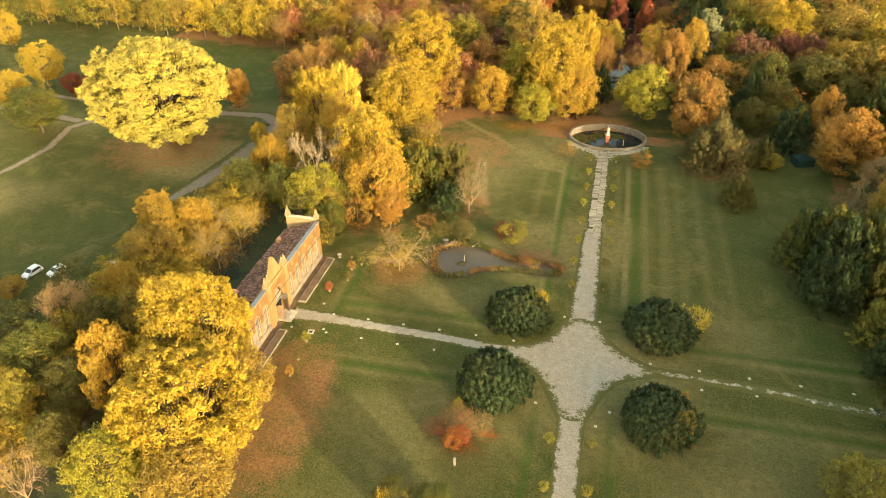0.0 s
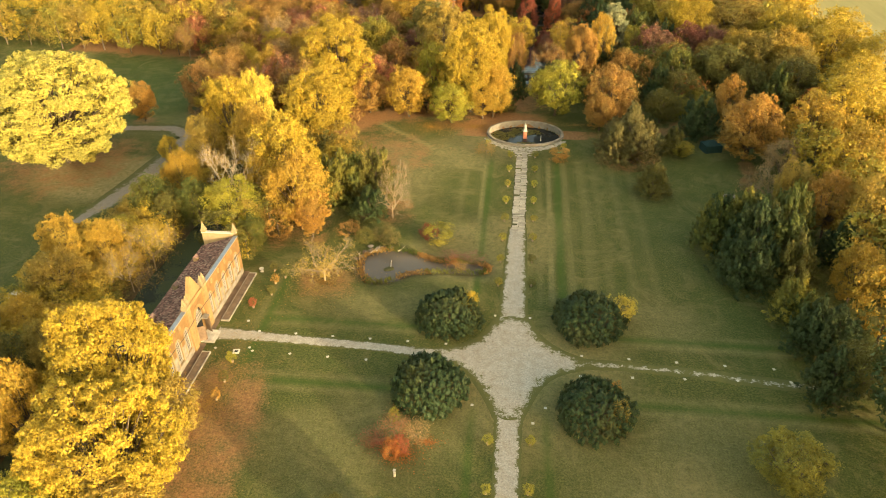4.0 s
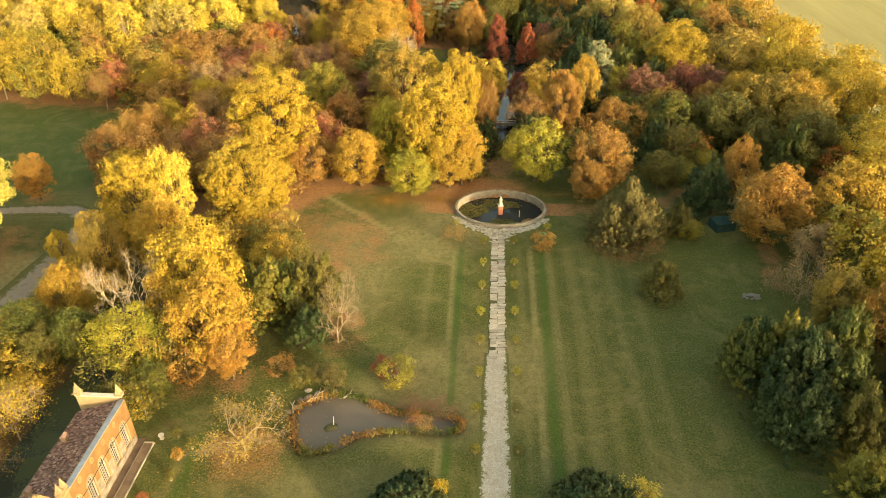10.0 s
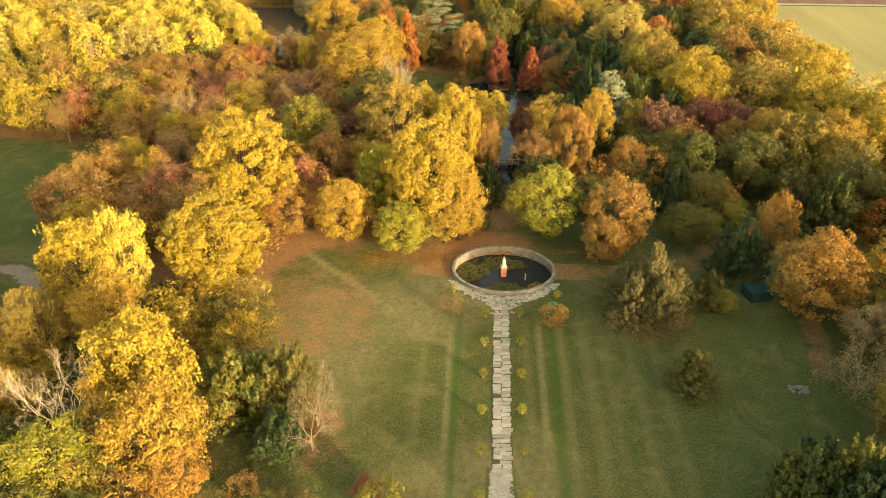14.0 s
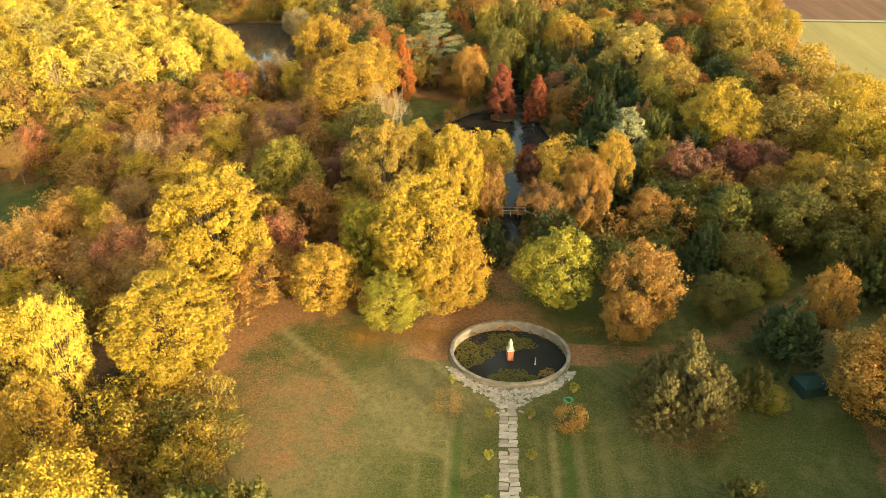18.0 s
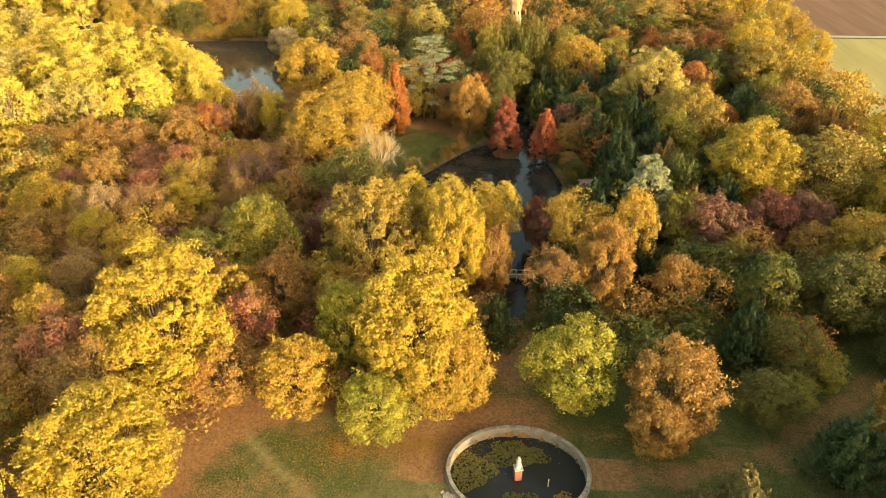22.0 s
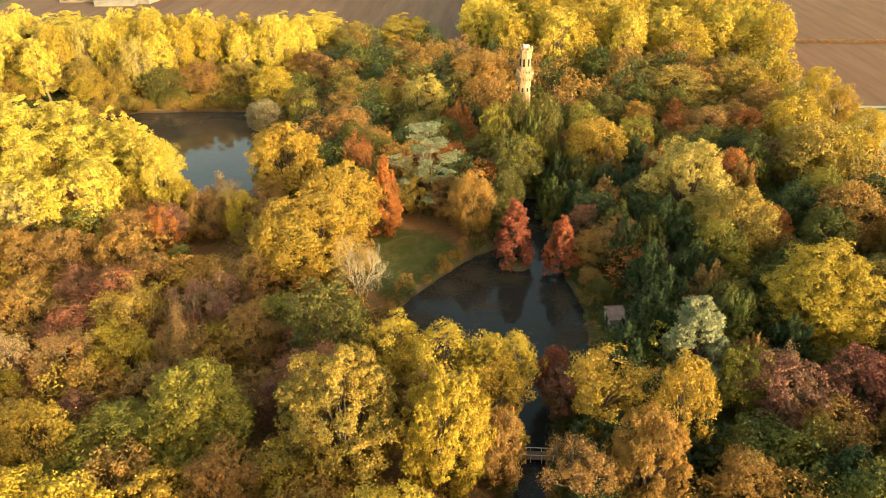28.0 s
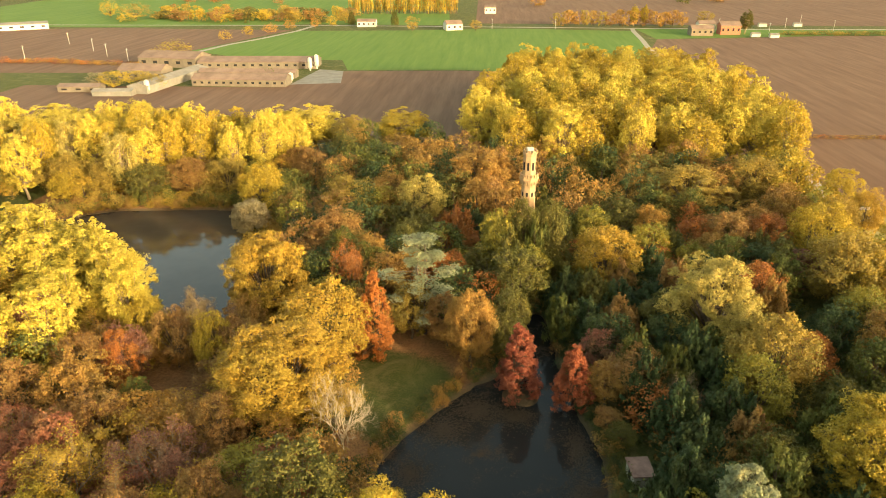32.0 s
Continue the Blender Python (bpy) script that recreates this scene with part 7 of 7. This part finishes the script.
# ---- parked cars ----
def car(x, y, turn, length, height, label):
    """A white hatchback: body, glass, wheels, lamps and bumpers."""
    top = empty("car", x, y, 0, turn, label, "car", "cars parked on the meadow")
    L, W = length / 2, 0.88
    side = [(-L, 0.35), (-L, 0.78), (-L + 0.12, 0.98), (-L + 0.45, height - 0.05), (-L + 0.9, height), (0.15, height), (0.95, 1.0), (L - 0.25, 0.82), (L, 0.6), (L, 0.35)]
    bm = bmesh.new()
    rings = []
    for yy, k in ((-W, 1.0), (-W * 0.86, 1.0), (W * 0.86, 1.0), (W, 1.0)):
        inset = abs(yy) >= W
        rings.append([bm.verts.new((px, yy * (0.80 if pz > 1.05 and inset else 1.0), pz - (0.03 if inset and pz > 1.05 else 0))) for px, pz in side])
    n = len(side)
    for a, b in zip(rings, rings[1:]):
        for i in range(n):
            bm.faces.new((a[i], a[(i + 1) % n], b[(i + 1) % n], b[i]))
    bm.faces.new(rings[0][::-1])
    bm.faces.new(rings[-1])
    bmesh.ops.recalc_face_normals(bm, faces=bm.faces)
    part("body", bm, CAR_WHITE, top, "white painted body")
    g1 = mesh_of("windscreen", [(0.24, -0.68, height - 0.05), (0.24, 0.68, height - 0.05), (0.93, 0.74, 1.03), (0.93, -0.74, 1.03), (0.26, -0.66, height - 0.09), (0.26, 0.66, height - 0.09)], [(0, 3, 2, 1)])
    for v in g1.vertices:
        v.co.z += 0.02
        v.co.x += 0.015
    part("windscreen", g1, GLASS, top)
    g2 = mesh_of("rear_window", [(-L + 0.16, -0.66, 1.03), (-L + 0.16, 0.66, 1.03), (-L + 0.44, 0.62, height - 0.08), (-L + 0.44, -0.62, height - 0.08)], [(0, 3, 2, 1)])
    for v in g2.vertices:
        v.co.x -= 0.03
    part("rear_window", g2, GLASS, top)
    for s in (-1, 1):
        y0, y1 = s * (W + 0.004), s * (W * 0.82 + 0.012)
        me = mesh_of("side_window", [(-L + 0.45, y0, 1.0), (0.82, y0, 1.0), (0.2, y1, height - 0.1), (-L + 0.72, y1, height - 0.1)], [(0, 1, 2, 3)])
        part("side_window", me, GLASS, top)
        for wx in (-L + 0.75, L - 0.8):
            tyre = part("wheel", lathe([(0.20, -0.1), (0.31, -0.1), (0.33, -0.05), (0.33, 0.05), (0.31, 0.1), (0.20, 0.1)], 16), RUBBER, top)
            tyre.matrix_basis = pose(wx, s * (W - 0.06), 0.33, 90, 0, 0)
            part("rim", lathe([(0.21, -0.105), (0.21, 0.105), (0.08, 0.112)], 12), STEEL, tyre)
        part("headlight", boxes((L - 0.2, s * 0.55 - 0.14, 0.6, L - 0.02, s * 0.55 + 0.14, 0.74)), GLASS, top)
        part("rear_light", boxes((-L - 0.02, s * 0.66 - 0.1, 0.72, -L + 0.1, s * 0.66 + 0.1, 0.95)), BRICK_RED, top)
    part("bumper", boxes((L - 0.02, -0.75, 0.34, L + 0.06, 0.75, 0.52), bevel=0.02), RUBBER, top)


car(-112.2, 97.0, -98, 4.3, 1.6, "white compact car with dark windows on the grass")
car(-107.4, 98.6, -110, 3.9, 1.5, "white hatchback half behind the bushes")
car(-97.2, 103.4, 168, 3.7, 1.5, "small white car parked under the trees")


# ---- tower in the wood ----
tower = empty("tower", 5.0, 371, 0, 8, "slim octagonal brick tower rising above the trees", "tower")
part("shaft", lathe([(2.3, -0.3), (2.2, 0.6), (2.05, 1.2), (2.0, 26.2)], 8), TOWER_BRICK, tower, "pale golden brick shaft")
part("gallery", lathe([(2.0, 26.203), (2.1, 26.9), (2.75, 28.6), (2.75, 29.2), (2.4, 29.25)], 8), TOWER_BRICK, tower, "corbelled gallery")
part("upper_shaft", lathe([(1.9, 29.253), (1.82, 35.2), (2.05, 35.6), (2.05, 36.1), (1.7, 36.12)], 8), TOWER_BRICK, tower, "narrower upper shaft")
for i in range(16):
    t = 2 * math.pi * (i + 0.5) / 16
    ob = part("corbel", boxes((-0.16, -0.14, 0, 0.42, 0.14, 1.5)), PLASTER_CREAM, tower)
    ob.matrix_basis = pose(2.03 * math.cos(t), 2.03 * math.sin(t), 27.0, 0, 0, math.degrees(t))
    me = part("merlon", boxes((-0.15, -0.32, 0, 0.15, 0.32, 0.8)), TOWER_BRICK, tower)
    me.matrix_basis = pose(2.45 * math.cos(t), 2.45 * math.sin(t), 29.2, 0, 0, math.degrees(t))
for i in range(8):
    t = 2 * math.pi * (i + 0.5) / 8
    ob = part("slit_window", boxes((-0.05, -0.28, 0, 0.12, 0.28, 2.2)), DARK, tower)
    ob.matrix_basis = pose(1.72 * math.cos(t), 1.72 * math.sin(t), 31.2, 0, 0, math.degrees(t))
    ob = part("slit_window", boxes((-0.05, -0.25, 0, 0.12, 0.25, 1.2)), DARK, tower)
    ob.matrix_basis = pose(1.86 * math.cos(t), 1.86 * math.sin(t), 23.6, 0, 0, math.degrees(t))
    me = part("merlon", boxes((-0.15, -0.38, 0, 0.15, 0.38, 0.75)), TOWER_BRICK, tower)
    me.matrix_basis = pose(1.75 * math.cos(t), 1.75 * math.sin(t), 36.1, 0, 0, math.degrees(t))
part("lantern", boxes((-0.9, -0.9, 36.12, 0.9, 0.9, 37.3), bevel=0.05), STONE_WHITE, tower, "pale block on top")


# ---- canal bridge, hut and shed in the wood ----
bridge = empty("footbridge", 2.2, 245.2, 0, 0, "narrow wooden footbridge across the canal", "bridge")
part("deck", boxes((-4.8, -0.9, 0.15, 4.8, 0.9, 0.32)), WOOD, bridge, "weathered plank deck")
for s in (-1, 1):
    part("rail", boxes((-4.8, s * 0.85 - 0.05, 1.1, 4.8, s * 0.85 + 0.05, 1.22)), STONE_WHITE, bridge, "pale handrail")
    for i in range(6):
        x = -4.6 + i * 1.84
        part("post", boxes((x - 0.06, s * 0.85 - 0.06, -0.6, x + 0.06, s * 0.85 + 0.06, 1.1)), STONE_WHITE, bridge)
hut = empty("stone_hut", 22.5, 283.5, 0, 6, "small pale stone hut by the water", "hut")
part("wall", boxes((-1.8, -2.4, -0.4, 1.8, 2.4, 2.8), bevel=0.03), STONE_PALE, hut)
part("roof", boxes((-2.1, -2.7, 2.803, 2.1, 2.7, 3.05), bevel=0.04), TILE, hut, "flat brown tiled roof")
part("opening", boxes((-1.84, -0.7, 0.3, -1.7, 0.7, 2.1)), DARK, hut, "dark arched opening")
shed = empty("garden_shed", 53.0, 186.5, 0, 15, "dark green tarpaulin tent beside the trees", "shed")
bm = bmesh.new()
ev = [bm.verts.new(p) for p in ((-2.4, -2, 0), (2.4, -2, 0), (2.4, 2, 0), (-2.4, 2, 0), (-2.3, -1.9, 2.0), (2.3, -1.9, 2.0), (2.3, 1.9, 2.0), (-2.3, 1.9, 2.0), (-0.5, 0, 3.1), (0.5, 0, 3.1))]
for f in ((0, 1, 5, 4), (1, 2, 6, 5), (2, 3, 7, 6), (3, 0, 4, 7), (4, 5, 9, 8), (6, 7, 8, 9), (5, 6, 9), (7, 4, 8)):
    bm.faces.new([ev[i] for i in f])
part("canvas", bm, TARP, shed)
heap = empty("stone_heap", 51.8, 159.5, 0, 0, "low heap of grey stones on the grass", "stone heap")
heap_rng = random.Random(8)
for i in range(46):
    t, q = heap_rng.uniform(0, 6.28), math.sqrt(heap_rng.random())
    k = heap_rng.uniform(0.16, 0.34)
    ob = part("stone", boxes((-k, -k * 0.75, 0, k, k * 0.75, k * 0.9), bevel=k * 0.3), STONE, heap)
    ob.matrix_basis = pose(1.8 * q * math.cos(t), 1.1 * q * math.sin(t), 0.22 * (1 - q), heap_rng.uniform(-14, 14), heap_rng.uniform(-14, 14), heap_rng.uniform(0, 180))


# ---- fields, farm and houses beyond the wood ----
sheet("field_north", [(-330, 515), (-60, 512), (-20, 500), (128, 500), (128, 690), (60, 712), (-34, 722), (-122, 716), (-150, 650), (-330, 650)], 0.03, PLOUGHED, "brown ploughed field behind the wood", "field")
sheet("field_east", [(126, 434), (700, 424), (700, 940), (352, 950), (154, 915), (136, 850), (128, 650)], 0.03, PLOUGHED, "wide brown ploughed field", "field")
sheet("meadow_east", [(108, 180), (700, 150), (700, 418), (114, 428), (104, 300)], 0.13, STUBBLE, "pale dry meadow east of the wood", "field")
sheet("field_green", [(-281, 820), (-223, 977), (-100, 985), (9, 1006), (143, 985), (141, 915), (128, 840), (126, 700), (60, 716), (-34, 726), (-118, 722), (-132, 770), (-215, 775)], 0.034, SOWN, "bright green sown field", "field")
sheet("field_west", [(-300, 700), (-286, 805), (-232, 985), (-449, 999), (-760, 960), (-700, 690)], 0.03, PLOUGHED, "brown ploughed field beyond the farm", "field")
sheet("field_horizon", [(-30, 1060), (440, 1040), (1300, 1060), (1600, 2600), (-60, 2600)], 0.03, PLOUGHED, "distant brown fields", "field")
sheet("field_strip", [(154, 918), (352, 954), (700, 945), (700, 1000), (300, 1002), (148, 1008)], 0.036, SOWN, "green verge beside the road", "field")
sheet("field_far_green", [(-760, 1010), (-440, 1010), (-230, 1045), (-60, 1040), (-90, 1500), (-800, 1500)], 0.03, SOWN, "distant green fields", "field")
ROAD = plain("pale_road", (0.33, 0.28, 0.215), 0.9, 0.2, 0.05, 0.15, 0.0, 1)


def road(name, line, width, label):
    verts = []
    p = np.array(line, float)
    t = np.gradient(p, axis=0)
    t /= np.linalg.norm(t, axis=1, keepdims=True)
    for q, d in zip(p, t):
        verts += [(q[0] - d[1] * width / 2, q[1] + d[0] * width / 2, 0.06), (q[0] + d[1] * width / 2, q[1] - d[0] * width / 2, 0.06)]
    faces = [(2 * i, 2 * i + 1, 2 * i + 3, 2 * i + 2) for i in range(len(p) - 1)]
    tagged(part(name, mesh_of(name, verts, faces), ROAD), label, "road", kind="structure")


road("road_village", [(-600, 1030), (-218, 1033), (-56, 1025), (148, 1012), (275, 1006), (700, 1010)], 6, "pale country road past the houses")
road("road_drive", [(146, 1010), (143, 985), (139, 915), (133, 845), (131, 700), (128, 520), (122, 440)], 5, "straight pale farm track")
road("road_lane", [(-281, 770), (-274, 803), (-263, 859), (-243, 912), (-225, 977), (-218, 1030)], 6, "pale curving lane")
road("road_field", [(114, 431), (160, 431), (400, 426), (700, 420)], 3, "thin pale track between the fields")


def farm_building(name, x0, y0, x1, y1, depth, eave, ridge, label, wall=None, roof_mat=None, bays=0):
    """A long gabled building from one corner of its front to the other."""
    wall, roof_mat = wall or SHED_WALL, roof_mat or SHED_ROOF
    length = math.hypot(x1 - x0, y1 - y0)
    top = empty(name, x0, y0, 0, math.degrees(math.atan2(y1 - y0, x1 - x0)), label, "building", "farm buildings")
    bm = bmesh.new()
    prof = [(0, 0), (depth, 0), (depth, eave), (depth / 2, ridge - 0.1), (0, eave)]
    va = [bm.verts.new((0.3, p, q)) for p, q in prof]
    vb = [bm.verts.new((length - 0.3, p, q)) for p, q in prof]
    bm.faces.new(va)
    bm.faces.new(vb[::-1])
    for j in range(5):
        bm.faces.new((va[j], vb[j], vb[(j + 1) % 5], va[(j + 1) % 5]))
    bmesh.ops.recalc_face_normals(bm, faces=bm.faces)
    part("wall", bm, wall, top)
    for s in (0, 1):
        ya, yb = (-0.6, depth / 2) if s == 0 else (depth + 0.6, depth / 2)
        za = eave - 0.15
        bm = bmesh.new()
        v = [bm.verts.new(p) for p in ((0, ya, za), (length, ya, za), (length, yb, ridge), (0, yb, ridge), (0, ya, za + 0.25), (length, ya, za + 0.25), (length, yb, ridge + 0.25), (0, yb, ridge + 0.25))]
        for f in ((3, 2, 1, 0), (4, 5, 6, 7), (0, 1, 5, 4), (1, 2, 6, 5), (2, 3, 7, 6), (3, 0, 4, 7)):
            bm.faces.new([v[i] for i in f])
        bmesh.ops.recalc_face_normals(bm, faces=bm.faces)
        part("roof", bm, roof_mat, top)
    for i in range(bays):
        x = length * (i + 0.5) / bays
        part("window", boxes((x - length / bays * 0.18, -0.12, eave * 0.4, x + length / bays * 0.18, -0.02, eave * 0.7)), DARK, top)
    return top


farm_building("cow_shed", -236, 722, -143, 726, 22, 5, 8, "long low cow shed with a pink tiled roof", bays=14)
farm_building("cow_shed", -220, 684, -148, 684, 9, 4, 6, "long low cow shed with a pink tiled roof", bays=12)
farm_building("cow_shed", -212, 652, -146, 651, 15, 4.5, 7.5, "long low cow shed with a pale front", bays=13)
farm_building("farm_store", -229, 622, -219, 700, 14, 5, 7, "long whitish farm store", CONCRETE, CONCRETE)
farm_building("farm_house", -274, 672, -240, 669, 16, 7, 10.5, "old ochre farmhouse with a pink tiled roof", bays=6)
farm_building("barn", -288, 732, -238, 724, 24, 7, 11, "large ochre barn with a tiled roof", bays=5)
farm_building("lean_to", -292, 626, -264, 628, 10, 3.5, 5, "low shed behind the poplars", bays=3)
farm_building("lean_to", -262, 614, -236, 616, 8, 3.0, 4.2, "low shed behind the poplars", CONCRETE, CONCRETE)
tagged(part("yard", prism([(-146, 660), (-112, 668), (-120, 716), (-140, 724)], 0.0, 0.05), CONCRETE), "grey concrete farm yard", "pavement", kind="structure")
for x, y, h in ((-230, 625, 9), (-146, 718, 10), (-143, 727, 11), (-147, 668, 7)):
    ob = part("silo", lathe([(0.6, 0), (0.7, 1.2), (1.7, 2.6), (1.7, h - 1), (0.3, h)], 14), STONE_WHITE)
    ob.matrix_basis = pose(x, y, 0)
    tagged(ob, "white farm silo beside the sheds", "silo", "farm silos")
farm_building("country_house", -166, 1018, -144, 1018, 12, 6, 8.5, "cream country house by the road", STONE_WHITE, SHED_ROOF, 4)
farm_building("country_house", -60, 984, -42, 990, 16, 6.5, 10, "white gabled country house", STONE_WHITE, SHED_ROOF, 3)
farm_building("country_house", -22, 1186, -6, 1186, 12, 8, 11, "tall white house far off", STONE_WHITE, SHED_ROOF, 3)
farm_building("country_house", 194, 945, 217, 946, 14, 7, 10, "grey farmhouse by the field", SHED_WALL, SHED_ROOF, 4)
farm_building("country_house", 226, 955, 247, 956, 13, 9, 12.5, "brick-red house by the field", BRICK_RED, SHED_ROOF, 4)
farm_building("country_house", -566, 962, -520, 990, 20, 6, 8, "pale farm hall far off", STONE_WHITE, CONCRETE, 5)
farm_building("country_house", 208, 972, 226, 974, 10, 9, 12, "pale house behind the farmhouse", STONE_WHITE, SHED_ROOF, 3)
for x, y in ((252, 937), (268, 930), (290, 1030), (330, 1034)):
    farm_building("garage", x, y, x + 9, y, 6, 3, 4.2, "small white outbuilding beside the road", STONE_WHITE, CONCRETE)
POLE_MESH = tubes([((0, 0, -0.3), (0, 0, 11), 0.22, 0.16), ((-1.1, 0, 10.2), (1.1, 0, 10.2), 0.1, 0.1)], 6)
for x, y in ((-404, 765), (-372, 817), (-341, 783), (-307, 753), (279, 966), (356, 994), (315, 1020), (342, 1049), (-420, 860), (240, 1010), (60, 1000), (-10, 1003)):
    ob = part("utility_pole", POLE_MESH, STONE_WHITE)
    ob.matrix_basis = pose(x, y, 0, 0, 0, 20)
    tagged(ob, "pale concrete utility pole in the fields", "pole", "utility poles")
for x, y, sh, c, h, rr in ((-275, 770, "far", "dullgold", 15, 13), (-262, 921, "far", "amber", 12, 6), (-276, 893, "far", "amber", 10, 6), (-247, 951, "far", "orange", 11, 7), (-236, 985, "far", "orange", 12, 7), (-211, 1003, "far", "orange", 12, 6), (-194, 1014, "far", "gold", 14, 6), (-97, 978, "far", "dullgold", 17, 8), (-176, 1040, "conif", "olive", 16, 5), (-124, 1034, "conif", "moss", 18, 5), (-28, 986, "far", "dullgold", 12, 7), (255, 968, "poplar", "olive", 24, 7), (238, 1060, "far", "dullgold", 16, 9), (-250, 652, "far", "gold", 11, 8), (-260, 640, "far", "gold", 13, 9), (-232, 640, "far", "dullgold", 11, 7), (-168, 690, "far", "moss", 7, 6), (-280, 655, "far", "palebrown", 9, 8), (-514, 1120, "far", "gold", 22, 10), (-470, 1100, "far", "dullgold", 20, 16), (151, 1033, "poplar", "gold", 24, 5), (163, 1036, "poplar", "gold", 24, 5)):
    tree(sh, c, x, y, h, rr)
far_rng = random.Random(77)
for i in range(15):
    add_mass("field_trees", "speck", far_rng.choice(["orange", "orangebrown", "dullgold", "brown"]), 66 + 10 * i, 1034 + far_rng.uniform(-6, 6), far_rng.uniform(14, 19), far_rng.uniform(5, 7))
for i in range(64):
    add_mass("field_trees", "speck", far_rng.choice(["gold", "amber"]), -205 + 2.3 * i, 1182 + far_rng.uniform(-3, 12), far_rng.uniform(22, 28), 1.9)
for i in range(70):
    add_mass("field_trees", "speck", far_rng.choice(["dullgold", "olive", "amber", "brown", "gold"]), far_rng.uniform(-470, -190), far_rng.uniform(1060, 1150), far_rng.uniform(8, 16), far_rng.uniform(5, 10))
for i in range(60):
    add_mass("field_trees", "bushlet", far_rng.choice(["rust", "maroonpale", "orangebrown"]), -440 + 2.6 * i, 752 - 0.32 * i * 0.8 + far_rng.uniform(-5, 5), far_rng.uniform(2, 4), far_rng.uniform(2.5, 4))
for i in range(46):
    add_mass("field_trees", "bushlet", far_rng.choice(["rust", "orangebrown"]), 140 + 4 * i, 533 - 0.1 * i + far_rng.uniform(-1, 1), 1.6, 2.6)
for i in range(26):
    add_mass("field_trees", "bushlet", far_rng.choice(["dullgold", "olive"]), 290 + 4 * i, 955 + far_rng.uniform(-2, 2), 4, 4)
for i in range(90):
    add_mass("field_trees", "speck", far_rng.choice(["dullgold", "olive", "brown", "amber"]), far_rng.uniform(-900, 1200), far_rng.uniform(1300, 2300), far_rng.uniform(9, 18), far_rng.uniform(7, 14))
finish_mass("field_trees", "rows of autumn trees and hedges among the far fields", "trees")
